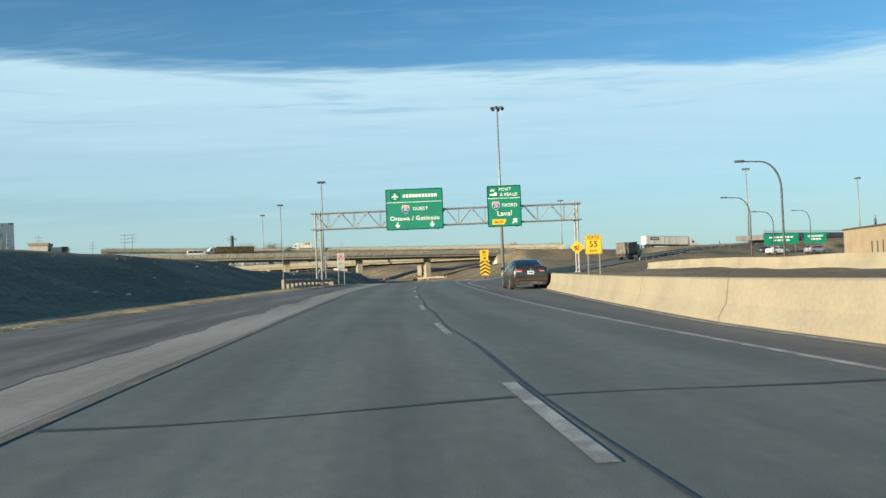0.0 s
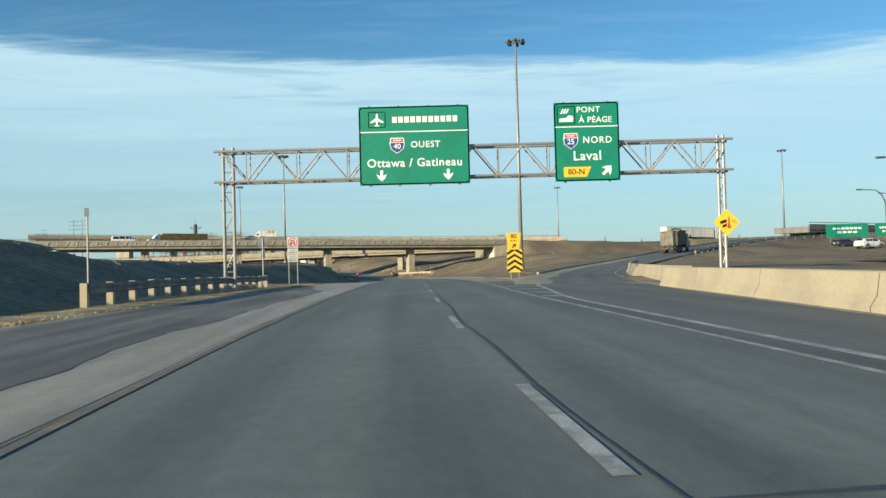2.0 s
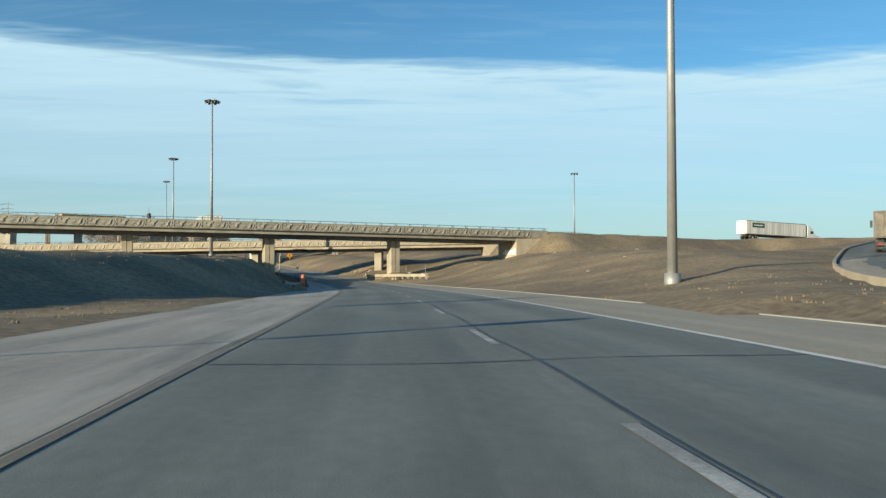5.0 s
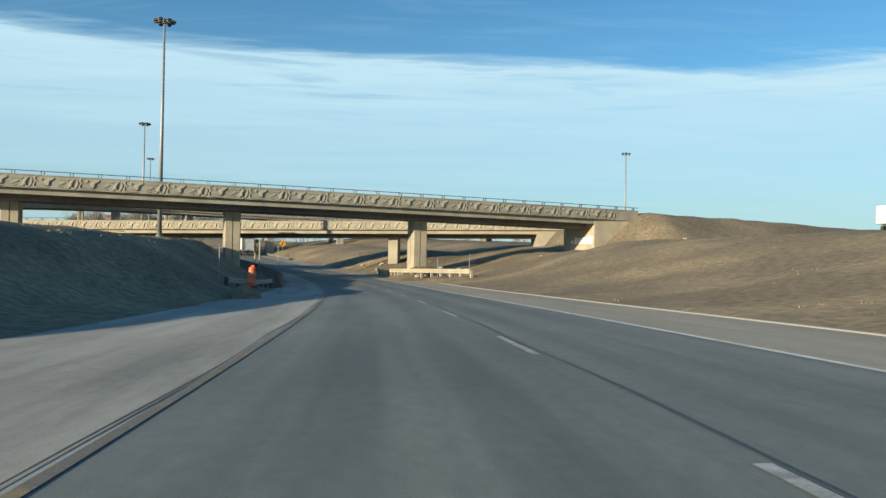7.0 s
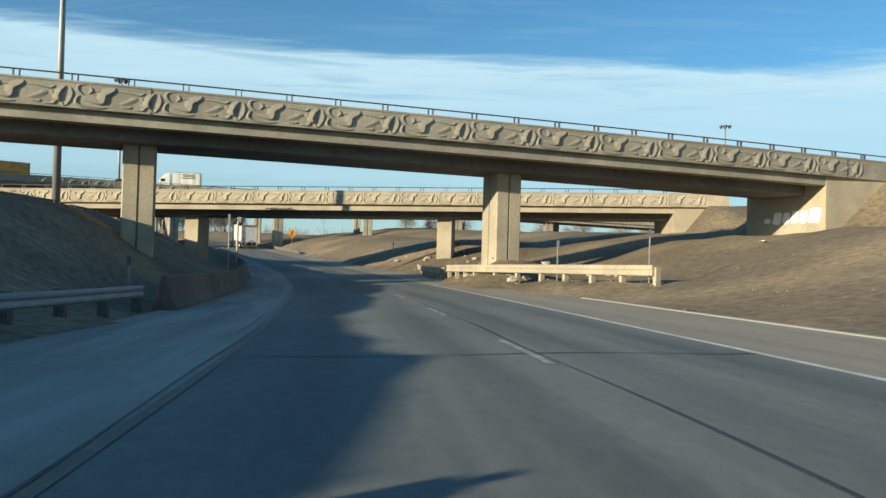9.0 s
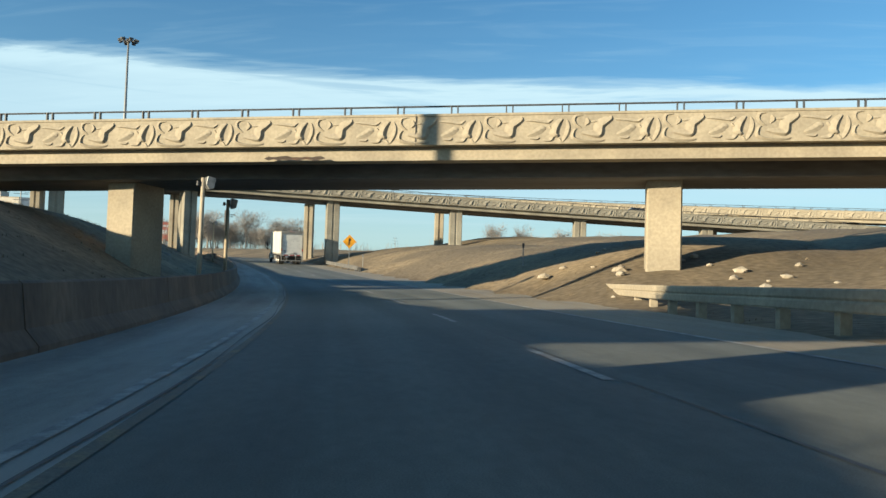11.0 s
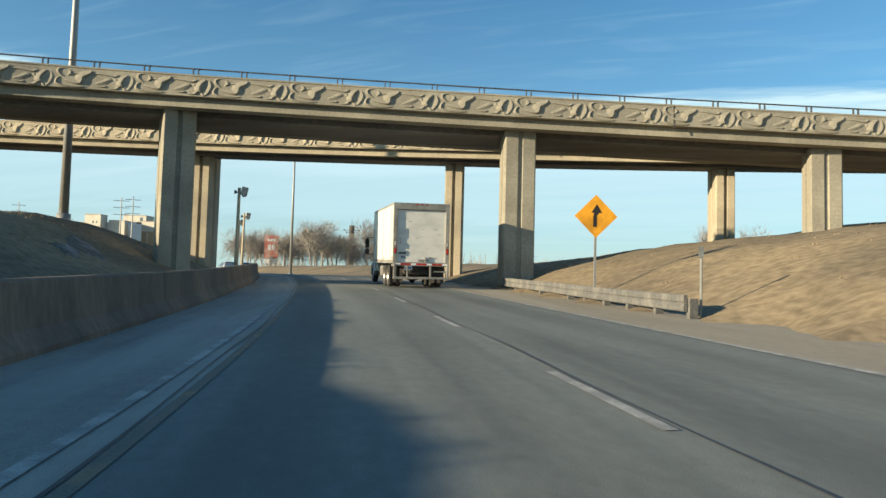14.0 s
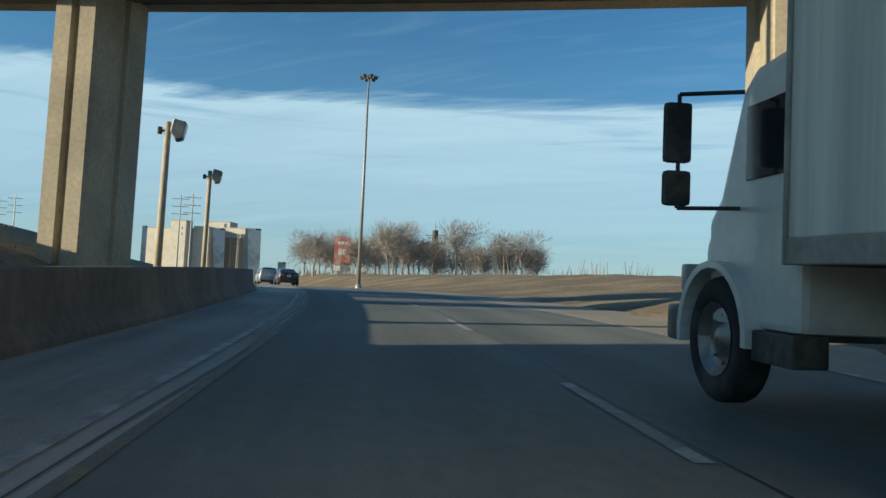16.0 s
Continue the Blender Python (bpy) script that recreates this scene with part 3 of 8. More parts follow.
ribbon("edge_line", R, 206, 525, lambda s: LINE_RIGHT(s) - 0.08, lambda s: LINE_RIGHT(s) + 0.08, 0.008, WHITE_PAINT, "worn white edge line along the right lane", "road marking")
ribbon("exit_line", R, -100, 99, lambda s: LINE_RIGHT(s) - 0.06, lambda s: LINE_RIGHT(s) + 0.06, 0.009, WHITE_PAINT, "worn white line between the lane and the exit", "road marking")
GORE = table((40, 4.95), (57, 5.0), (60.6, 5.25), (65.5, 5.9), (72.9, 6.7), (86.6, 9.6))
ribbon("gore_line", R, 42, 86, lambda s: GORE(s) - 0.09, lambda s: GORE(s) + 0.09, 0.009, WHITE_PAINT, "white line that opens the exit wedge", "road marking")
ribbon("edge_line", R, -60, 64, lambda s: EDGE_RIGHT(s) - 0.62, lambda s: EDGE_RIGHT(s) - 0.5, 0.009, WHITE_PAINT, "thin white line beside the concrete barrier", "road marking")
ribbon("edge_line", Q, 14, 120, 2.75, 2.88, 0.012, WHITE_PAINT, "white edge line round the bend of the ramp", "road marking")
for _k, (_a, _b) in enumerate((((85.5, 6.0), (84.0, 8.7)), ((79.6, 5.4), (77.6, 7.7)), ((71.5, 5.0), (70.5, 6.5)), ((67.2, 4.8), (66.7, 6.0)), ((63.6, 4.7), (62.8, 5.4)), ((60.2, 4.6), (59.6, 5.1)))):
    _bm = bmesh.new()
    _rows = [[_bm.verts.new(R(_a[0] + (_b[0] - _a[0]) * q + o, _a[1] + (_b[1] - _a[1]) * q, 0.0105)) for o in (-0.3, 0.3)] for q in (0, 0.5, 1)]
    for _p, _q in zip(_rows, _rows[1:]):
        _bm.faces.new((_p[1], _p[0], _q[0], _q[1]))
    tagged(part("gore_stripe", _bm, WHITE_PAINT), "worn white stripe across the exit wedge", "road marking", "gore stripes", "structure")
dashes("lane_dash", R, LINE_MID, -95.0, 420.0, 3.0, 6.0, 0.13, WHITE_PAINT, "worn white dash between the two lanes", "lane dashes")
ribbon("tar_joint", R, -100, 400, lambda s: LINE_MID(s) + 0.13 + 0.03 * np.sin(s * 0.7), lambda s: LINE_MID(s) + 0.165 + 0.04 * np.sin(s * 0.7 + 0.4), 0.006, TAR, "dark tar seal along the joint between the lanes", "tar seal", step=1.0)
ribbon("tar_joint", R, -100, 400, lambda s: LINE_LEFT(s) - 0.13 + 0.03 * np.sin(s * 0.6), lambda s: LINE_LEFT(s) - 0.105 + 0.035 * np.sin(s * 0.6 + 0.3), 0.006, TAR, "dark crack beside the left edge line", "tar seal", step=1.0)
for _k, _s in enumerate((6.0, 21.0, 39.5, 58.0, 83.0, 101.0, 127.0, 158.0, 176.0, 203.0, 232.0, 262.0, 291.0, 318.0)):
    _bm = bmesh.new()
    _rows = []
    for _d in np.linspace(float(LINE_LEFT(_s)), float(LINE_RIGHT(_s)), 15):
        _w = 0.03 + 0.018 * math.sin(_d * 2.1 + _k)
        _o = 0.12 * math.sin(_d * 1.3 + 2 * _k) + 0.25 * math.sin(_d * 0.4 + _k)
        _rows.append([_bm.verts.new(R(_s + _o + q, _d, 0.0055)) for q in (-_w, _w)])
    for _p, _q in zip(_rows, _rows[1:]):
        _bm.faces.new((_p[0], _p[1], _q[1], _q[0]))
    tagged(part("tar_crack", _bm, TAR), "dark sealed crack across the carriageway", "tar seal", "sealed cracks", "structure")


# ------------------------------------------------------------------ bridges
def ledge(bm, pts, drop, ramp, deep):
    """A cast step along a curved line on a panel (x along, z up, -y out): a slow rise on one side, a quick drop on the other."""
    pts = [Vector((p[0], 0, p[1])) for p in pts]
    fine = []
    for i in range(len(pts) - 1):
        a, b = pts[max(i - 1, 0)], pts[i]
        c, d = pts[i + 1], pts[min(i + 2, len(pts) - 1)]
        for k in range(4):
            t = k / 4
            fine.append(0.5 * ((2 * b) + (c - a) * t + (2 * a - 5 * b + 4 * c - d) * t * t + (3 * b - a - 3 * c + d) * t**3))
    fine.append(pts[-1])
    rows = []
    for i, p in enumerate(fine):
        t = (fine[min(i + 1, len(fine) - 1)] - fine[max(i - 1, 0)]).normalized()
        low = Vector((-t.z, 0, t.x))
        k = max(math.sin(math.pi * (i + 0.3) / (len(fine) - 0.4)), 0.05) ** 0.5
        rows.append([bm.verts.new(q) for q in (p - low * ramp * k, p - low * ramp * 0.35 * k + Vector((0, -0.75 * deep * k, 0)), p + Vector((0, -deep * k, 0)), p + low * drop * k)])
    for a, b in zip(rows, rows[1:]):
        for k in range(3):
            bm.faces.new((a[k], a[k + 1], b[k + 1], b[k]))


def relief_mesh(mat):
    """One length of the cast parapet, 3 m long and 1.1 m high: a disc, a long S-shaped step, hooks, a bar and a tall leaf."""
    bm = bmesh.new()
    ledge(bm, [(0.38, -0.11), (0.15, -0.15), (0.1, -0.3), (0.18, -0.43), (0.33, -0.54)], 0.03, 0.1, 0.05)
    ledge(bm, [(0.5, -0.18), (0.58, -0.29), (0.56, -0.39), (0.46, -0.48)], 0.03, 0.14, 0.055)
    ledge(bm, [(0.97, -0.32), (0.79, -0.34), (0.64, -0.34)], 0.03, 0.06, 0.035)
    ledge(bm, [(1.33, -0.13), (1.33, -0.25), (1.15, -0.41), (1.03, -0.51), (1.01, -0.69), (0.96, -0.82), (0.85, -0.85), (0.64, -0.82), (0.33, -0.75)], 0.09, 0.3, 0.1)
    ledge(bm, [(0.18, -0.57), (0.09, -0.66), (0.05, -0.81), (0.1, -0.91), (0.38, -1.0), (0.9, -1.02), (1.12, -0.98)], 0.035, 0.1, 0.07)
    ledge(bm, [(2.38, -0.24), (2.28, -0.32), (2.18, -0.36), (1.77, -0.3), (1.44, -0.27)], 0.035, 0.1, 0.055)
    ledge(bm, [(2.24, -0.45), (2.35, -0.58)], 0.03, 0.08, 0.04)
    ledge(bm, [(2.13, -0.57), (2.0, -0.57), (1.82, -0.69), (1.51, -0.81)], 0.14, 0.14, 0.045)
    ledge(bm, [(1.93, -0.88), (1.82, -0.95), (1.59, -0.92)], 0.03, 0.08, 0.05)
    ledge(bm, [(2.41, -0.83), (2.38, -0.92), (2.28, -1.01), (2.03, -1.0)], 0.03, 0.12, 0.055)
    ledge(bm, [(2.72, -0.22), (2.59, -0.41), (2.51, -0.59), (2.49, -0.74), (2.54, -0.82), (2.44, -0.85)], 0.1, 0.22, 0.1)
    ledge(bm, [(2.87, -0.24), (2.94, -0.45), (2.92, -0.68), (2.82, -0.91), (2.71, -1.05)], 0.05, 0.14, 0.05)
    ledge(bm, [(2.58, -0.9), (2.64, -0.98), (2.71, -1.05)], 0.03, 0.08, 0.04)
    bmesh.ops.recalc_face_normals(bm, faces=bm.faces[:])
    me = bpy.data.meshes.new("relief_panel")
    bm.to_mesh(me)
    bm.free()
    me.materials.append(mat)
    return me


RELIEF, RELIEF_DIMMED = relief_mesh(CONCRETE), relief_mesh(CONCRETE_DIMMED)


def post_mesh(legs):
    bm = bmesh.new()
    for x in legs:
        box(bm, x - 0.022, x + 0.022, 0.05, 0.17, 0.0, 0.33)
    box(bm, min(legs) - 0.06, max(legs) + 0.06, 0.04, 0.20, 0.0, 0.02)
    me = bpy.data.meshes.new("rail_post")
    bm.to_mesh(me)
    bm.free()
    me.materials.append(DARK_STEEL)
    return me


RAIL_POST = post_mesh((-0.115, 0.115))


def pier(parent, line, u, n, foot, side=1.55, deep=None, twist=0.0, stone=None):
    """A square concrete column with an upright groove in most faces and a wider head."""
    top = line.at(u, n, -2.12 * line.tall)
    bm = bmesh.new()
    a, g, k = side / 2, (0.05 if line is B1 else 0.12), 0.10
    stretch = (deep or side) / side
    out = []
    for q in range(4):
        c, s = round(math.cos(q * math.pi / 2)), round(math.sin(q * math.pi / 2))
        groove = [] if line is B2 else [(-g, -a), (-g * 0.7, -a + k), (g * 0.7, -a + k), (g, -a)]
        for x, y in [(-a, -a + 0.06), (-a + 0.06, -a)] + groove + [(a - 0.06, -a)]:
            out.append((x * c - y * s, (x * s + y * c) * stretch))
    prism(bm, out, foot - top.z - 0.5, 0.42)
    bmesh.ops.recalc_face_normals(bm, faces=bm.faces[:])
    ob = part("pier", bm, stone or CONCRETE, parent)
    ob.matrix_local = parent.matrix_world.inverted() @ (Matrix.Translation(top) @ pose(0, 0, 0, 0, 0, line.turn(u) + twist))
    return ob


def bridge(line, u0, u1, piers, label, joints=(), abut=None, section=(1.55, 1.55), stone=None):
    stone = stone or CONCRETE
    root = thing("overpass_bridge", Matrix.Translation(line.at(0, line.width / 2, -0.9)), label, "bridge")
    inv = root.matrix_world.inverted()
    us = np.arange(u0, u1 + 0.01, 2.0)
    w = line.width
    low = -2.10 if line.tall == 1.0 else -1.86

    def skin(name, section, mat, lab=""):
        bm = bmesh.new()
        sweep(bm, [[inv @ line.at(u, n, h * line.tall) for n, h in section] for u in us])
        return part(name, bm, mat, root, lab)

    for nm, sgn in (("parapet", 1), ("parapet", -1)):
        f = (lambda n: n) if sgn > 0 else (lambda n: w - n)
        p = skin(nm, [(f(-0.03), 0.0), (f(0.30), 0.0), (f(0.40), -0.9), (f(0.40), -1.14), (f(0.0), -1.14), (f(0.0), -0.10), (f(-0.03), -0.08)], stone, "cast concrete parapet with curling relief" if sgn > 0 else "")
        if sgn > 0:
            wide = 1.15 if line in (B1, B3) else 1.04
            u = u0 + 0.5
            while u + 3.0 * wide < u1:
                piece("relief_panel", RELIEF if stone is CONCRETE else RELIEF_DIMMED, p, inv @ (Matrix.Translation(line.at(u, -0.001, -0.03)) @ pose(0, 0, 0, 0, -math.degrees(math.atan(line.grade)), line.turn(u + 1.5)) @ Matrix.Diagonal((wide, 1, line.tall, 1))))
                u += 3.02 * wide
    skin("deck", [(0.32, -0.88), (w - 0.32, -0.88), (w - 0.36, -1.34), (0.5, -1.34)], BRIDGE_ASPHALT)
    skin("edge_beam", [(0.385, -1.15), (1.1, -1.35), (1.1, -1.64), (0.385, -1.64)], stone, "pale concrete edge beam")
    skin("edge_beam", [(w - 0.9, -1.33), (w - 0.14, -1.33), (w - 0.14, -1.64), (w - 0.9, -1.64)], stone)
    g = min(2.4, w * 0.27)
    # the girder's colour already holds the shade under the deck
    skin("girder", [(g, -1.33), (w - g, -1.33), (w - g, low + 0.05), (w - g - 0.1, low), (g + 0.1, low), (g, low + 0.05)], CONCRETE_SHADED, "board-marked underside with shade in its dark colour")
    for n in (0.12, w - 0.12):
        bm = bmesh.new()
        ring = [(n + 0.035 * math.cos(a), 0.30 + 0.035 * math.sin(a)) for a in np.linspace(0, 2 * math.pi, 7)[:-1]]
        sweep(bm, [[inv @ line.at(u, p, h) for p, h in ring] for u in us])
        r = part("guard_rail", bm, DARK_STEEL, root, "dark steel rail on posts")
        u = u0 + 0.8
        while u < u1:
            piece("rail_post", RAIL_POST, r, inv @ (Matrix.Translation(line.at(u, n - 0.11, -0.01)) @ pose(0, 0, 0, 0, 0, line.turn(u))))
            u += 2.2 if line in (B1, B3) else 2.0
    for u, n, *own in piers:
        top = line.at(u, n, 0)
        twist, deep = own or (section[2], section[1])
        # B1's piers keep the lit colour, B3's take the one darkened for grazing light
        pier(root, line, u, n, gz(top.x, top.y), section[0], deep, twist, CONCRETE if line is B1 else stone)
    for u in joints:
        bm = bmesh.new()
        box(bm, -0.014, 0.014, -0.03, 0.02, -1.14, 0.005)
        j = part("expansion_joint", bm, TAR, root)
        j.matrix_local = inv @ (Matrix.Translation(line.at(u, 0, 0)) @ pose(0, 0, 0, 0, 0, line.turn(u)))
    for u in ((u0 + 0.6,) if abut else (u0 + 0.6, u1 - 0.6)):
        top = line.at(u, w / 2, -1.34 * line.tall)
        bm = bmesh.new()
        box(bm, -0.7, 0.7, -w / 2 + 0.3, w / 2 - 0.3, gz(top.x, top.y) - top.z - 0.8, 0.1)
        e = part("end_wall", bm, stone, root)
        e.matrix_local = inv @ (Matrix.Translation(top) @ pose(0, 0, 0, 0, 0, line.turn(u)))
    if abut:
        bm = bmesh.new()
        box(bm, abut, abut + 1.2, 0.35, w - 0.35, -7.5, -1.3)
        a = part("abutment_wall", bm, CONCRETE, root, "concrete abutment wall at the end of the bridge")
        lay = inv @ (Matrix.Translation(line.at(0, 0, line.grade * abut) + line.n * line.bow * abut**2) @ pose(0, 0, 0, 0, 0, line.turn(0)))
        a.matrix_local = lay
        for n in (0.34, w - 0.84):
            bm = bmesh.new()
            side = [(abut - 0.004, -7.5), (abut + 5.4, -7.5), (abut + 5.4, -1.12), (abut - 0.004, -1.12)]
            prism(bm, side, -(n + 0.5), -n, pose(0, 0, 0, 90))
            bmesh.ops.recalc_face_normals(bm, faces=bm.faces[:])
            wg = part("wing_wall", bm, CONCRETE, root)
            wg.matrix_local = lay
    return root


bridge1 = bridge(B1, -76.0, 42.0, [(-53.5, 3.9), (-36.5, 3.9), (-18.7, 3.9), (-0.28, 3.9), (17.95, 3.9)], "curving concrete motorway overpass with relief-cast parapets", joints=(0.4, 37.9), abut=36.7, section=(1.42, 1.95, 2.0), stone=CONCRETE_DIMMED)
bridge2 = bridge(B2, -74.0, 33.0, [(-52.0, 3.75), (-33.0, 3.75), (-13.45, 3.75), (8.75, 3.75)], "low sunlit concrete overpass with relief-cast parapets", joints=(-0.6,), abut=27.6, section=(1.32, 2.25, -5.0))
bridge3 = bridge(B3, -44.0, 92.0, [(-30.0, 2.1), (-13.9, 2.1), (-0.45, 2.07, 21.0, 2.2), (16.0, 1.8, 4.0, 1.5), (30.8, 1.6), (46.5, 1.8), (63.0, 1.8)], "tall concrete overpass on grooved square piers", joints=(23.0, 52.0), section=(1.5, 1.15, -4.0), stone=CONCRETE_DIMMED)
bridge4 = bridge(B4, -80.0, 92.0, [(-48.0, 3.5), (-31.0, 3.5), (-13.08, 3.66), (5.3, 3.5), (23.5, 3.5), (42.8, 3.5), (60.0, 3.5)], "tall concrete overpass beside its twin on grooved piers", joints=(12.0, 45.0), section=(1.24, 2.9, 3.4))


# ------------------------------------------------------------------ barriers and guard rails
def barrier_run(place, cuts, d, h0, label, group, tall=0.86, mat=None):
    """Cast barrier segments with a sloped foot, each a thing of its own."""
    for a, b in zip(cuts, cuts[1:]):
        bm = bmesh.new()
        f = d if callable(d) else (lambda s: d)
        rings = []
        n = max(2, int((b - a) / 1.5) + 1)
        for s in np.linspace(a + 0.025, b - 0.025, n):
            e = float(f(s))
            rings.append([place(s, e + o, h) for o, h in ((-0.30, h0 - 0.2), (-0.30, h0 + 0.08), (-0.16, h0 + 0.30), (-0.10, h0 + tall - 0.03), (-0.06, h0 + tall), (0.06, h0 + tall), (0.10, h0 + tall - 0.03), (0.16, h0 + 0.30), (0.30, h0 + 0.08), (0.30, h0 - 0.2))])
        sweep(bm, rings)
        ob = tagged(part("concrete_barrier", bm, mat or BARRIER), label, "barrier", group)
        bm = bmesh.new()
        e = float(f(b))
        sweep(bm, [[place(s, e + o, h) for o, h in ((-0.285, h0 - 0.2), (-0.285, h0 + 0.08), (-0.145, h0 + 0.30), (-0.085, h0 + tall - 0.04), (0.085, h0 + tall - 0.04), (0.145, h0 + 0.30), (0.285, h0 + 0.08), (0.285, h0 - 0.2))] for s in (b - 0.03, b + 0.03)])
        part("joint_filler", bm, TAR, ob, "dark joint at the segment's end")


barrier_run(R, [-60 + 6.1 * k for k in range(21)] + [67.0], EDGE_RIGHT, 0.0, "tan cast-concrete barrier segment beside the exit lane", "roadside barrier segments", 0.74)
barrier_run(Q, [12.0 + 6.1 * k for k in range(9)], 4.0, 0.0, "tan cast-concrete barrier segment on the ramp's bend", "ramp barrier segments", 0.80)
barrier_run(R, [187.4 + 9.0 * k for k in range(17)], lambda s: EDGE_LEFT(s) - 0.15, 0.0, "low grey concrete wall at the foot of the embankment", "embankment wall segments", 0.90, WALL_STAIN)


def guard_rail(points, label, post_mat, gap=1.9, face=1, height=0.0, post_wide=0.2, boxy=False, rail=None, feet=None):
    """A steel beam on posts along a line of places (x, y); the posts stand on the ground."""
    pts = [Vector(p) for p in points]
    k = np.concatenate([[0], np.cumsum([(b - a).length for a, b in zip(pts, pts[1:])])])
    at = lambda s: Vector([np.interp(s, k, [p[c] for p in pts]) for c in range(2)])
    heights = feet or [gz(*p) for p in pts]
    lie = lambda s: float(np.interp(s, k, heights))
    a0 = at(0)
    root = thing("guard_rail", Matrix.Translation((a0.x, a0.y, gz(*a0))), label, "guard rail")
    inv = root.matrix_world.inverted()
    n = max(2, int(k[-1] / gap))
    for i in range(n + 1):
        p = at(k[-1] * i / n)
        t = (at(min(k[-1], k[-1] * i / n + 0.5)) - at(max(0, k[-1] * i / n - 0.5))).normalized()
        bm = bmesh.new()
        box(bm, -0.09, 0.09, -post_wide / 2, post_wide / 2, -0.4, (0.60 if boxy else 0.74) + height)
        o = part("post", bm, post_mat, root)
        o.matrix_local = inv @ (Matrix.Translation((p.x, p.y, gz(*p) if not boxy else lie(k[-1] * i / n))) @ pose(0, 0, 0, 0, 0, math.degrees(math.atan2(t.y, t.x))))
    bm = bmesh.new()
    rings = []
    for i in range(n * 2 + 1):
        s = k[-1] * i / (n * 2)
        p = at(s)
        t = (at(min(k[-1], s + 0.5)) - at(max(0, s - 0.5))).normalized()
        side = Vector((t.y, -t.x)) * face
        z = (gz(*p) if not boxy else lie(s)) + height
        rings.append([inv @ Vector((p.x + side.x * (0.12 + o), p.y + side.y * (0.12 + o), z + h)) for o, h in (((0, 0.30), (0.07, 0.30), (0.09, 0.33), (0.09, 0.45), (0.06, 0.49), (0.09, 0.53), (0.09, 0.65), (0.07, 0.68), (0, 0.68)) if boxy else ((0, 0.42), (0.05, 0.47), (0.05, 0.51), (0.01, 0.57), (0.05, 0.63), (0.05, 0.67), (0, 0.72), (-0.012, 0.72), (-0.012, 0.42)))])
    sweep(bm, rings)
    part("beam", bm, rail or (CONCRETE if boxy else STEEL), root)
    return root


guard_rail([(-13.97, 58.1), (-14.4, 66.0), (-14.6, 74.0), (-15.2, 86.0)], "steel guard rail with shade in its dark colour on pale block posts at the verge", BARRIER, rail=RAIL_SHADED)
guard_rail([R(174.2, -6.3).to_2d(), R(178.7, -5.3).to_2d(), R(186.8, -4.5).to_2d()], "galvanised guard rail leading to the low wall", DARK_STEEL, height=-0.08)
guard_rail([(-6.46, 193.36), (-9.93, 201.00), (-12.74, 206.08), (-14.10, 211.80)], "long pale guard rail on stub posts at the shoulder", CONCRETE, face=-1, boxy=True, feet=(-0.28, -0.36, -0.44, -0.50))
guard_rail([(-14.6, 214.0), (-16.3, 224.0), (-17.2, 233.4), (-19.2, 240.0), (-21.4, 245.2)], "weathered pale guard rail below the bridge", CONCRETE, face=-1, boxy=True, feet=(-0.66, -0.62, -0.54, -0.42, -0.28))
guard_rail([(-36.3, 274.6), (-38.7, 280.0), (-41.3, 286.0), (-44.2, 292.0)], "weathered guard rail with shade in its dark colour in front of the tall piers", RAIL_SHADED, face=-1, boxy=True, rail=RAIL_SHADED)
guard_rail([Q(96, 4.6).to_2d(), Q(110, 4.6).to_2d(), Q(130, 4.6).to_2d(), Q(180, 4.6).to_2d()], "steel guard rail on the outside of the ramp", DARK_STEEL, gap=3.8, face=-1, height=-0.2)


# ------------------------------------------------------------------ lamps on tall masts
def high_mast(x, y, top, label, base=None, heads=6):
    z = gz(x, y) if base is None else base
    root = thing("high_mast_lamp", pose(x, y, z), label, "street lamp", "tall motorway lamps")
    h = top - z
    bm = bmesh.new()
    tube(bm, (0, 0, -0.4), (0, 0, 0.5), 0.42, 0.40, 12)
    tube(bm, (0, 0, 0.5), (0, 0, h - 0.6), 0.27, 0.11, 10)
    part("pole", bm, STEEL, root, "tapered galvanised pole", True)
    bm = bmesh.new()
    tube(bm, (0, 0, h - 0.75), (0, 0, h - 0.25), 0.22, 0.22, 8)
    for i in range(12):
        a, b = 2 * math.pi * i / 12, 2 * math.pi * (i + 1) / 12
        tube(bm, (0.75 * math.cos(a), 0.75 * math.sin(a), h - 0.45), (0.75 * math.cos(b), 0.75 * math.sin(b), h - 0.45), 0.035, n=5, caps=False)
    for i in range(heads):
        a = 2 * math.pi * (i + 0.25) / heads
        tube(bm, (0, 0, h - 0.45), (0.75 * math.cos(a), 0.75 * math.sin(a), h - 0.45), 0.035, n=5)
    part("ring", bm, DARK_STEEL, root)
    for i in range(heads):
        a = 360 * (i + 0.25) / heads
        bm = bmesh.new()
        prism(bm, [(-0.24, -0.18), (0.24, -0.18), (0.28, 0.12), (0.15, 0.28), (-0.15, 0.28), (-0.28, 0.12)], -0.12, 0.10)
        tube(bm, (0, 0, -0.34), (0, 0, -0.12), 0.26, 0.17, 8)
        o = part("lamp_head", bm, DARK_STEEL, root)
        o.matrix_local = pose(0, 0, 0, 0, 0, a) @ pose(0.98, 0, h - 0.42, 0, 18, 0)
    return root


high_mast(5.47, 130.26, 28.7, "tall grey lamp mast with a ring of floodlights on the verge")
high_mast(-40.6, 217.1, 28.2, "tall grey lamp mast between two bridges")
high_mast(-70.66, 293.1, 29.5, "tall grey lamp mast on the embankment", base=5.2)
high_mast(83.8, 238.0, 29.5, "tall grey lamp mast beside the far end of the ramp")
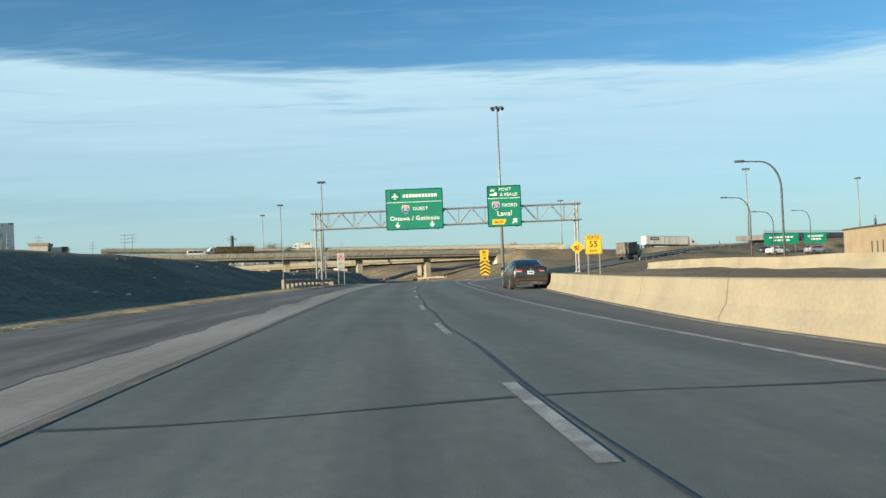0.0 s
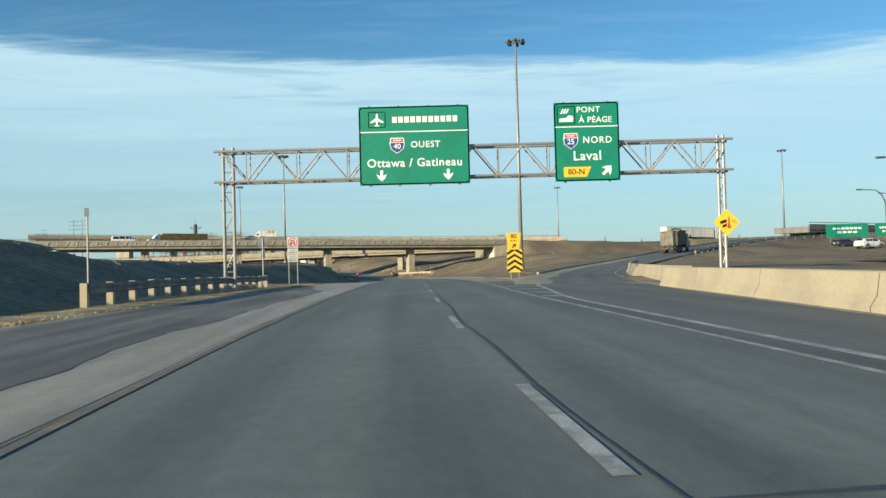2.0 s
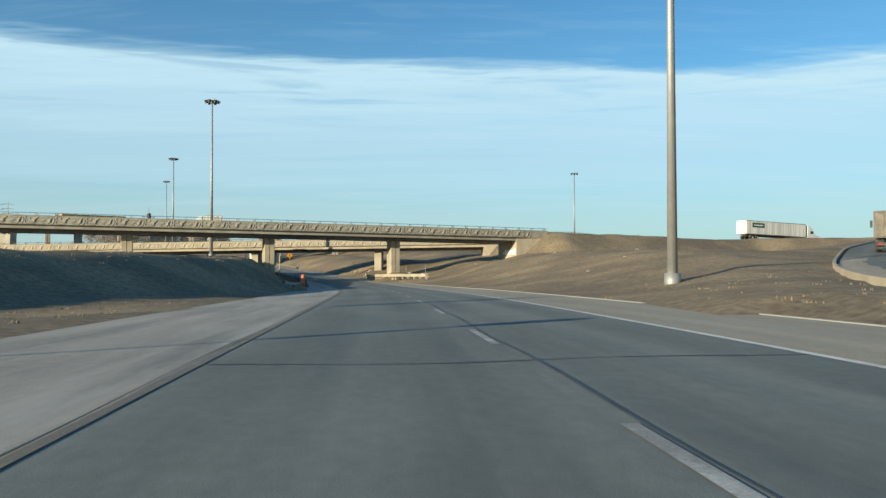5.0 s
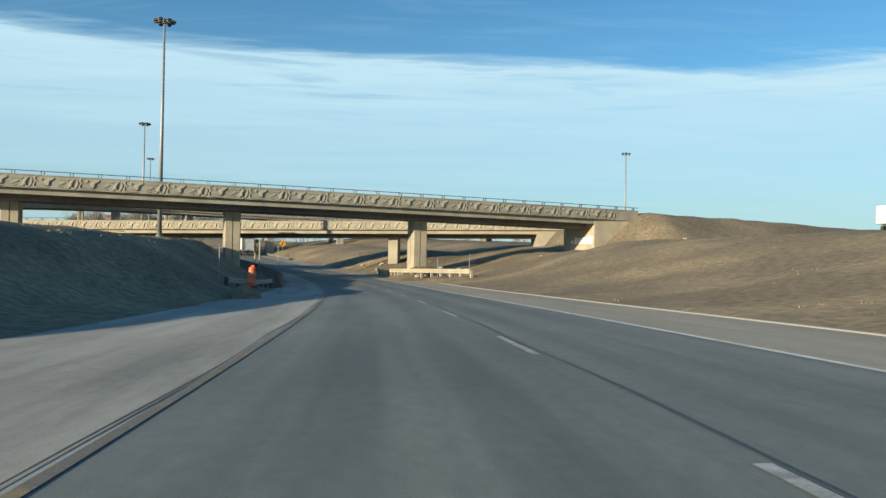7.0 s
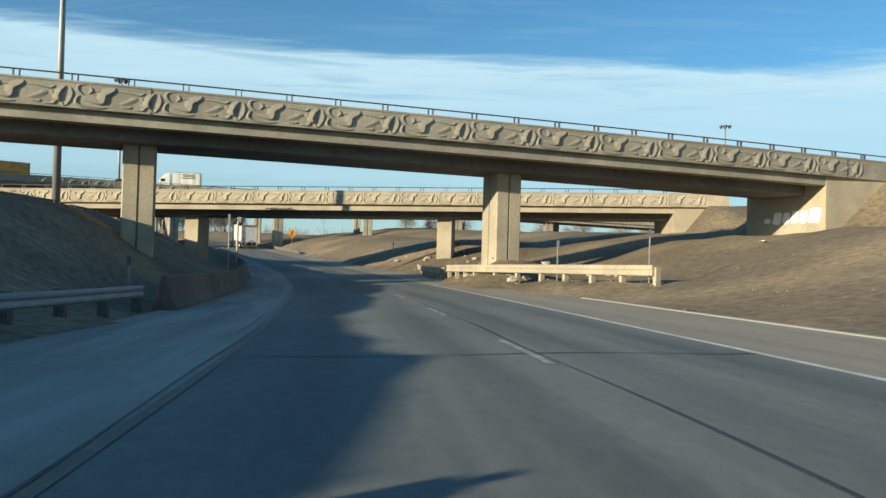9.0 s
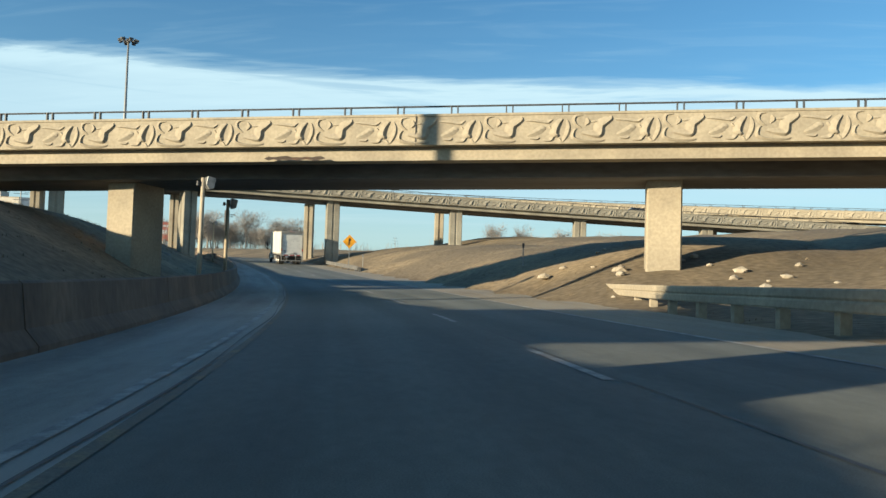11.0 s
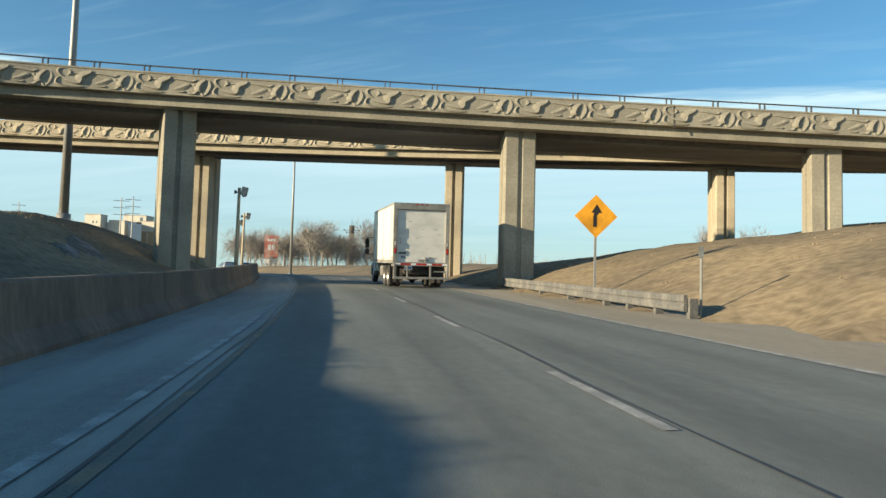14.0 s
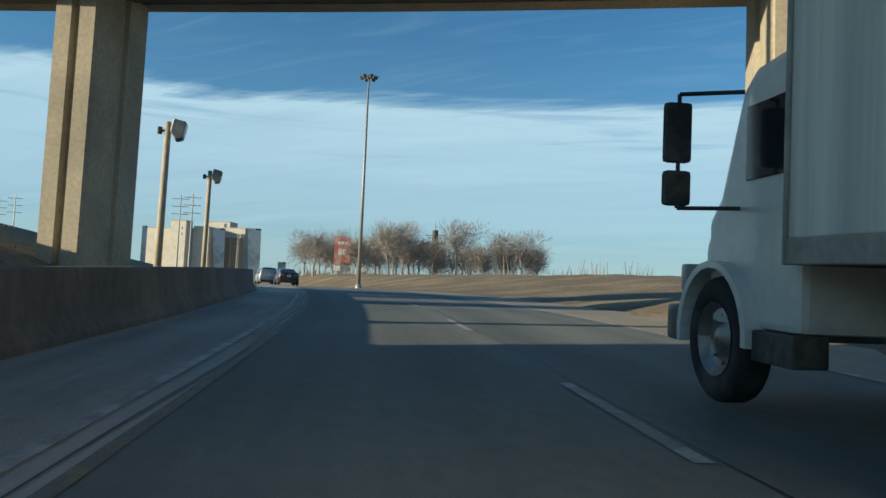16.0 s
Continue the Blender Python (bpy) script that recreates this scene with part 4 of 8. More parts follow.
high_mast(38.1, 323.65, 29.7, "tall grey lamp mast behind the embankment")
high_mast(-100.1, 378.4, 33.0, "tall grey lamp mast beyond the last bridge")
high_mast(143.7, 293.2, 31.0, "tall grey lamp mast by the side road")


# ------------------------------------------------------------------ sign gantry over the carriageway
def chord(bm, a, b, r=0.062):
    tube(bm, a, b, r, n=8)


def build_gantry():
    x0, x1, y, top, low = -14.77, 10.43, 74.84, 7.25, 5.72
    g = gz(x0, y)
    root = thing("sign_gantry", pose(x0, y, g), "galvanised steel truss gantry across the carriageway", "sign gantry")
    L = x1 - x0
    for q in (0.0, 0.85):
        for h in (low, top):
            bm = bmesh.new()
            chord(bm, (-0.35, q, h - g), (L + 0.35, q, h - g))
            part("chord", bm, STEEL, root)
    n = 20
    for q in (0.0, 0.85):
        for k in range(n):
            bm = bmesh.new()
            a, b = L * k / n, L * (k + 1) / n
            h0, h1 = (low, top) if k % 2 else (top, low)
            tube(bm, (a, q, h0 - g), (b, q, h1 - g), 0.038, n=6)
            part("diagonal", bm, STEEL, root)
            if k % 2:
                bm = bmesh.new()
                tube(bm, (a, q, low - g), (a, q, top - g), 0.03, n=6)
                part("strut", bm, STEEL, root)
    for k in range(n + 1):
        for h in (low, top):
            bm = bmesh.new()
            tube(bm, (L * k / n, 0, h - g), (L * k / n, 0.85, h - g), 0.028, n=6)
            part("cross_strut", bm, STEEL, root)
    for x, foot in ((0.0, 0.0), (L, gz(x1, y) - g)):
        s = 0.5 if x == 0 else -0.28
        for dx in (0.0, s):
            for q in (0.42,):
                bm = bmesh.new()
                tube(bm, (x + dx, q, foot - 0.3), (x + dx, q, top - g + 0.25), 0.085, n=10)
                tube(bm, (x + dx, q, foot - 0.3), (x + dx, q, foot + 0.12), 0.2, n=10)
                part("post", bm, STEEL, root)
        steps = 7
        for k in range(steps):
            a, b = foot + (top - g - foot) * k / steps, foot + (top - g - foot) * (k + 1) / steps
            for q in (0.42,):
                bm = bmesh.new()
                tube(bm, (x, q, a if k % 2 else b), (x + s, q, b if k % 2 else a), 0.034, n=6)
                tube(bm, (x, q, b), (x + s, q, b), 0.03, n=6)
                part("post_brace", bm, STEEL, root)
    return root


build_gantry()


def rounded(w, h, r=0.12, n=4):
    out = []
    for cx, cy, a0 in ((w / 2 - r, h / 2 - r, 0), (-w / 2 + r, h / 2 - r, 90), (-w / 2 + r, -h / 2 + r, 180), (w / 2 - r, -h / 2 + r, 270)):
        out += [(cx + r * math.cos(radians(a0 + 90 * k / n)), cy + r * math.sin(radians(a0 + 90 * k / n))) for k in range(n + 1)]
    return out


FACE = pose(0, 0, 0, 90, 0, 0)       # turns a flat sign so that it faces -y


def plate(name, outline, y0, y1, mat, parent, m=None, label=""):
    """A flat plate in x, z: y0 is its front."""
    bm = bmesh.new()
    prism(bm, outline, -y1, -y0)
    for v in bm.verts:
        v.co = FACE @ v.co
    bmesh.ops.recalc_face_normals(bm, faces=bm.faces[:])
    o = part(name, bm, mat, parent, label)
    if m is not None:
        o.matrix_local = m
    return o


def frame_line(name, w, h, y, t, mat, parent, z=0.0, r=0.12):
    bm = bmesh.new()
    a, b = rounded(w, h, r), rounded(w - 2 * t, h - 2 * t, max(r - t, 0.02))
    va = [bm.verts.new((p[0], y, p[1] + z)) for p in a]
    vb = [bm.verts.new((p[0], y, p[1] + z)) for p in b]
    k = len(va)
    for i in range(k):
        bm.faces.new((va[i], va[(i + 1) % k], vb[(i + 1) % k], vb[i]))
    bmesh.ops.solidify(bm, geom=bm.faces[:], thickness=0.003)
    return part(name, bm, mat, parent)


def arrow(name, parent, x, z, size, turn, mat):
    pts = [(-0.12, 0.5), (0.12, 0.5), (0.12, 0.02), (0.42, 0.20), (0.30, -0.12), (0.0, -0.42), (-0.30, -0.12), (-0.42, 0.20), (-0.12, 0.02)]
    return plate(name, [(p[0] * size, p[1] * size) for p in pts][::-1], -0.052, -0.045, mat, parent, pose(x, 0, z, 0, -turn, 0))


def shield(parent, x, z, number):
    pts = [(-0.30, 0.34), (0.30, 0.34), (0.34, 0.05), (0.28, -0.18), (0.0, -0.40), (-0.28, -0.18), (-0.34, 0.05)]
    big = plate("shield_rim", [(p[0] * 1.1, p[1] * 1.08) for p in pts][::-1], -0.050, -0.045, SIGN_WHITE, parent, pose(x, 0, z))
    plate("shield_field", [(p[0], p[1]) for p in pts if p[1] < 0.3][::-1] and [(-0.31, 0.12), (0.31, 0.12), (0.34, 0.05), (0.28, -0.18), (0.0, -0.40), (-0.28, -0.18), (-0.34, 0.05)][::-1], -0.054, -0.050, SIGN_BLUE, parent, pose(x, 0, z))
    plate("shield_band", [(-0.29, 0.32), (0.29, 0.32), (0.31, 0.15), (-0.31, 0.15)][::-1], -0.054, -0.050, SIGN_RED, parent, pose(x, 0, z))
    bars("band_mark", parent, x, z + 0.235, 0.40, 0.06, 3, SIGN_WHITE, -0.057)
    lettering("route_number", number, 0.36, parent, pose(x, -0.056, z - 0.07, 90), SIGN_WHITE)


def bars(name, parent, x, z, w, h, count, mat, y=-0.050):
    """Writing that is not spelt out: a row of plain bars."""
    step = w / count
    for k in range(count):
        bm = bmesh.new()
        box(bm, x - w / 2 + step * k + step * 0.1, x - w / 2 + step * (k + 0.86), y - 0.004, y, z - h / 2, z + h / 2)
        part(name, bm, mat, parent)


def build_overhead_signs():
    y = 74.62
    w, h = 5.47, 3.91
    big = thing("overhead_sign", pose(-5.085, y, 7.29), "large green motorway direction sign with white lettering on the gantry", "road sign")
    plate("panel", rounded(w, h, 0.03), -0.04, 0.02, GREEN_SIGN, big)
    for x in (-2.2, -0.75, 0.75, 2.2):
        bm = bmesh.new()
        box(bm, x - 0.05, x + 0.05, 0.02, 0.14, -h / 2 - 0.05, h / 2 + 0.05)
        part("stiffener", bm, SIGN_BACK, big)
    frame_line("border", w - 0.04, h - 0.04, -0.0425, 0.06, SIGN_WHITE, big, r=0.2)
    bm = bmesh.new()
    box(bm, -w / 2 + 0.06, w / 2 - 0.06, -0.047, -0.042, 0.66, 0.71)
    part("divider", bm, SIGN_WHITE, big)
    frame_line("symbol_frame", 0.86, 0.80, -0.0435, 0.035, SIGN_WHITE, big, z=1.30, r=0.08).matrix_local = pose(-1.83, 0, 0)
    plane_pts = [(0.0, 0.34), (0.045, 0.25), (0.05, 0.08), (0.33, -0.10), (0.33, -0.17), (0.05, -0.08), (0.04, -0.24), (0.12, -0.31), (0.12, -0.35), (0.0, -0.31), (-0.12, -0.35), (-0.12, -0.31), (-0.04, -0.24), (-0.05, -0.08), (-0.33, -0.17), (-0.33, -0.10), (-0.05, 0.08), (-0.045, 0.25)]
    plate("airport_symbol", plane_pts, -0.052, -0.045, SIGN_WHITE, big, pose(-1.83, 0, 1.30))
    bars("name_bar", big, 0.55, 1.28, 3.30, 0.30, 11, SIGN_WHITE)
    shield(big, -0.85, 0.02, "40")
    lettering("word", "OUEST", 0.44, big, pose(0.55, -0.046, 0.02, 90), SIGN_WHITE, spacing=1.12)
    lettering("word", "Ottawa / Gatineau", 0.58, big, pose(0.0, -0.046, -0.88, 90), SIGN_WHITE, spacing=1.08)
    arrow("lane_arrow", big, -1.65, -1.52, 0.60, 0, SIGN_WHITE)
    arrow("lane_arrow", big, 1.65, -1.52, 0.60, 0, SIGN_WHITE)
    w, h = 3.22, 3.92
    s2 = thing("overhead_sign", pose(3.47, y, 7.25), "tall green exit sign for the toll bridge on the gantry", "road sign")
    plate("panel", rounded(w, h, 0.03), -0.04, 0.02, GREEN_SIGN, s2)
    for x in (-1.1, 1.1):
        bm = bmesh.new()
        box(bm, x - 0.05, x + 0.05, 0.02, 0.14, -h / 2 - 0.05, h / 2 + 0.05)
        part("stiffener", bm, SIGN_BACK, s2)
    frame_line("border", w - 0.04, h - 0.04, -0.0425, 0.06, SIGN_WHITE, s2, r=0.2)
    bm = bmesh.new()
    box(bm, -w / 2 + 0.06, w / 2 - 0.06, -0.047, -0.042, 0.72, 0.77)
    part("divider", bm, SIGN_WHITE, s2)
    frame_line("symbol_frame", 0.90, 0.90, -0.0435, 0.035, SIGN_WHITE, s2, z=1.32, r=0.06).matrix_local = pose(-1.0, 0, 0)
    car_pts = [(-0.34, -0.30), (0.34, -0.30), (0.36, -0.12), (0.30, 0.0), (0.12, 0.02), (0.02, -0.10), (-0.34, -0.14)]
    plate("toll_symbol", car_pts, -0.052, -0.045, SIGN_WHITE, s2, pose(-1.0, 0, 1.30))
    for k in range(3):
        plate("signal_wave", [(-0.30 + 0.13 * k, 0.10), (-0.22 + 0.13 * k, 0.10), (-0.10 + 0.13 * k, 0.34), (-0.18 + 0.13 * k, 0.34)], -0.052, -0.045, SIGN_WHITE, s2, pose(-1.0, 0, 1.30))
    lettering("word", "PONT", 0.40, s2, pose(0.10, -0.046, 1.58, 90), SIGN_WHITE, spacing=1.15)
    lettering("word", "À PÉAGE", 0.40, s2, pose(0.45, -0.046, 1.07, 90), SIGN_WHITE, spacing=1.08)
    shield(s2, -0.80, 0.06, "25")
    lettering("word", "NORD", 0.46, s2, pose(0.52, -0.046, 0.06, 90), SIGN_WHITE, spacing=1.15)
    lettering("word", "Laval", 0.66, s2, pose(0.0, -0.046, -0.72, 90), SIGN_WHITE, spacing=1.08)
    plate("exit_panel", [(-0.68, -0.25), (0.45, -0.25), (0.68, 0.25), (-0.68, 0.25)], -0.052, -0.045, SIGN_YELLOW, s2, pose(-0.50, 0, -1.50))
    lettering("exit_number", "80-N", 0.40, s2, pose(-0.56, -0.053, -1.50, 90), SIGN_BLACK)
    arrow("exit_arrow", s2, 0.98, -1.42, 0.66, 135, SIGN_WHITE)


build_overhead_signs()


# ------------------------------------------------------------------ roadside signs
def sign_on_posts(name, x, y, base, turn, posts, post_top, label, post_mat=None):
    root = thing(name, pose(x, y, base, 0, 0, turn), label, "road sign")
    for px in posts:
        bm = bmesh.new()
        box(bm, px - 0.035, px + 0.035, 0.015, 0.085, -0.4, post_top)
        part("post", bm, post_mat or STEEL, root)
    return root


def build_small_signs():
    g = gz(10.2, 74.3)
    s = thing("curve_sign", pose(10.16, 74.35, g), "yellow diamond warning sign fixed to the gantry post", "road sign")
    d = 0.66
    plate("panel", [(0, -d), (d, 0), (0, d), (-d, 0)], -0.03, 0.0, SIGN_YELLOW, s, pose(0, 0, 3.05 - g))
    plate("truck_symbol", [(-0.34, 0.06), (-0.02, 0.16), (0.02, 0.02), (-0.30, -0.08)], -0.037, -0.032, SIGN_BLACK, s, pose(0, 0, 3.05 - g))
    plate("thermometer", [(0.07, 0.26), (0.15, 0.26), (0.15, -0.12), (0.21, -0.18), (0.17, -0.28), (0.05, -0.28), (0.01, -0.18), (0.07, -0.12)][::-1], -0.037, -0.032, SIGN_RED, s, pose(0, 0, 3.05 - g))
    lettering("word", "°C", 0.20, s, pose(0.36, -0.034, 3.07 - g, 90), SIGN_BLACK)
    plate("truck_symbol", [(-0.20, -0.12), (0.02, -0.05), (-0.02, -0.20), (-0.22, -0.26)], -0.037, -0.032, SIGN_BLACK, s, pose(0, 0, 3.05 - g))
    bm = bmesh.new()
    box(bm, -0.05, 0.3, 0.0, 0.12, 2.9 - g, 3.0 - g)
    part("bracket", bm, STEEL, s)

    g = gz(7.8, 49.7)
    s = sign_on_posts("exit_speed_sign", 7.80, 49.62, g, 0, (-0.36, 0.36), 3.05 - g, "yellow exit speed sign on two steel posts behind the barrier")
    plate("panel", rounded(1.06, 1.20, 0.06), -0.02, 0.01, SIGN_YELLOW, s, pose(0, 0, 2.52 - g))
    frame_line("border", 1.02, 1.16, -0.0215, 0.02, SIGN_BLACK, s, z=2.52 - g, r=0.05)
    bm = bmesh.new()
    box(bm, -0.50, 0.50, -0.025, -0.021, 2.83 - g, 2.85 - g)
    part("divider", bm, SIGN_BLACK, s)
    lettering("word", "SORTIE", 0.22, s, pose(0, -0.024, 2.96 - g, 90), SIGN_BLACK, spacing=1.1)
    lettering("number", "55", 0.52, s, pose(0, -0.024, 2.54 - g, 90), SIGN_BLACK, spacing=1.1)
    lettering("word", "km/h", 0.22, s, pose(0, -0.024, 2.13 - g, 90), SIGN_BLACK, spacing=1.1)

    s = sign_on_posts("exit_nose_sign", 1.88, 98.86, 0.22, 3, (-0.32, 0.32), 3.3, "yellow exit sign over a black chevron panel at the exit's nose")
    plate("panel", [(-0.52, -0.66), (0.40, -0.66), (0.58, 0.66), (-0.58, 0.66)], -0.02, 0.01, SIGN_YELLOW, s, pose(-0.03, 0, 2.93))
    lettering("number", "80", 0.50, s, pose(-0.05, -0.024, 3.30, 90), SIGN_BLACK)
    lettering("word", "NORD", 0.20, s, pose(-0.05, -0.024, 2.95, 90), SIGN_BLACK)
    arrow("exit_arrow", s, 0.0, 2.56, 0.44, 135, SIGN_BLACK).location.y = 0.026
    plate("chevron_panel", rounded(1.24, 1.82, 0.04), -0.025, 0.005, SIGN_YELLOW, s, pose(0, 0, 1.33))
    for k in range(4):
        z = 0.42 + 0.46 * k
        pts = [(-0.61, z - 0.02), (0.0, z + 0.36), (0.61, z - 0.02), (0.61, z + 0.20), (0.0, z + 0.58), (-0.61, z + 0.20)]
        if k == 3:
            pts = [(-0.61, z - 0.02), (0.0, z + 0.36), (0.61, z - 0.02), (0.61, z + 0.20), (0.28, 2.23), (-0.28, 2.23), (-0.61, z + 0.20)]
        plate("chevron", pts, -0.031, -0.026, SIGN_BLACK, s)

    s = sign_on_posts("no_u_turn_sign", -18.40, 111.58, gz(-18.4, 111.6), -1, (-0.42, 0.42), 4.3 - gz(-18.4, 111.6), "dull white no-U-turn sign with two notice plates on posts")
    o = 3.95 - gz(-18.4, 111.6)
    dull = material("dull_white_sheeting", (0.46, 0.47, 0.46), 0.6, vary=0.08, grain=(2.0, 20.0))
    plate("panel", rounded(1.06, 1.06, 0.08), -0.02, 0.01, dull, s, pose(0, 0, o))
    bm = bmesh.new()
    sweep(bm, [[Vector((r * math.cos(a), yy, o + r * math.sin(a))) for r, yy in ((0.46, -0.021), (0.46, -0.028), (0.37, -0.028), (0.37, -0.021))] for a in np.linspace(0, 2 * math.pi, 33)], ends=False)
    part("prohibition_ring", bm, SIGN_RED, s)
    plate("prohibition_bar", [(-0.32, 0.26), (-0.26, 0.32), (0.32, -0.26), (0.26, -0.32)][::-1], -0.032, -0.028, SIGN_RED, s, pose(0, 0, o))
    bm = bmesh.new()
    sweep(bm, [[Vector((px + nx * r, yy, o + pz + nz * r)) for r, yy in ((0.05, -0.021), (0.05, -0.026), (-0.05, -0.026), (-0.05, -0.021))] for px, pz, nx, nz in ((0.16, -0.22, 1, 0), (0.16, 0.05, 1, 0), (0.11, 0.16, 0.7, 0.7), (0.0, 0.20, 0, 1), (-0.11, 0.16, -0.7, 0.7), (-0.16, 0.05, -1, 0), (-0.16, -0.12, -1, 0))])
    plate("turn_arrow", [(-0.28, -0.10), (-0.16, -0.27), (-0.04, -0.10)], -0.026, -0.021, SIGN_BLACK, s, pose(0, 0, o))
    part("turn_arrow", bm, SIGN_BLACK, s)
    for dz, lines in ((-0.88, 2), (-1.56, 3)):
        plate("notice_plate", rounded(1.02, 0.56 if lines == 2 else 0.66, 0.04), -0.02, 0.01, dull, s, pose(0, 0, o + dz))
        for k, word in enumerate(("ENTRÉE", "INTERDITE") if lines == 2 else ("EXCEPTÉ", "VÉHICULES", "AUTORISÉS")):
            lettering("word", word, 0.17, s, pose(0, -0.024, o + dz + 0.19 * (lines - 1) / 2 - 0.19 * k, 90), SIGN_BLACK, spacing=1.05)

    g = gz(-17.92, 97.1)
    s = sign_on_posts("stop_sign", -17.92, 97.07, g, 176, (0.0,), 3.3 - g + 0.5, "octagonal stop sign seen from its bare metal back")
    plate("panel", [(0.46 * math.cos(radians(22.5 + 45 * k)), 0.46 * math.sin(radians(22.5 + 45 * k))) for k in range(8)], -0.012, 0.012, SIGN_BACK, s, pose(0, 0, 3.55 - g))
    plate("tab_panel", rounded(0.34, 0.62, 0.03), -0.012, 0.012, SIGN_BACK, s, pose(0, 0, 2.60 - g))

    g = gz(-39.2, 282.2)
    s = sign_on_posts("curve_sign", -39.2, 282.2, g, 20, (0.0,), 4.35 - g, "orange-yellow diamond sign with a bent arrow on a post")
    d = 0.72
    plate("panel", [(0, -d), (d, 0), (0, d), (-d, 0)], -0.03, 0.0, material("orange_sign_sheeting", (0.80, 0.36, 0.02), 0.5, vary=0.05), s, pose(0, 0, 4.14 - g))
    plate("arrow", [(-0.10, -0.36), (0.02, -0.36), (0.02, 0.02), (0.10, 0.12), (0.20, 0.12), (0.02, 0.40), (-0.16, 0.12), (-0.06, 0.10), (-0.10, 0.0)], -0.037, -0.032, SIGN_BLACK, s, pose(0, 0, 4.14 - g))


build_small_signs()


# ------------------------------------------------------------------ flood lamps on short poles along the left wall
LAMP_GLASS = material("milky_lamp_glass", (0.55, 0.55, 0.50), 0.3, vary=0.05)
LAMP_GREY = material("grey_lamp_housing", (0.34, 0.34, 0.32), 0.55, 0.3, vary=0.12, grain=(3.0, 20.0))
POLE_WOOD = material("weathered_pole", (0.46, 0.39, 0.28), 0.85, vary=0.2, grain=(2.0, 20.0), stretch=(1, 1, 0.2))


def flood_lamp(x, y, base, top, turn, label):
    root = thing("flood_lamp", pose(x, y, base, 0, 0, turn), label, "flood lamp", "flood lamps on short poles")
    h = top - base
    bm = bmesh.new()
    tube(bm, (0, 0, -0.5), (0.03, 0, h), 0.095, 0.075, 10)
    part("pole", bm, POLE_WOOD, root, smooth=True)
    bm = bmesh.new()
    tube(bm, (-0.12, 0, h - 0.22), (0.30, 0, h - 0.22), 0.03, n=6)
    tube(bm, (-0.15, 0, h - 0.30), (-0.15, 0, h - 0.14), 0.06, n=6)
    part("bracket", bm, DARK_STEEL, root)
    bm = bmesh.new()
    prism(bm, [(0.10, -0.16), (0.16, 0.16), (0.46, 0.10), (0.38, -0.30), (0.22, -0.34)], -0.20, 0.20, pose(0, 0, h - 0.10, 90))
    bmesh.ops.recalc_face_normals(bm, faces=bm.faces[:])
    bevel(bm, 0.02, 1)
    part("housing", bm, LAMP_GREY, root)
    bm = bmesh.new()
    prism(bm, [(0.385, -0.26), (0.455, 0.07), (0.467, 0.066), (0.40, -0.27)], -0.16, 0.16, pose(0, 0, h - 0.10, 90))
    bmesh.ops.recalc_face_normals(bm, faces=bm.faces[:])
    part("lens", bm, LAMP_GLASS, root)
    return root


for _x, _y, _t in ((-32.2, 230.3, 0.0), (-34.7, 238.8, 0.0), (-57.2, 289.7, 0.0), (-65.3, 303.9, 0.0), (-70.5, 311.9, 0.0)):
    _g = gz(_x, _y)
    flood_lamp(_x, _y, _g, {230.3: 3.62, 238.8: 3.72, 289.7: 6.5, 303.9: 6.95, 311.9: 7.35}[_y], 35, "short floodlight pole at the top of the low wall")


# ------------------------------------------------------------------ curved street lamps by the side road
def arch_lamp(x, y, h, turn, label):
    g = gz(x, y)
    root = thing("street_lamp", pose(x, y, g, 0, 0, turn), label, "street lamp", "curved street lamps")
    bm = bmesh.new()
    pts = [Vector((0, 0, -0.3)), Vector((0, 0, h * 0.72))]
    for k in range(1, 9):
        a = radians(90 * k / 8)
        pts.append(Vector((-h * 0.19 * (1 - math.cos(a)), 0, h * 0.72 + h * 0.26 * math.sin(a))))
    pts.append(Vector((-h * 0.33, 0, h * 0.985)))
    for i, (a, b) in enumerate(zip(pts, pts[1:])):
        tube(bm, a, b, 0.09 - 0.004 * i, 0.09 - 0.004 * (i + 1), 8, caps=False)
    part("pole", bm, DARK_STEEL, root, smooth=True)
    bm = bmesh.new()
    box(bm, -h * 0.33 - 0.7, -h * 0.33, -0.17, 0.17, h * 0.99 - 0.10, h * 0.99 + 0.06)
    bevel(bm, 0.05)
    part("lamp_head", bm, DARK_STEEL, root)


arch_lamp(24.2, 61.2, 8.35, 0, "tall curved street lamp beyond the barrier")
arch_lamp(35.7, 100.6, 8.7, 0, "curved street lamp by the side road")
arch_lamp(50.8, 132.6, 8.6, 0, "curved street lamp by the side road")
arch_lamp(68.6, 160.0, 8.6, 0, "curved street lamp far along the side road")


# green direction signs over the side road
for _x, _w in ((67.8, 7.9), (77.0, 5.0)):
    _s = sign_on_posts("direction_sign", _x + _w / 2, 183.0, gz(_x, 183), 0, (-_w * 0.4, _w * 0.4), 7.3 - gz(_x, 183), "distant green direction sign on posts by the side road")
    plate("panel", rounded(_w, 2.5, 0.15), -0.04, 0.02, GREEN_SIGN, _s, pose(0, 0, 6.1 - gz(_x, 183)))
    bars("notice_bar", _s, 0.0, 6.5 - gz(_x, 183), _w * 0.7, 0.35, 7, SIGN_WHITE, -0.041)
    bars("notice_bar", _s, 0.0, 5.8 - gz(_x, 183), _w * 0.5, 0.35, 4, SIGN_WHITE, -0.041)


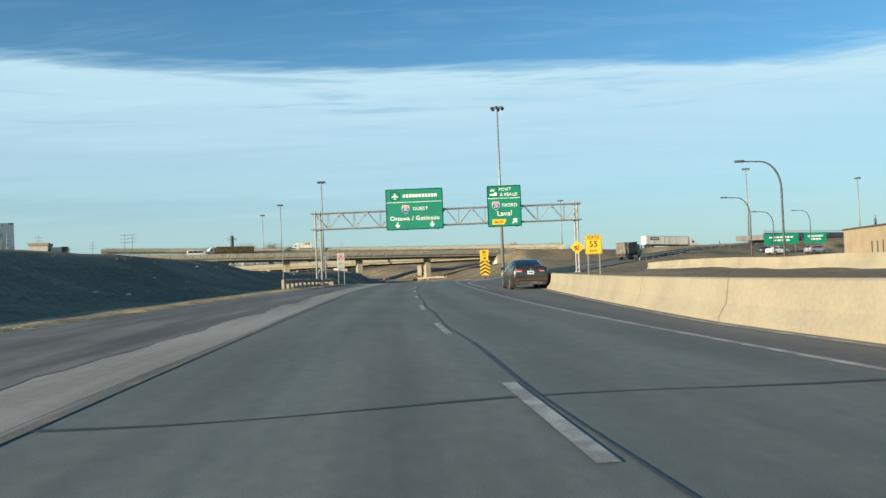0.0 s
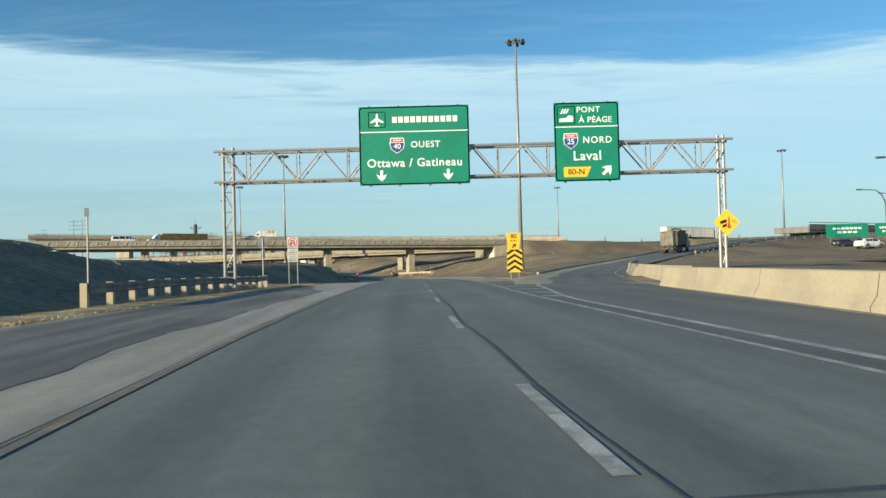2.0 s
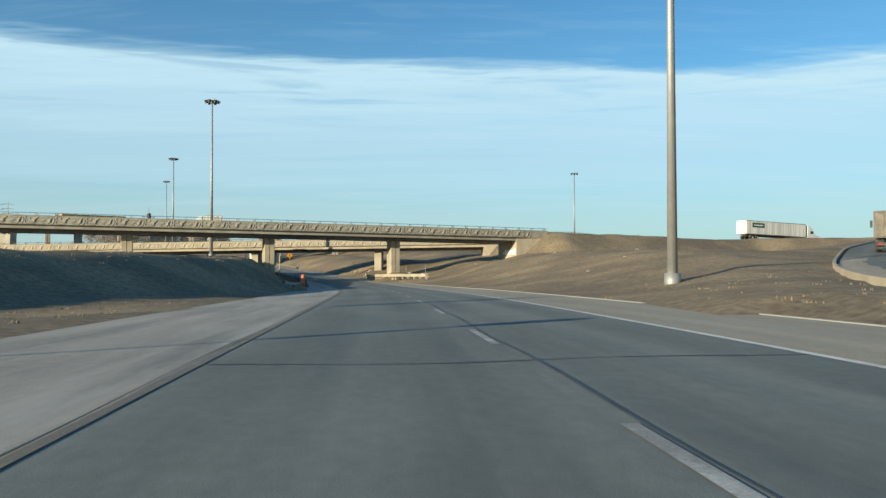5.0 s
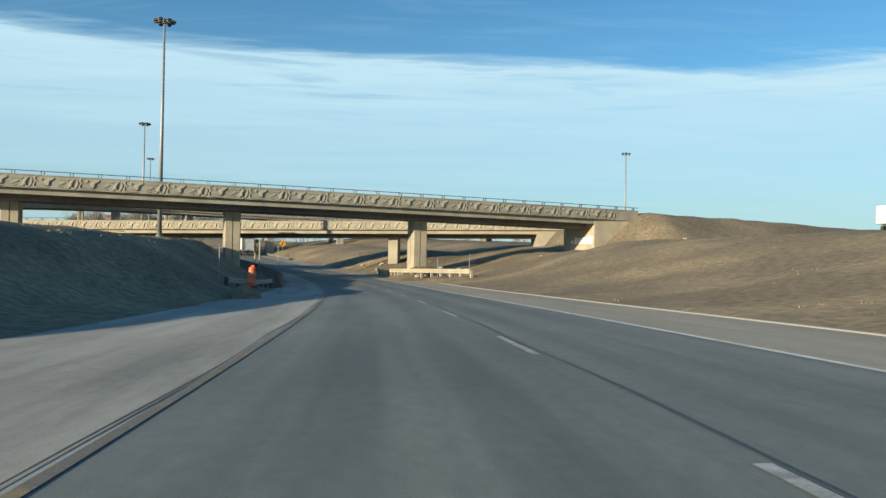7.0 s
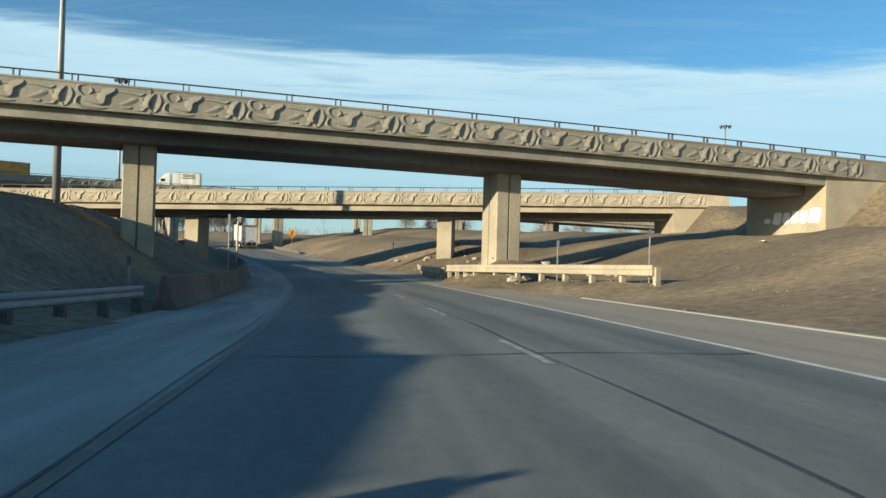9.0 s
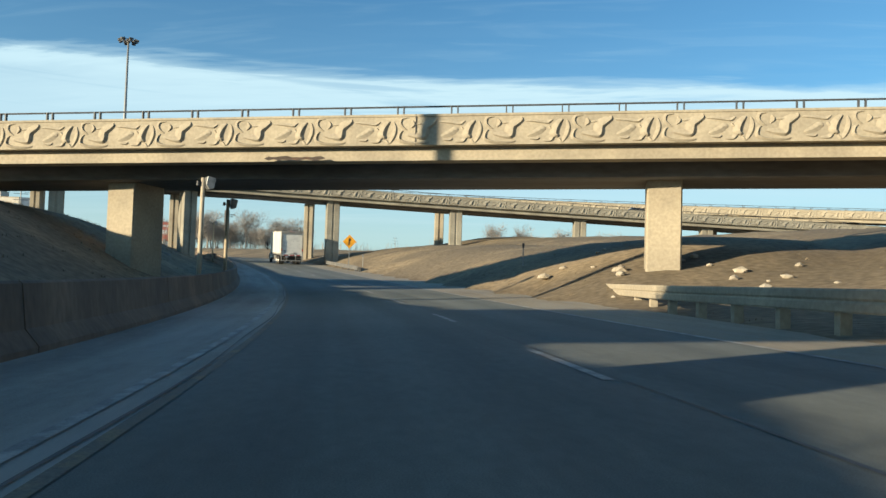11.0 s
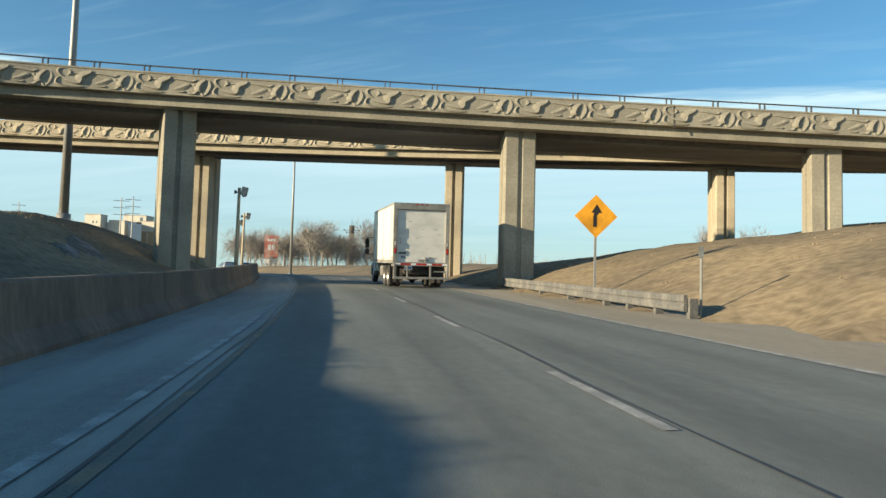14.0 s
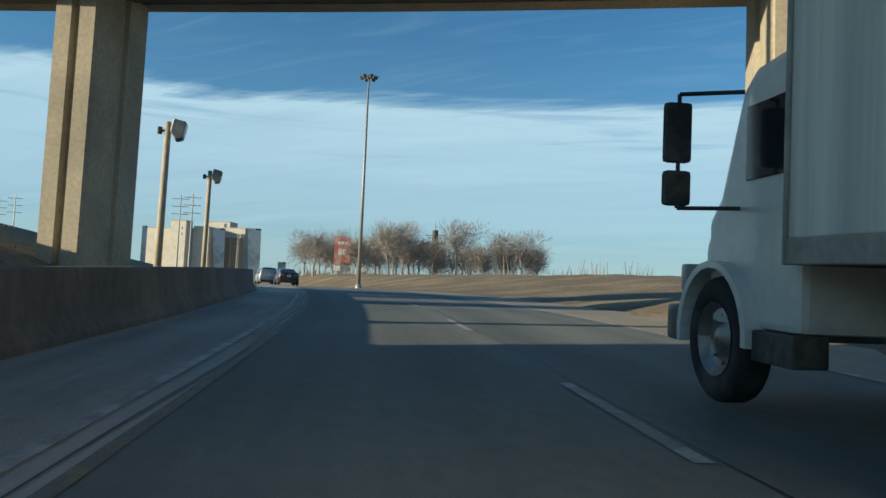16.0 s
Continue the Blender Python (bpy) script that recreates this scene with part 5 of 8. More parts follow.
# marker posts beside the guard rails
def marker_post(x, y, h, label):
    g = gz(x, y)
    root = thing("marker_post", pose(x, y, g), label, "marker post", "thin marker posts")
    bm = bmesh.new()
    tube(bm, (0, 0, -0.3), (0, 0, h), 0.03, n=6)
    part("stake", bm, STEEL, root)
    bm = bmesh.new()
    box(bm, -0.06, 0.06, -0.045, -0.03, h - 0.25, h)
    part("reflector", bm, SIGN_BACK, root)


marker_post(-14.0, 58.4, 2.9, "thin pale marker post at the guard rail's end")
for _x, _y, _h in ((-22.46, 187.0, 1.3), (-24.1, 201.4, 3.4), (-22.5, 175.5, 2.2), (-6.63, 193.78, 1.87), (-9.25, 199.32, 1.68), (-20.6, 245.6, 1.2), (-36.1, 275.0, 1.8)):
    marker_post(_x, _y, _h, "thin pale marker post beside the guard rail")


# ------------------------------------------------------------------ vehicles
RUBBER = material("tyre_rubber", (0.025, 0.025, 0.025), 0.85, vary=0.2, grain=(3.0, 30.0), second=(0.07, 0.065, 0.055), patch=0.5)
RIM = material("polished_wheel_metal", (0.30, 0.29, 0.27), 0.42, 0.8, vary=0.15, grain=(4.0, 20.0), second=(0.30, 0.28, 0.25))
GLASS = material("dark_vehicle_glass", (0.02, 0.025, 0.03), 0.06, vary=0.05, spec=0.7)
TRUCK_WHITE = material("dirty_white_box_panel", (0.74, 0.71, 0.62), 0.42, vary=0.07, grain=(0.5, 6.0), second=(0.50, 0.48, 0.43), patch=0.6, stretch=(3.4, 3.4, 0.10))
DOOR_WHITE = material("scuffed_roll_door", (0.70, 0.68, 0.62), 0.5, vary=0.06, grain=(1.2, 18.0), second=(0.58, 0.565, 0.52), patch=0.5, stretch=(1, 1, 2.5))
CAB_WHITE = material("white_cab_paint", (0.74, 0.72, 0.66), 0.3, vary=0.05, grain=(1.0, 9.0), second=(0.62, 0.60, 0.55), coat=0.4)
FRAME_GREY = material("road_grimed_aluminium", (0.36, 0.345, 0.31), 0.5, 0.4, vary=0.15, grain=(1.4, 14.0), second=(0.24, 0.225, 0.20), patch=0.7)
CHASSIS = material("black_chassis", (0.03, 0.028, 0.026), 0.8, vary=0.3, grain=(2.0, 14.0), second=(0.10, 0.09, 0.075), patch=0.6)
RED_LENS = material("red_tail_lens", (0.45, 0.02, 0.02), 0.2, vary=0.05, coat=0.6)
CLEAR_LENS = material("clear_lamp_lens", (0.50, 0.49, 0.46), 0.15, vary=0.05, coat=0.5)


def wheel(parent, x, y, r, w, side, name="wheel", dish=1.0):
    """A tyre with its tread, and a dished rim; side: +1 faces right, -1 left."""
    bm = bmesh.new()
    n = 24
    prof = [(0.58 * r, -w / 2 + 0.02), (0.86 * r, -w / 2), (0.97 * r, -w * 0.38), (r, -w * 0.25), (r, w * 0.25), (0.97 * r, w * 0.38), (0.86 * r, w / 2), (0.58 * r, w / 2 - 0.02)]
    sweep(bm, [[Vector((o, q * math.cos(a), q * math.sin(a))) for q, o in prof] for a in np.linspace(0, 2 * math.pi, n + 1)], ends=False)
    tyre = part("tyre", bm, RUBBER, parent, smooth=True)
    tyre.name = name
    tyre.matrix_local = pose(x, y, r)
    bm = bmesh.new()
    e = side * w
    prof = [(q * r, (0.46 - dish * v) * e) for q, v in ((0.59, 0.0), (0.55, 0.06), (0.48, 0.28), (0.30, 0.36), (0.22, 0.22), (0.14, 0.12), (0.02, 0.11))]
    sweep(bm, [[Vector((o, q * math.cos(a), q * math.sin(a))) for q, o in prof] for a in np.linspace(0, 2 * math.pi, n + 1)], close=False)
    for k in range(8):
        a = 2 * math.pi * k / 8
        tube(bm, ((0.46 - 0.34 * dish) * e, 0.38 * r * math.cos(a), 0.38 * r * math.sin(a)), ((0.46 - 0.24 * dish) * e, 0.38 * r * math.cos(a), 0.38 * r * math.sin(a)), 0.03 * r, n=5)
    rim = part("rim", bm, RIM, tyre, "dull metal rim", True)
    return tyre


def slab(name, parent, mat, x0, x1, y0, y1, z0, z1, round_off=0.0, label="", seg=2):
    bm = bmesh.new()
    box(bm, x0, x1, y0, y1, z0, z1)
    if round_off:
        bevel(bm, round_off, seg)
    return part(name, bm, mat, parent, label)


def box_truck(m):
    """A white straight truck with a roll-up rear door; its rear face is at y = 0, it drives towards +y."""
    t = thing("box_truck", m, "dirty white box truck with a grey rear frame and roll-up door", "truck")
    W, L, Z0, Z1 = 1.26, 7.25, 1.08, 3.78
    # body: panels with proud rails
    slab("box_body", t, TRUCK_WHITE, -W, W, 0.16, L, Z0 + 0.16, Z1 - 0.06, 0.02)
    slab("lower_rail", t, FRAME_GREY, -W - 0.015, -W + 0.08, 0.14, L, Z0, Z0 + 0.17, 0.01)
    slab("lower_rail", t, FRAME_GREY, W - 0.08, W + 0.015, 0.14, L, Z0, Z0 + 0.17, 0.01)
    slab("roof_rail", t, FRAME_GREY, -W - 0.012, -W + 0.06, 0.14, L + 0.01, Z1 - 0.10, Z1, 0.015)
    slab("roof_rail", t, FRAME_GREY, W - 0.06, W + 0.012, 0.14, L + 0.01, Z1 - 0.10, Z1, 0.015)
    slab("roof", t, TRUCK_WHITE, -W + 0.06, W - 0.06, 0.16, L, Z1 - 0.06, Z1 - 0.01)
    slab("floor", t, CHASSIS, -W + 0.08, W - 0.08, 0.1, L, Z0, Z0 + 0.15)
    slab("corner_post", t, FRAME_GREY, -W - 0.02, -W + 0.045, L - 0.02, L + 0.03, Z0, Z1, 0.012)
    slab("corner_post", t, FRAME_GREY, W - 0.045, W + 0.02, L - 0.02, L + 0.03, Z0, Z1, 0.012)
    for x in (-1, 1):
        slab("rear_post", t, FRAME_GREY, min(x * W, x * (W - 0.17)), max(x * W, x * (W - 0.17)), -0.02, 0.18, Z0, Z1, 0.015, "grimy grey door post")
    slab("rear_header", t, FRAME_GREY, -W + 0.165, W - 0.165, -0.02, 0.18, Z1 - 0.30, Z1, 0.015, "grimy grey beam over the door")
    for x in (-0.22, 0.0, 0.22):
        slab("marker_lamp", t, RED_LENS, x - 0.06, x + 0.06, -0.04, -0.02, Z1 - 0.09, Z1 - 0.04, 0.008)
    # door: horizontal panels with joints
    door = thing("roll_door", pose(0, 0.055, 0), "scuffed off-white roll-up door", "")
    del door["label"]
    door.parent = t
    door["label"] = "scuffed off-white roll-up door"
    z = Z0 + 0.06
    n = 6
    step = (Z1 - 0.32 - z) / n
    for k in range(n):
        slab("door_panel", door, DOOR_WHITE, -W + 0.16, W - 0.16, 0.0, 0.04, z + step * k + 0.0012, z + step * (k + 1) - 0.0012, 0.003, seg=1)
    slab("grab_handle", t, FRAME_GREY, -W + 0.30, -W + 0.34, 0.0, 0.04, 1.95, 2.25, 0.012)
    slab("latch", t, FRAME_GREY, -0.14, 0.36, 0.0, 0.055, Z0 + 0.12, Z0 + 0.20, 0.012, "bent latch bar at the foot of the door")
    slab("latch", t, FRAME_GREY, 0.16, 0.24, -0.02, 0.05, Z0 + 0.05, Z0 + 0.30, 0.012)
    slab("latch", t, FRAME_GREY, 0.34, 0.52, 0.01, 0.05, Z0 + 0.26, Z0 + 0.30, 0.01)
    bars("number_bar", t, -W + 0.42, 1.55, 0.34, 0.09, 6, SIGN_BLACK, 0.052)
    bars("sticker", t, -W + 0.46, 1.40, 0.22, 0.05, 2, SIGN_BLACK, 0.052)
    slab("sticker_strip", t, SIGN_BLUE, -W + 0.34, -W + 0.58, 0.048, 0.053, 1.31, 1.35)
    for x, z in ((-0.5, 2.95), (0.1, 2.62), (0.65, 2.62), (-0.2, 2.2), (0.3, 1.75), (0.82, 2.4), (-0.62, 2.62)):
        slab("scuff_mark", t, CHASSIS, x - 0.06, x + 0.05, 0.051, 0.0545, z, z + 0.012)
    # lamps
    for x in (-1, 1):
        for z, mt, nm in ((1.52, RED_LENS, "tail_lamp"), (1.85, CLEAR_LENS, "reversing_lamp")):
            c = x * (W - 0.085)
            o = slab(nm, t, CHASSIS, c - 0.065, c + 0.065, -0.045, -0.02, z, z + 0.26, 0.03)
            slab("lens", o, mt, c - 0.045, c + 0.045, -0.06, -0.044, z + 0.025, z + 0.235, 0.008)
        slab("side_marker", t, RED_LENS, x * (W + 0.008) - 0.012, x * (W + 0.008) + 0.012, 0.30, 0.37, Z0 + 0.20, Z0 + 0.30, 0.004)
        slab("grab_rail", t, RIM, x * (W - 0.085) - 0.012, x * (W - 0.085) + 0.012, -0.06, -0.035, 2.3, 2.75, 0.01)
    slab("side_marker", t, RED_LENS, -W - 0.02, -W + 0.004, 3.2, 3.25, Z0 + 0.20, Z0 + 0.27, 0.004)
    # rear sill with striped reflective tape, and the step frame below
    slab("rear_sill", t, FRAME_GREY, -W, W, -0.05, 0.12, Z0 - 0.10, Z0 + 0.05, 0.01)
    for k in range(10):
        x = -W + 0.10 + k * 0.235
        slab("reflective_tape", t, RED_LENS if k % 3 else SIGN_WHITE, x, x + 0.225, -0.056, -0.049, Z0 - 0.06, Z0 + 0.02)
    for x in (-1, 1):
        c = x * (W - 0.06)
        slab("step_post", t, FRAME_GREY, c - 0.05, c + 0.05, -0.14, 0.0, 0.42, Z0 + 0.0, 0.012, "worn grey tail-lift post")
        c = x * 0.52 - 0.1
        slab("step_hanger", t, FRAME_GREY, c - 0.035, c + 0.035, -0.10, 0.0, 0.46, Z0 - 0.08, 0.01)
    slab("step_bar", t, FRAME_GREY, -W, W, -0.16, 0.0, 0.40, 0.50, 0.015, "dented grey step bar")
    slab("step_rung", t, FRAME_GREY, 0.60, W, -0.10, -0.04, 0.72, 0.77, 0.008)
    for x in (-1, 1):
        bm = bmesh.new()
        tube(bm, (x * (W - 0.10), 0.02, 0.48), (x * (W - 0.12), 0.62, Z0 - 0.06), 0.03, n=6)
        part("step_brace", bm, FRAME_GREY, t)
        slab("step_arm", t, FRAME_GREY, x * (W - 0.08) - 0.03, x * (W - 0.08) + 0.03, -0.05, 1.0, Z0 - 0.12, Z0 - 0.05, 0.008)
    slab("number_plate", t, SIGN_WHITE, -0.74, -0.40, -0.03, -0.015, 0.80, 0.98, 0.004)
    bars("plate_bar", t, -0.57, 0.89, 0.26, 0.09, 6, SIGN_BLUE, -0.031)
    # running gear
    for x in (-0.42, 0.42):
        slab("chassis_rail", t, CHASSIS, x - 0.04, x + 0.04, 0.1, 9.0, 0.72, Z0, 0.01)
    for y in (0.9, 3.2, 4.6, 6.2):
        slab("cross_member", t, CHASSIS, -0.9, 0.9, y - 0.04, y + 0.04, Z0 - 0.14, Z0, 0.01)
    for y in (1.78, 3.04):
        bm = bmesh.new()
        tube(bm, (-0.95, y, 0.50), (0.95, y, 0.50), 0.10, n=10)
        tube(bm, (0, y - 0.2, 0.50), (0, y + 0.2, 0.50), 0.22, n=12)
        part("axle", bm, CHASSIS, t)
        for x, side in ((-1.11, -1), (-0.80, -1), (0.80, 1), (1.11, 1)):
            wheel(t, x, y, 0.50, 0.27, side)
    for x in (-0.95, 0.95):
        bm = bmesh.new()
        box(bm, x - 0.30, x + 0.30, 0.98, 1.0, 0.22, 1.02)
        bmesh.ops.subdivide_edges(bm, edges=bm.edges[:], cuts=3, use_grid_fill=True)
        for v in bm.verts:
            v.co.y += 0.06 * (1.02 - v.co.z) + 0.015 * math.sin(v.co.x * 22)
        part("mud_flap", bm, RUBBER, t)
    slab("tank", t, FRAME_GREY, -1.18, -0.52, 4.25, 5.25, 0.45, 0.95, 0.09, "dented fuel tank")
    slab("battery_box", t, CHASSIS, 0.52, 1.12, 4.3, 5.2, 0.48, 0.98, 0.04)
    slab("spare_bracket", t, CHASSIS, -1.05, -0.5, 3.7, 4.1, 0.55, 0.98, 0.02)
    slab("under_frame", t, CHASSIS, -0.72, 0.72, 0.30, 0.50, 0.60, 0.98, 0.03)
    # cab
    bm = bmesh.new()
    side = [(7.38, 0.62), (8.74, 0.62), (8.80, 1.45), (8.60, 1.62), (8.25, 2.42), (8.05, 2.56), (7.50, 2.60), (7.38, 2.52)]
    prism(bm, side, -1.08, 1.08, Matrix(((0, 0, 1, 0), (1, 0, 0, 0), (0, 1, 0, 0), (0, 0, 0, 1))))
    bmesh.ops.recalc_face_normals(bm, faces=bm.faces[:])
    bevel(bm, 0.06)
    part("cab", bm, CAB_WHITE, t, "white truck cab")
    bm = bmesh.new()
    hood = [(8.66, 0.62), (9.30, 0.62), (9.34, 1.28), (9.20, 1.42), (8.66, 1.60)]
    prism(bm, hood, -0.86, 0.86, Matrix(((0, 0, 1, 0), (1, 0, 0, 0), (0, 1, 0, 0), (0, 0, 0, 1))))
    bmesh.ops.recalc_face_normals(bm, faces=bm.faces[:])
    bevel(bm, 0.07)
    part("hood", bm, CAB_WHITE, t)
    slab("grille", t, CHASSIS, -0.55, 0.55, 9.33, 9.38, 0.72, 1.25, 0.02)
    slab("bumper", t, FRAME_GREY, -1.16, 1.16, 9.28, 9.46, 0.42, 0.74, 0.05)
    for x in (-1, 1):
        # a fender arch over the front wheel
        bm = bmesh.new()
        arc = [(7.60 + 0.62 * math.cos(a), 0.52 + 0.60 * math.sin(a)) for a in np.linspace(math.pi * 1.02, -0.15, 15)]
        inner = [(7.60 + 0.545 * math.cos(a), 0.52 + 0.545 * math.sin(a)) for a in np.linspace(-0.15, math.pi * 1.02, 15)]
        sweep(bm, [[Vector((x * 0.78, p[0] + 0.9, p[1])), Vector((x * 1.20, p[0] + 0.9, p[1])), Vector((x * 1.20, q[0] + 0.9, q[1])), Vector((x * 0.78, q[0] + 0.9, q[1]))] for p, q in zip(arc, reversed(inner))])
        part("fender", bm, CAB_WHITE, t, smooth=False)
        slab("headlamp", t, CLEAR_LENS, x * 0.98 - 0.12, x * 0.98 + 0.12, 9.18, 9.30, 0.86, 1.10, 0.03)
        slab("cab_window", t, GLASS, x * 1.085 - 0.008, x * 1.085 + 0.008, 7.55, 8.15, 1.72, 2.28, 0.006)
        slab("cab_step", t, CHASSIS, x * 1.02 - 0.13, x * 1.02 + 0.13, 7.35, 7.9, 0.40, 0.62, 0.02)
        wheel(t, x * 1.02, 8.5, 0.50, 0.28, x, "wheel")
        # mirrors on a tubular arm
        bm = bmesh.new()
        for z in (1.52, 2.42):
            tube(bm, (x * 1.06, 8.25, z), (x * 1.50, 8.45, z), 0.018, n=6)
        tube(bm, (x * 1.50, 8.45, 1.52), (x * 1.50, 8.45, 2.42), 0.018, n=6)
        arm = part("mirror_arm", bm, CHASSIS, t)
        slab("mirror", arm, CHASSIS, x * 1.50 - 0.11, x * 1.50 + 0.11, 8.43, 8.53, 1.88, 2.36, 0.04)
        slab("mirror", arm, CHASSIS, x * 1.50 - 0.11, x * 1.50 + 0.11, 8.43, 8.53, 1.54, 1.82, 0.04)
    bm = bmesh.new()
    vs = [bm.verts.new(v) for v in ((-0.92, 8.63, 1.66), (0.92, 8.63, 1.66), (0.86, 8.30, 2.40), (-0.86, 8.30, 2.40))]
    bm.faces.new(vs)
    bmesh.ops.solidify(bm, geom=bm.faces[:], thickness=0.012)
    part("windscreen", bm, GLASS, t)
    bm = bmesh.new()
    tube(bm, (0.95, 7.32, 0.7), (0.95, 7.32, 3.2), 0.07, n=10)
    part("exhaust_stack", bm, RIM, t)
    return t


def on_road(s, d, rise=True, flip=0.0):
    """A pose on the carriageway that follows its heading and its slope."""
    a, b = R(s - 2, d), R(s + 2, d)
    up = math.degrees(math.atan2(b.z - a.z, (b.to_2d() - a.to_2d()).length))
    p = R(s, d)
    return pose(p.x, p.y, p.z, 0, 0, heading(s) + flip) @ pose(0, 0, 0, up if not flip else -up, 0, 0)


_s, _d = (float(v) for v in along(-47.5, 289.1))
box_truck(pose(-47.5, 289.1, R(_s, _d).z + 0.03, 0, 0, 28.0) @ pose(0, 0, 0, math.degrees(math.atan(0.05)), -0.8, 0))


def car(m, paint, label, length=4.58, width=1.79, height=1.45, kind="sedan", name="car"):
    """A car whose middle is at the origin and that drives towards +y: a lofted shell with wheel arches, glass set on it."""
    c = thing(name, m, label, "car")
    a, w, H = length / 2, width / 2, height
    # stations from tail to nose: y, sill, belt, roof (as shares of the height), half width at the belt and at the roof
    sedan = [(-1.0, 0.34, 0.56, 0.585, 0.78, 0.70), (-0.985, 0.24, 0.64, 0.675, 0.88, 0.80), (-0.95, 0.17, 0.69, 0.735, 0.94, 0.86), (-0.86, 0.145, 0.695, 0.752, 0.97, 0.86), (-0.74, 0.14, 0.69, 0.762, 0.985, 0.84),
             (-0.60, 0.14, 0.685, 0.84, 0.99, 0.75), (-0.44, 0.14, 0.68, 0.925, 1.0, 0.70), (-0.24, 0.14, 0.675, 0.985, 1.0, 0.67), (0.0, 0.14, 0.67, 1.0, 1.0, 0.66), (0.18, 0.14, 0.66, 0.98, 1.0, 0.66),
             (0.36, 0.14, 0.65, 0.86, 0.995, 0.70), (0.52, 0.14, 0.635, 0.71, 0.985, 0.80), (0.70, 0.15, 0.60, 0.65, 0.965, 0.80), (0.86, 0.16, 0.54, 0.58, 0.92, 0.76), (0.96, 0.18, 0.46, 0.50, 0.84, 0.68), (1.0, 0.24, 0.40, 0.42, 0.72, 0.58)]
    if kind == "hatch":
        sedan = [(-1.0, 0.30, 0.58, 0.62, 0.82, 0.76), (-0.98, 0.20, 0.66, 0.74, 0.92, 0.80), (-0.92, 0.16, 0.69, 0.86, 0.96, 0.74), (-0.80, 0.14, 0.685, 0.94, 0.985, 0.69), (-0.60, 0.14, 0.68, 0.975, 1.0, 0.67)] + sedan[7:]
    if kind == "van":
        sedan = [(-1.0, 0.26, 0.56, 0.62, 0.86, 0.80), (-0.985, 0.17, 0.60, 0.86, 0.95, 0.78), (-0.94, 0.14, 0.60, 0.96, 0.98, 0.74), (-0.6, 0.13, 0.59, 0.99, 1.0, 0.73), (0.0, 0.13, 0.58, 1.0, 1.0, 0.73), (0.30, 0.13, 0.57, 0.985, 1.0, 0.72),
                 (0.48, 0.13, 0.56, 0.86, 0.99, 0.74), (0.68, 0.13, 0.54, 0.62, 0.97, 0.80), (0.88, 0.15, 0.48, 0.53, 0.91, 0.76), (1.0, 0.22, 0.38, 0.41, 0.74, 0.60)]
    rings = []
    for y, zs, zb, zr, kb, kr in sedan:
        e, er, zs, zb, zr = w * kb, w * kr, zs * H, zb * H, zr * H
        half = [(e * 0.80, zs), (e * 0.955, zs + 0.05), (e, zs + 0.45 * (zb - zs)), (e * 0.985, zb - 0.10), (e * 0.955, zb - 0.03), (e * 0.92, zb + 0.02 * min(1, (zr - zb) * 4)), (er + 0.04, zr - 0.07 * min(1, (zr - zb) * 5)), (er * 0.84, zr - 0.012), (er * 0.45, zr + 0.012)]
        rings.append([Vector((x, y * a, z)) for x, z in half] + [Vector((0, y * a, zr + 0.018))] + [Vector((-x, y * a, z)) for x, z in reversed(half)])
    bm = bmesh.new()
    sweep(bm, rings)
    body = part("body", bm, paint, c, smooth=True)

    def at(y):
        """The shell's shares at a place along the car."""
        return [float(np.interp(y, [q[0] for q in sedan], [q[i] for q in sedan])) for i in range(1, 6)]

    def pane(nm, pts, lab=""):
        bm = bmesh.new()
        bm.faces.new([bm.verts.new(p) for p in pts])
        bmesh.ops.recalc_face_normals(bm, faces=bm.faces[:])
        part(nm, bm, GLASS, c, lab)

    def strip(nm, y0, y1, lo, hi, n=5):
        """Front or rear glass: a curved pane over the slope of the shell."""
        bm = bmesh.new()
        rows = []
        for y in np.linspace(y0, y1, n):
            zs, zb, zr, kb, kr = at(y)
            e = w * kr
            rows.append([bm.verts.new((x, y * a, zr * H + dz + 0.016)) for x, dz in ((-e * 0.88, -0.012), (-e * 0.45, 0.012), (0, 0.018), (e * 0.45, 0.012), (e * 0.88, -0.012))])
        for p, q in zip(rows, rows[1:]):
            for k in range(4):
                bm.faces.new((p[k], p[k + 1], q[k + 1], q[k]))
        part(nm, bm, GLASS, c, smooth=True)

    cut = {"sedan": (-0.70, -0.30, 0.21, 0.50), "hatch": (-0.965, -0.82, 0.21, 0.50), "van": (-0.975, -0.945, 0.33, 0.66)}[kind]
    strip("rear_window", cut[0], cut[1], 0, 0)
    strip("windscreen", cut[2], cut[3], 0, 0)
    spans = {"sedan": ((-0.50, -0.10), (-0.06, 0.36)), "hatch": ((-0.70, -0.12), (-0.08, 0.36)), "van": ((-0.85, -0.45), (-0.41, 0.02), (0.06, 0.48))}[kind]
    for x in (-1, 1):
        for y0, y1 in spans:
            low, top = [], []
            for y in np.linspace(y0, y1, 5):
                zs, zb, zr, kb, kr = at(y)
                lo = Vector((w * kb * 0.92, y * a, (zb + 0.02 * min(1, (zr - zb) * H * 4) / H) * H))
                hi = Vector((w * kr + 0.04, y * a, zr * H - 0.07 * min(1, (zr - zb) * H * 5)))
                if hi.z - lo.z < 0.06:
                    continue
                out = Vector((hi.z - lo.z, 0, lo.x - hi.x)).normalized() * 0.012
                low.append(lo.lerp(hi, 0.08) + out)
                top.append(lo.lerp(hi, 0.90) + out)
            bm = bmesh.new()
            vl, vt = [[bm.verts.new((x * v.x, v.y, v.z)) for v in q] for q in (low, top)]
            for i in range(len(vl) - 1):
                bm.faces.new((vl[i], vl[i + 1], vt[i + 1], vt[i]))
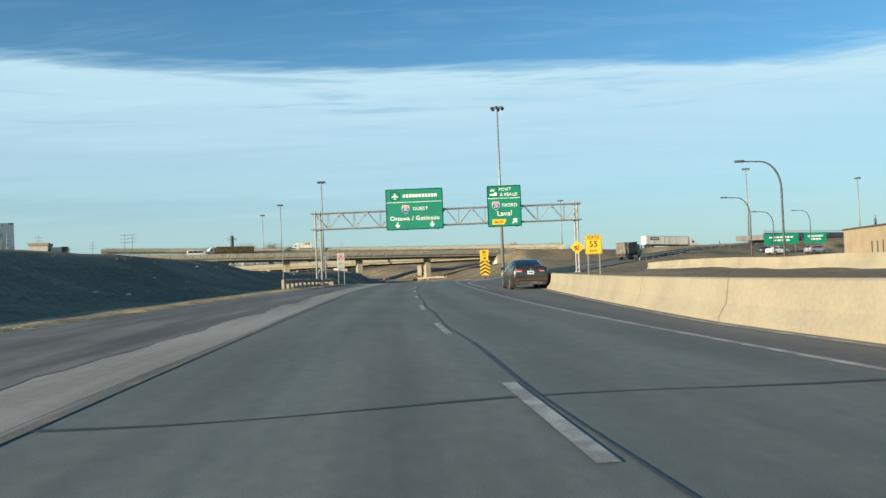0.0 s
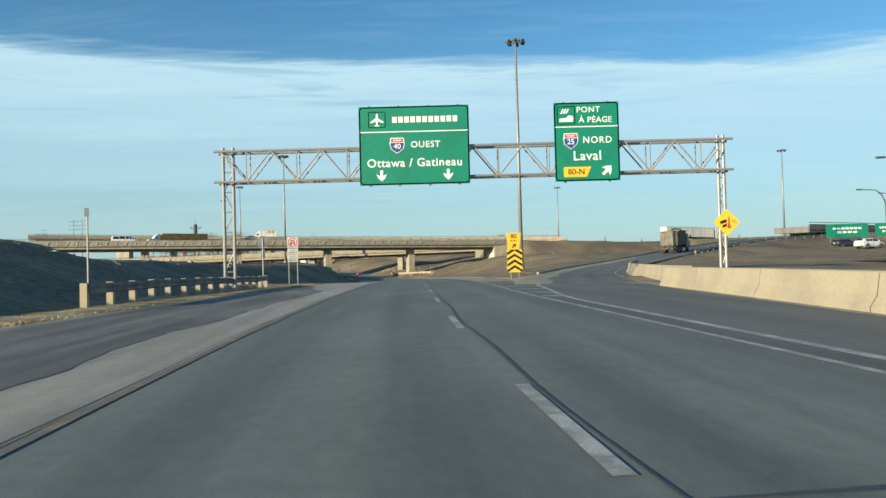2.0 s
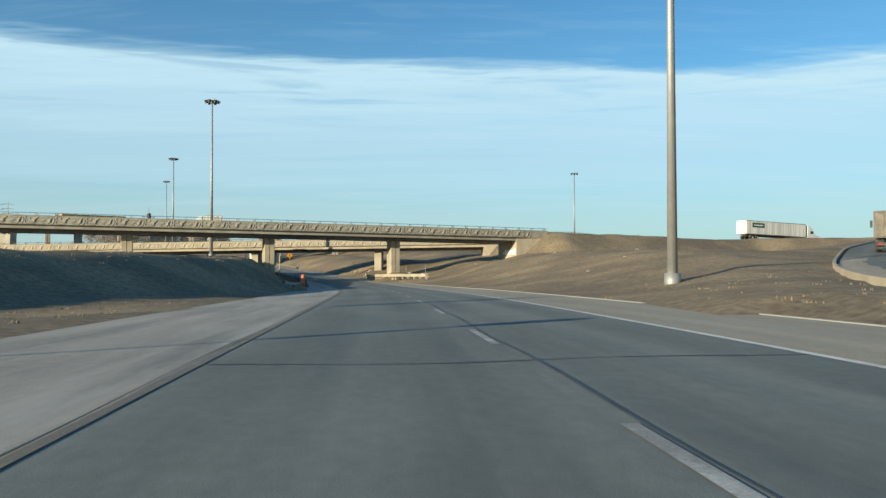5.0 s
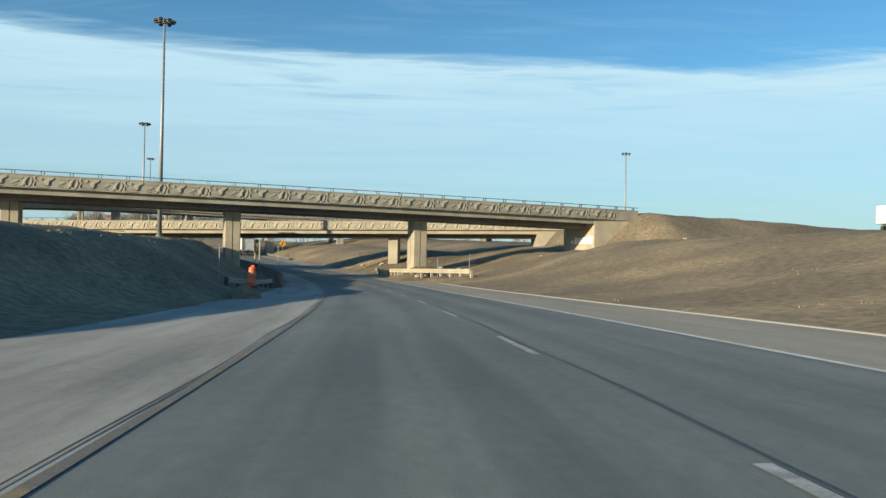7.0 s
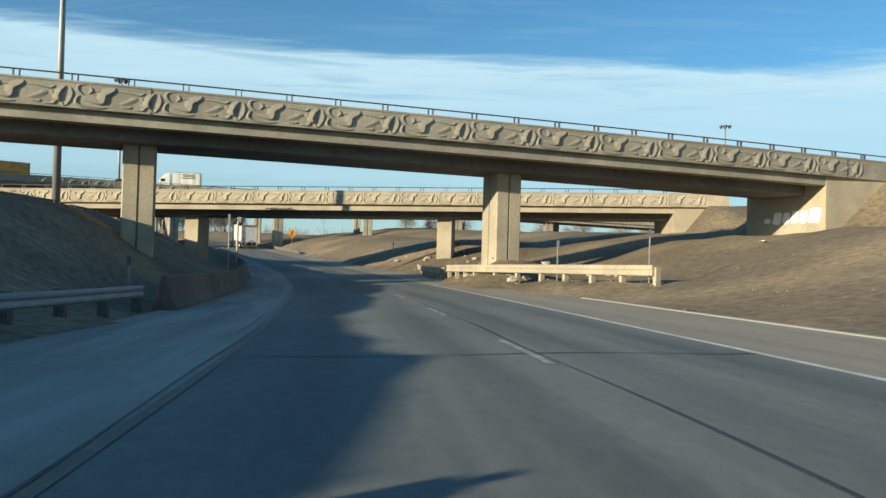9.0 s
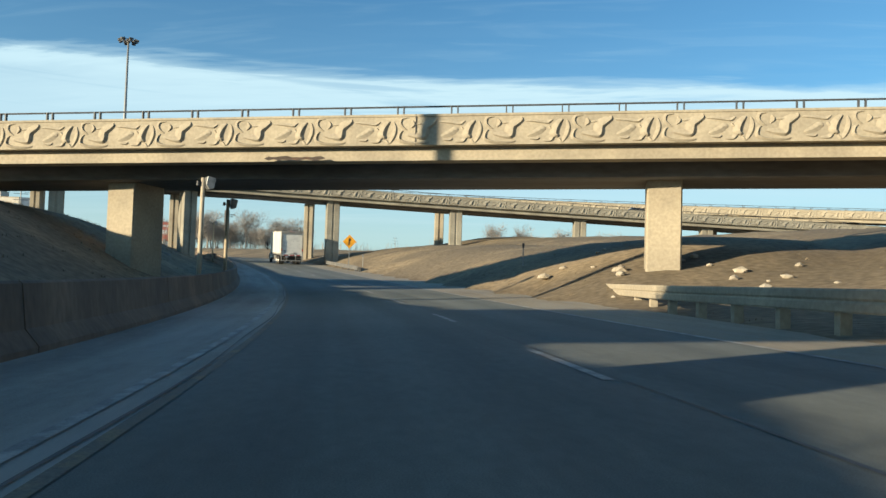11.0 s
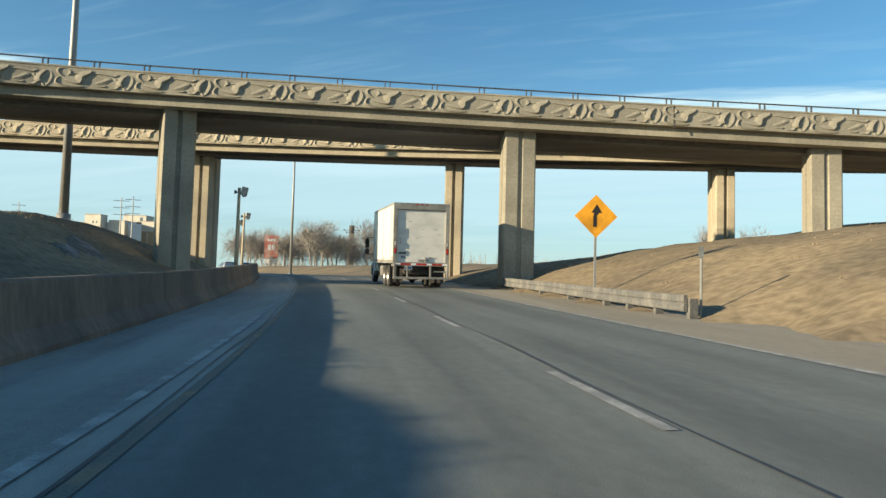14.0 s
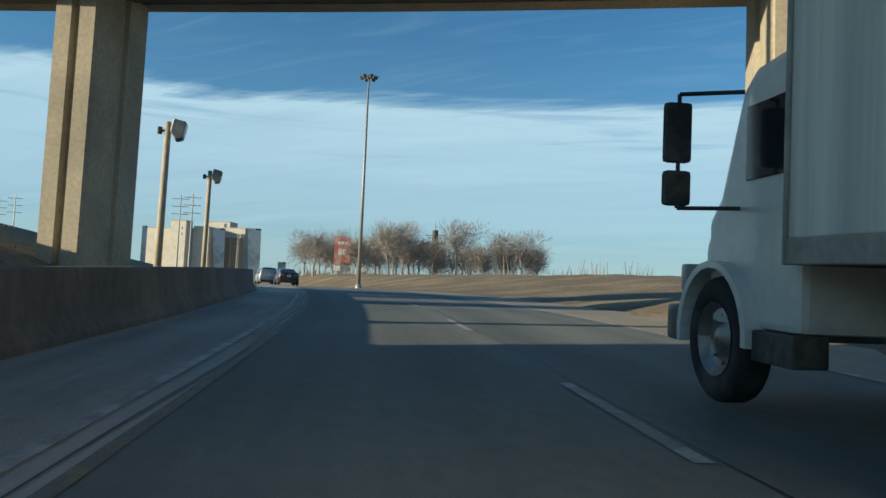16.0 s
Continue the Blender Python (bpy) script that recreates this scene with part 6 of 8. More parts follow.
            bmesh.ops.recalc_face_normals(bm, faces=bm.faces[:])
            part("side_window", bm, GLASS, c, smooth=True)
        # door seams, handle, mirror
        for y in (spans[0][0] * 0.9, spans[-1][0] - 0.02, spans[-1][1] * 0.95):
            zs, zb, zr, kb, kr = at(y)
            bm = bmesh.new()
            box(bm, x * (w * kb * 0.992) - 0.008, x * (w * kb * 0.992) + 0.008, y * a - 0.006, y * a + 0.006, zs * H + 0.12, zb * H - 0.06)
            part("door_seam", bm, CHASSIS, c)
        for y in (spans[0][0] * 0.8, spans[-1][0] + 0.05):
            zs, zb, zr, kb, kr = at(y)
            bm = bmesh.new()
            box(bm, x * w * kb - 0.015, x * w * kb + 0.015, y * a, y * a + 0.17, zb * H - 0.15, zb * H - 0.12)
            bevel(bm, 0.008, 1)
            part("door_handle", bm, paint, c)
        bm = bmesh.new()
        box(bm, x * (w + 0.07) - 0.09, x * (w + 0.07) + 0.09, 0.33 * a, 0.40 * a, 0.665 * H, 0.755 * H)
        bevel(bm, 0.03)
        part("door_mirror", bm, paint, c)
        for y in (-0.60, 0.61):
            r = 0.325 * H / 1.45
            bm = bmesh.new()
            n = 20
            rim = [(y * a + (r + 0.055) * math.cos(q), r + (r + 0.055) * math.sin(q)) for q in np.linspace(0, 2 * math.pi, n + 1)[:-1]]
            vo = [bm.verts.new((x * (w + 0.003), p[0], p[1])) for p in rim]
            vi = [bm.verts.new((x * (w * 0.72), p[0], p[1])) for p in rim]
            for i in range(n):
                bm.faces.new((vo[i], vo[(i + 1) % n], vi[(i + 1) % n], vi[i]))
            bm.faces.new(vo)
            bmesh.ops.recalc_face_normals(bm, faces=bm.faces[:])
            for v in bm.verts:
                v.co.z = max(v.co.z, 0.10)
            part("wheel_arch", bm, CHASSIS, c)
            wheel(c, x * (w - 0.078), y * a, r, 0.21, x, dish=0.15)
        # lamps that wrap round the corners
        bm = bmesh.new()
        zl = (0.60 if kind != "van" else 0.52) * H
        sweep(bm, [[Vector((x * px * w, py * a, zl + dz)) for px, py, dz in ((q, v, -0.075 + t), (q, v, 0.075), (q * 0.93, v + 0.03, 0.075), (q * 0.93, v + 0.03, -0.075 + t))] for q, v, t in ((0.42, -0.999, 0.05), (0.66, -0.995, 0.02), (0.86, -0.965, 0.0), (0.965, -0.90, 0.02), (0.99, -0.82, 0.07))])
        bmesh.ops.recalc_face_normals(bm, faces=bm.faces[:])
        part("tail_lamp", bm, RED_LENS, c)
        bm = bmesh.new()
        box(bm, x * w * 0.62 - 0.12, x * w * 0.62 + 0.12, -a - 0.012, -a * 0.96, zl - 0.03, zl + 0.015)
        part("reversing_lamp", bm, CLEAR_LENS, c)
        bm = bmesh.new()
        box(bm, x * w * 0.66 - 0.20, x * w * 0.66 + 0.20, a * 0.88, a * 0.965, 0.40 * H, 0.47 * H)
        bevel(bm, 0.03)
        part("headlamp", bm, CLEAR_LENS, c)
        bm = bmesh.new()
        box(bm, x * w * 0.70 - 0.10, x * w * 0.70 + 0.10, -a - 0.035, -a * 0.97, 0.30 * H, 0.325 * H)
        part("reflector", bm, RED_LENS, c)
    bm = bmesh.new()
    box(bm, -w * 0.90, w * 0.90, -a - 0.035, -a * 0.93, 0.27 * H, 0.42 * H)
    bevel(bm, 0.05)
    part("bumper", bm, paint, c)
    bm = bmesh.new()
    box(bm, -w * 0.84, w * 0.84, -a - 0.015, -a * 0.93, 0.15 * H, 0.275 * H)
    bevel(bm, 0.04)
    part("lower_bumper", bm, CHASSIS, c, "dark plastic lower bumper")
    bm = bmesh.new()
    box(bm, -w * 0.80, w * 0.80, -a * 0.905 - 0.01, -a * 0.905 + 0.01, 0.74 * H, 0.765 * H)
    bevel(bm, 0.008, 1)
    part("boot_lip", bm, paint, c)
    bm = bmesh.new()
    tube(bm, (0, -a - 0.012, 0.655 * H), (0, -a * 0.97, 0.655 * H), 0.055, n=12)
    part("badge", bm, RIM, c)
    bm = bmesh.new()
    box(bm, -0.155, 0.155, -a - 0.022, -a * 0.97, 0.50 * H, 0.61 * H)
    pl = part("number_plate", bm, SIGN_WHITE, c)
    bars("plate_bar", c, 0.0, 0.555 * H, 0.24, 0.07, 6, SIGN_BLUE, -a - 0.023)
    bm = bmesh.new()
    tube(bm, (w * 0.55, -a - 0.03, 0.20 * H), (w * 0.55, -a * 0.9, 0.20 * H), 0.04, n=10)
    part("exhaust_pipe", bm, RIM, c)
    return c


GREY_PAINT = material("dusty_grey_car_paint", (0.045, 0.044, 0.044), 0.28, 0.4, vary=0.04, grain=(0.7, 5.0), second=(0.058, 0.055, 0.052), coat=0.7)
DARK_PAINT = material("dark_car_paint", (0.03, 0.03, 0.035), 0.28, 0.2, vary=0.08, coat=0.6)
SILVER_PAINT = material("silver_car_paint", (0.42, 0.42, 0.42), 0.32, 0.4, vary=0.06, coat=0.5)
WHITE_CAR = material("white_car_paint", (0.72, 0.72, 0.70), 0.3, vary=0.05, coat=0.5)
RED_PAINT = material("maroon_car_paint", (0.10, 0.02, 0.02), 0.3, 0.2, vary=0.06, coat=0.5)

car(on_road(39.5, 6.6), GREY_PAINT, "dusty dark grey sedan in the exit lane beside the barrier", name="sedan")
car(on_road(368.0, -0.6), DARK_PAINT, "dark sedan driving away round the bend")
car(on_road(380.0, -1.2), SILVER_PAINT, "silver minivan driving away beyond the bridges", 4.9, 1.9, 1.75, "van", "minivan")
car(on_road(430.0, 2.4), RED_PAINT, "maroon hatchback driving away past the bridges", 4.2, 1.75, 1.5, "hatch")


def on_bridge(line, u, n, flip=False):
    p = line.at(u, n, -0.87)
    return pose(p.x, p.y, p.z, 0, 0, line.turn(u) + (90 if flip else -90))


def articulated_lorry(m, label, trailer_mat, logo=None, long=15.6, cab_mat=None, notice=False):
    """A tractor and trailer: the trailer's rear is at y = 0."""
    t = thing("articulated_lorry", m, label, "truck")
    slab("trailer", t, trailer_mat, -1.28, 1.28, 0.0, long, 1.15, 4.0, 0.04)
    for z in (1.13, 3.93):
        for x in (-1, 1):
            slab("trailer_rail", t, FRAME_GREY, x * 1.285 - 0.03, x * 1.285 + 0.03, 0.0, long, z, z + 0.12)
    if logo:
        for x in (-1, 1):
            slab("logo_panel", t, logo, x * 1.295 - 0.012, x * 1.295 + 0.012, 1.5, 4.6, 2.6, 3.6)
            slab("logo_bar", t, SIGN_WHITE, x * 1.31 - 0.008, x * 1.31 + 0.008, 1.9, 4.2, 3.0, 3.2)
    if notice:
        for z, count, y0, y1 in ((3.55, 9, 0.9, 3.2), (3.22, 8, 0.9, 3.0), (2.85, 5, 0.8, 3.3)):
            step = (y1 - y0) / count
            for k in range(count):
                for x in (-1, 1):
                    slab("notice_bar", t, SIGN_BLACK, x * 1.287 - 0.012, x * 1.287 + 0.012, y0 + step * k, y0 + step * (k + 0.8), z - 0.1, z + 0.1)
    for y in (1.4, 2.7):
        for x in (-1, 1):
            wheel(t, x * 1.05, y, 0.5, 0.5, x)
    slab("chassis_rail", t, CHASSIS, -0.5, 0.5, 0.4, long + 2.6, 0.7, 1.13)
    for y in (long - 2.2, long - 0.9, long + 2.6):
        for x in (-1, 1):
            wheel(t, x * 1.03, y, 0.5, 0.45, x)
    bm = bmesh.new()
    prism(bm, [(long + 0.5, 0.7), (long + 2.2, 0.7), (long + 3.9, 0.75), (long + 3.95, 1.5), (long + 2.5, 1.9), (long + 2.1, 2.8), (long + 1.3, 3.7), (long + 0.5, 3.8)], -1.2, 1.2, Matrix(((0, 0, 1, 0), (1, 0, 0, 0), (0, 1, 0, 0), (0, 0, 0, 1))))
    bmesh.ops.recalc_face_normals(bm, faces=bm.faces[:])
    bevel(bm, 0.08)
    part("cab", bm, cab_mat or CAB_WHITE, t)
    for x in (-1, 1):
        slab("cab_window", t, GLASS, x * 1.2 - 0.015, x * 1.2 + 0.015, long + 1.3, long + 2.1, 2.0, 2.6, 0.01)
    return t


GREEN_LOGO = material("dark_green_logo", (0.02, 0.09, 0.04), 0.5, vary=0.05)
ORANGE_BODY = material("orange_trailer_paint", (0.62, 0.30, 0.06), 0.5, vary=0.08, grain=(0.6, 6.0))
_p = B1.at(86.0, 4.0, 0)
articulated_lorry(pose(_p.x, _p.y, gz(_p.x, _p.y) + 0.05, 0, 0, B1.turn(71) - 90) @ pose(0, 0, 0, -1.5) @ Matrix.Diagonal((0.93, 1, 0.86, 1)), "white articulated lorry with a dark logo beyond the overpass", TRUCK_WHITE, GREEN_LOGO)
articulated_lorry(on_bridge(B3, -20.5, 3.2, True) @ Matrix.Diagonal((0.9, 1, 0.70, 1)), "orange lorry trailer passing behind the overpass parapet", ORANGE_BODY, None, 14.0)
articulated_lorry(on_bridge(B4, -5.0, 2.8, True) @ Matrix.Diagonal((0.9, 1, 0.85, 1)), "white delivery truck crossing the farther overpass", TRUCK_WHITE, None, 4.7, None, True)
car(on_bridge(B1, -40.0, 2.4), WHITE_CAR, "white van passing on the overpass", 5.0, 1.9, 1.95, "van", "van")
car(on_bridge(B3, -8.0, 2.6, True), DARK_PAINT, "dark car passing behind the parapet of the overpass")
car(on_bridge(B3, 54.0, 2.6, True), DARK_PAINT, "dark car far along the overpass")
car(on_bridge(B4, -13.5, 2.6, True), DARK_PAINT, "dark car following the delivery truck on the overpass")


def dump_truck(m):
    t = thing("tipper_truck", m, "dark dusty tipper truck climbing the exit ramp", "truck")
    grime = material("dusty_brown_tipper_steel", (0.13, 0.115, 0.095), 0.75, 0.1, vary=0.2, grain=(1.2, 9.0), second=(0.20, 0.175, 0.14), patch=0.6)
    bm = bmesh.new()
    prism(bm, [(0.0, 1.15), (5.2, 1.15), (5.2, 3.15), (0.12, 3.15)], -1.25, 1.25, Matrix(((0, 0, 1, 0), (1, 0, 0, 0), (0, 1, 0, 0), (0, 0, 0, 1))))
    bmesh.ops.recalc_face_normals(bm, faces=bm.faces[:])
    bevel(bm, 0.03)
    part("tipper_body", bm, grime, t)
    for k in range(6):
        for x in (-1, 1):
            slab("body_rib", t, grime, x * 1.28 - 0.05, x * 1.28 + 0.05, 0.4 + k * 0.9, 0.52 + k * 0.9, 1.15, 3.1, 0.01)
    slab("top_rail", t, grime, -1.33, 1.33, 0.05, 5.25, 3.12, 3.24, 0.02)
    slab("tail_gate", t, grime, -1.15, 1.15, -0.06, 0.02, 1.25, 3.0, 0.02)
    for x in (-0.7, 0.0, 0.7):
        slab("gate_rib", t, grime, x - 0.06, x + 0.06, -0.12, -0.05, 1.25, 3.0, 0.01)
    slab("bumper", t, CHASSIS, -1.2, 1.2, -0.05, 0.1, 0.55, 0.8, 0.02)
    for x in (-1, 1):
        slab("tail_lamp", t, RED_LENS, x * 0.95 - 0.12, x * 0.95 + 0.12, -0.08, -0.04, 0.62, 0.74, 0.01)
        slab("mud_flap", t, RUBBER, x * 0.95 - 0.3, x * 0.95 + 0.3, 0.35, 0.37, 0.25, 1.0)
        for y in (1.1, 2.4, 6.6):
            wheel(t, x * 1.02, y, 0.5, 0.45 if y < 5 else 0.28, x)
    slab("chassis_rail", t, CHASSIS, -0.5, 0.5, 0.2, 7.2, 0.65, 1.12)
    bm = bmesh.new()
    prism(bm, [(5.4, 0.7), (7.3, 0.7), (8.2, 0.75), (8.25, 1.5), (7.2, 1.75), (6.9, 2.7), (5.4, 2.8)], -1.2, 1.2, Matrix(((0, 0, 1, 0), (1, 0, 0, 0), (0, 1, 0, 0), (0, 0, 0, 1))))
    bmesh.ops.recalc_face_normals(bm, faces=bm.faces[:])
    bevel(bm, 0.07)
    part("cab", bm, DARK_PAINT, t)
    for x in (-1, 1):
        slab("mirror", t, CHASSIS, x * 1.5 - 0.1, x * 1.5 + 0.1, 6.9, 7.0, 1.9, 2.5, 0.03)
    return t


_i = int(np.argmin(np.abs(QP[:, 1] - 150.0)))
_p = QP[_i]
dump_truck(pose(_p[0], _p[1], _p[2] + 0.03, 0, 0, math.degrees(math.atan2(-_qt[_i, 0], _qt[_i, 1]))) @ pose(0, 0, 0, 3, 0, 0))
for _x, _y, _m, _l in ((58.0, 150.0, WHITE_CAR, "white hatchback on the side road beyond the ramp"), (66.0, 152.0, SILVER_PAINT, "silver car on the side road beyond the ramp"), (62.5, 166.0, DARK_PAINT, "dark car on the side road beyond the ramp")):
    car(pose(_x, _y, gz(_x, _y) + 0.02, 0, 0, -70), _m, _l, 4.3, 1.78, 1.5, "hatch")


# ------------------------------------------------------------------ kerbs
def kerb(place, s0, s1, d, label, h=0.16, mat=None):
    bm = bmesh.new()
    f = d if callable(d) else (lambda s: d)
    sweep(bm, [[place(s, float(f(s)) + o, z) for o, z in ((-0.10, -0.15), (-0.10, h - 0.02), (-0.08, h), (0.08, h), (0.10, h - 0.02), (0.10, -0.15))] for s in np.linspace(s0, s1, int((s1 - s0) / 1.5) + 2)])
    tagged(part("kerb", bm, mat or BARRIER), label, "kerb", kind="structure")


kerb(R, 97, 192, lambda s: EDGE_RIGHT(s) + 0.1, "low pale kerb at the edge of the shoulder", 0.018, SHOULDER)
kerb(Q, 46, 150, -3.6, "low pale kerb along the inside of the ramp")


# ------------------------------------------------------------------ bare trees
def bare_tree_meshes(seed, height, spread=1.0):
    rnd = random.Random(seed)
    trunk, crown = bmesh.new(), bmesh.new()

    def limb(bm, a, d, length, r, depth):
        steps = 3 if depth < 2 else 2
        p, v = a.copy(), d.normalized()
        for k in range(steps):
            v = (v + Vector((rnd.uniform(-1, 1), rnd.uniform(-1, 1), rnd.uniform(-0.3, 0.8))) * 0.16).normalized()
            q = p + v * (length / steps)
            r1 = r * (1 - 0.28 / steps * (k + 1))
            tube(bm, p, q, r, r1, 5 if depth < 2 else 3, caps=False)
            if depth < 4 and (k > 0 or depth > 0):
                for _ in range(2 if depth < 3 else 3):
                    side = Vector((rnd.uniform(-1, 1) * spread, rnd.uniform(-1, 1) * spread, rnd.uniform(0.0, 0.9)))
                    limb(crown, q, (v * 0.55 + side.normalized() * 0.8), length * rnd.uniform(0.45, 0.68), r1 * 0.55, depth + 1)
            p, r = q, r1
        if depth == 0:
            for _ in range(4):
                limb(crown, p, v + Vector((rnd.uniform(-1, 1), rnd.uniform(-1, 1), 0.5)) * 0.7 * spread, length * 0.62, r * 0.65, 1)

    limb(trunk, Vector((0, 0, -0.4)), Vector((0, 0, 1)), height * 0.40, height * 0.022, 0)
    # fine twigs that fill a rounded, uneven crown
    c = Vector((0, 0, height * 0.55))
    lobes = [(Vector((rnd.uniform(-0.22, 0.22) * spread, rnd.uniform(-0.22, 0.22) * spread, rnd.uniform(-0.22, 0.15))) * height, rnd.uniform(0.16, 0.26) * height) for _ in range(9)]
    for k in range(2100):
        o, rad = lobes[k % 9]
        d = Vector((rnd.gauss(0, 1), rnd.gauss(0, 1), rnd.gauss(0.25, 0.9))).normalized()
        p = c + o + d * rad * rnd.uniform(0.25, 0.95)
        v = (d + Vector((rnd.uniform(-1, 1), rnd.uniform(-1, 1), rnd.uniform(-0.2, 0.9))) * 0.6).normalized() * rnd.uniform(0.05, 0.12) * height
        w = v.cross(Vector((rnd.uniform(-1, 1), rnd.uniform(-1, 1), rnd.uniform(-1, 1)))).normalized() * rnd.uniform(0.025, 0.05)
        crown.faces.new([crown.verts.new(q) for q in (p - w, p + w, p + v)])
    out = []
    for nm, bm in (("trunk", trunk), ("crown", crown)):
        me = bpy.data.meshes.new(nm)
        bm.to_mesh(me)
        bm.free()
        me.materials.append(BARK)
        out.append(me)
    return out


TREES = [bare_tree_meshes(11, 14.5), bare_tree_meshes(12, 16.5, 0.8), bare_tree_meshes(13, 13.0, 1.3), bare_tree_meshes(14, 15.5, 1.0)]


def bare_tree(x, y, kind, scale, turn, label):
    root = thing("bare_tree", pose(x, y, gz(x, y), 0, 0, turn) @ Matrix.Scale(scale, 4), label, "tree", "bare trees in the distance")
    for nm, me in zip(("trunk", "crown"), TREES[kind]):
        piece(nm, me, root, Matrix.Identity(4))


def bearing_place(eye, yaw, dist):
    """The place dist metres from eye in the direction yaw degrees left of +y."""
    return eye[0] - dist * math.sin(radians(yaw)), eye[1] + dist * math.cos(radians(yaw))


_rnd = random.Random(5)
for _k in range(40):
    _yaw = 32.2 - 17.0 * _k / 39 + _rnd.uniform(-0.3, 0.3)
    _dist = _rnd.uniform(165, 225)
    _x, _y = bearing_place((-52.1, 289.4), _yaw, _dist)
    bare_tree(_x, _y, _rnd.randrange(4), _rnd.uniform(0.72, 1.05) * (0.75 if 18.5 < _yaw < 21 else 1.0), _rnd.uniform(0, 360), "bare brown deciduous tree in a roadside wood")
for _k in range(14):
    _yaw = 1.0 - 26.0 * _k / 13 + _rnd.uniform(-0.8, 0.8)
    _x, _y = bearing_place((-27.0, 229.5), _yaw, _rnd.uniform(150, 240))
    bare_tree(_x, _y, _rnd.randrange(4), _rnd.uniform(0.5, 0.75), _rnd.uniform(0, 360), "bare winter tree beyond the bridges")


def brush(name, spots, label):
    """A far low wood as one mass of upright twigs."""
    bm = bmesh.new()
    for x, y, h in spots:
        z = gz(x, y)
        for _ in range(7):
            a = Vector((x + _rnd.uniform(-2, 2), y + _rnd.uniform(-2, 2), z - 0.3))
            tube(bm, a, a + Vector((_rnd.uniform(-1, 1), _rnd.uniform(-1, 1), h * _rnd.uniform(0.6, 1.1))), 0.10, 0.02, 3, caps=False)
    tagged(part(name, bm, BARK), label, "undergrowth", kind="stuff")


_spots = []
for _k in range(300):
    _yaw = _rnd.uniform(14.0, 32.5)
    _spots.append((*bearing_place((-52.1, 289.4), _yaw, _rnd.uniform(175, 270)), _rnd.uniform(1.5, 3.8)))
for _k in range(160):
    _spots.append((*bearing_place((-13.0, 165.0), _rnd.uniform(-16, 18), _rnd.uniform(250, 330)), _rnd.uniform(2.5, 5)))
brush("undergrowth", _spots, "tangle of bare brown undergrowth along the wood")

CONIFER = material("dark_conifer", (0.035, 0.05, 0.035), 0.9, vary=0.3, grain=(1.0, 6.0), spec=0.1)


def conifer_meshes(seed):
    rnd = random.Random(seed)
    bm = bmesh.new()
    for k in range(26):
        z = 0.8 + 5.6 * k / 26
        for _ in range(5):
            a = rnd.uniform(0, 2 * math.pi)
            r = (1.9 - 1.75 * k / 26) * rnd.uniform(0.6, 1.1)
            tip = Vector((r * math.cos(a), r * math.sin(a), z - 0.35 * r))
            side = Vector((-math.sin(a), math.cos(a), 0)) * 0.28
            v = [bm.verts.new(p) for p in (Vector((0, 0, z)), tip + side - Vector((tip.x, tip.y, 0)) * 0.35, tip, tip - side - Vector((tip.x, tip.y, 0)) * 0.35)]
            bm.faces.new(v)
    me = bpy.data.meshes.new("crown")
    bm.to_mesh(me)
    bm.free()
    me.materials.append(CONIFER)
    bm = bmesh.new()
    tube(bm, (0, 0, -0.3), (0, 0, 6.3), 0.16, 0.03, 6)
    tr = bpy.data.meshes.new("trunk")
    bm.to_mesh(tr)
    bm.free()
    tr.materials.append(BARK)
    return tr, me


CON = [conifer_meshes(3), conifer_meshes(4)]
for _k, (_yaw, _dist) in enumerate(((-7.0, 330), (-9.5, 300), (-17.5, 300), (-18.4, 310), (-20.0, 290), (-24.6, 280), (-25.4, 285), (-26.0, 300), (-27.0, 260), (-22.3, 330), (-12.0, 340), (-29.0, 240))):
    _x, _y = bearing_place((0, 0), _yaw, _dist)
    _r = thing("conifer", pose(_x, _y, gz(_x, _y), 0, 0, 40 * _k) @ Matrix.Scale(0.75 + 0.12 * (_k % 3), 4), "small dark conifer on the far horizon", "tree", "far conifers")
    for _n, _m in zip(("trunk", "crown"), CON[_k % 2]):
        piece(_n, _m, _r, Matrix.Identity(4))


# ------------------------------------------------------------------ buildings
STONE = material("pale_office_stone", (0.56, 0.52, 0.44), 0.85, vary=0.1, grain=(0.1, 1.2), second=(0.48, 0.44, 0.37))
BLUE_GLASS = material("blue_grey_office_glass", (0.10, 0.14, 0.18), 0.12, vary=0.1, grain=(0.2, 2.0), spec=0.7)
BRICK = material("tan_brick_wall", (0.40, 0.31, 0.20), 0.9, vary=0.15, grain=(0.4, 6.0), bump=0.1, second=(0.34, 0.26, 0.17))
DARK_ROOF = material("dark_roof_edge", (0.08, 0.075, 0.07), 0.8, vary=0.1)


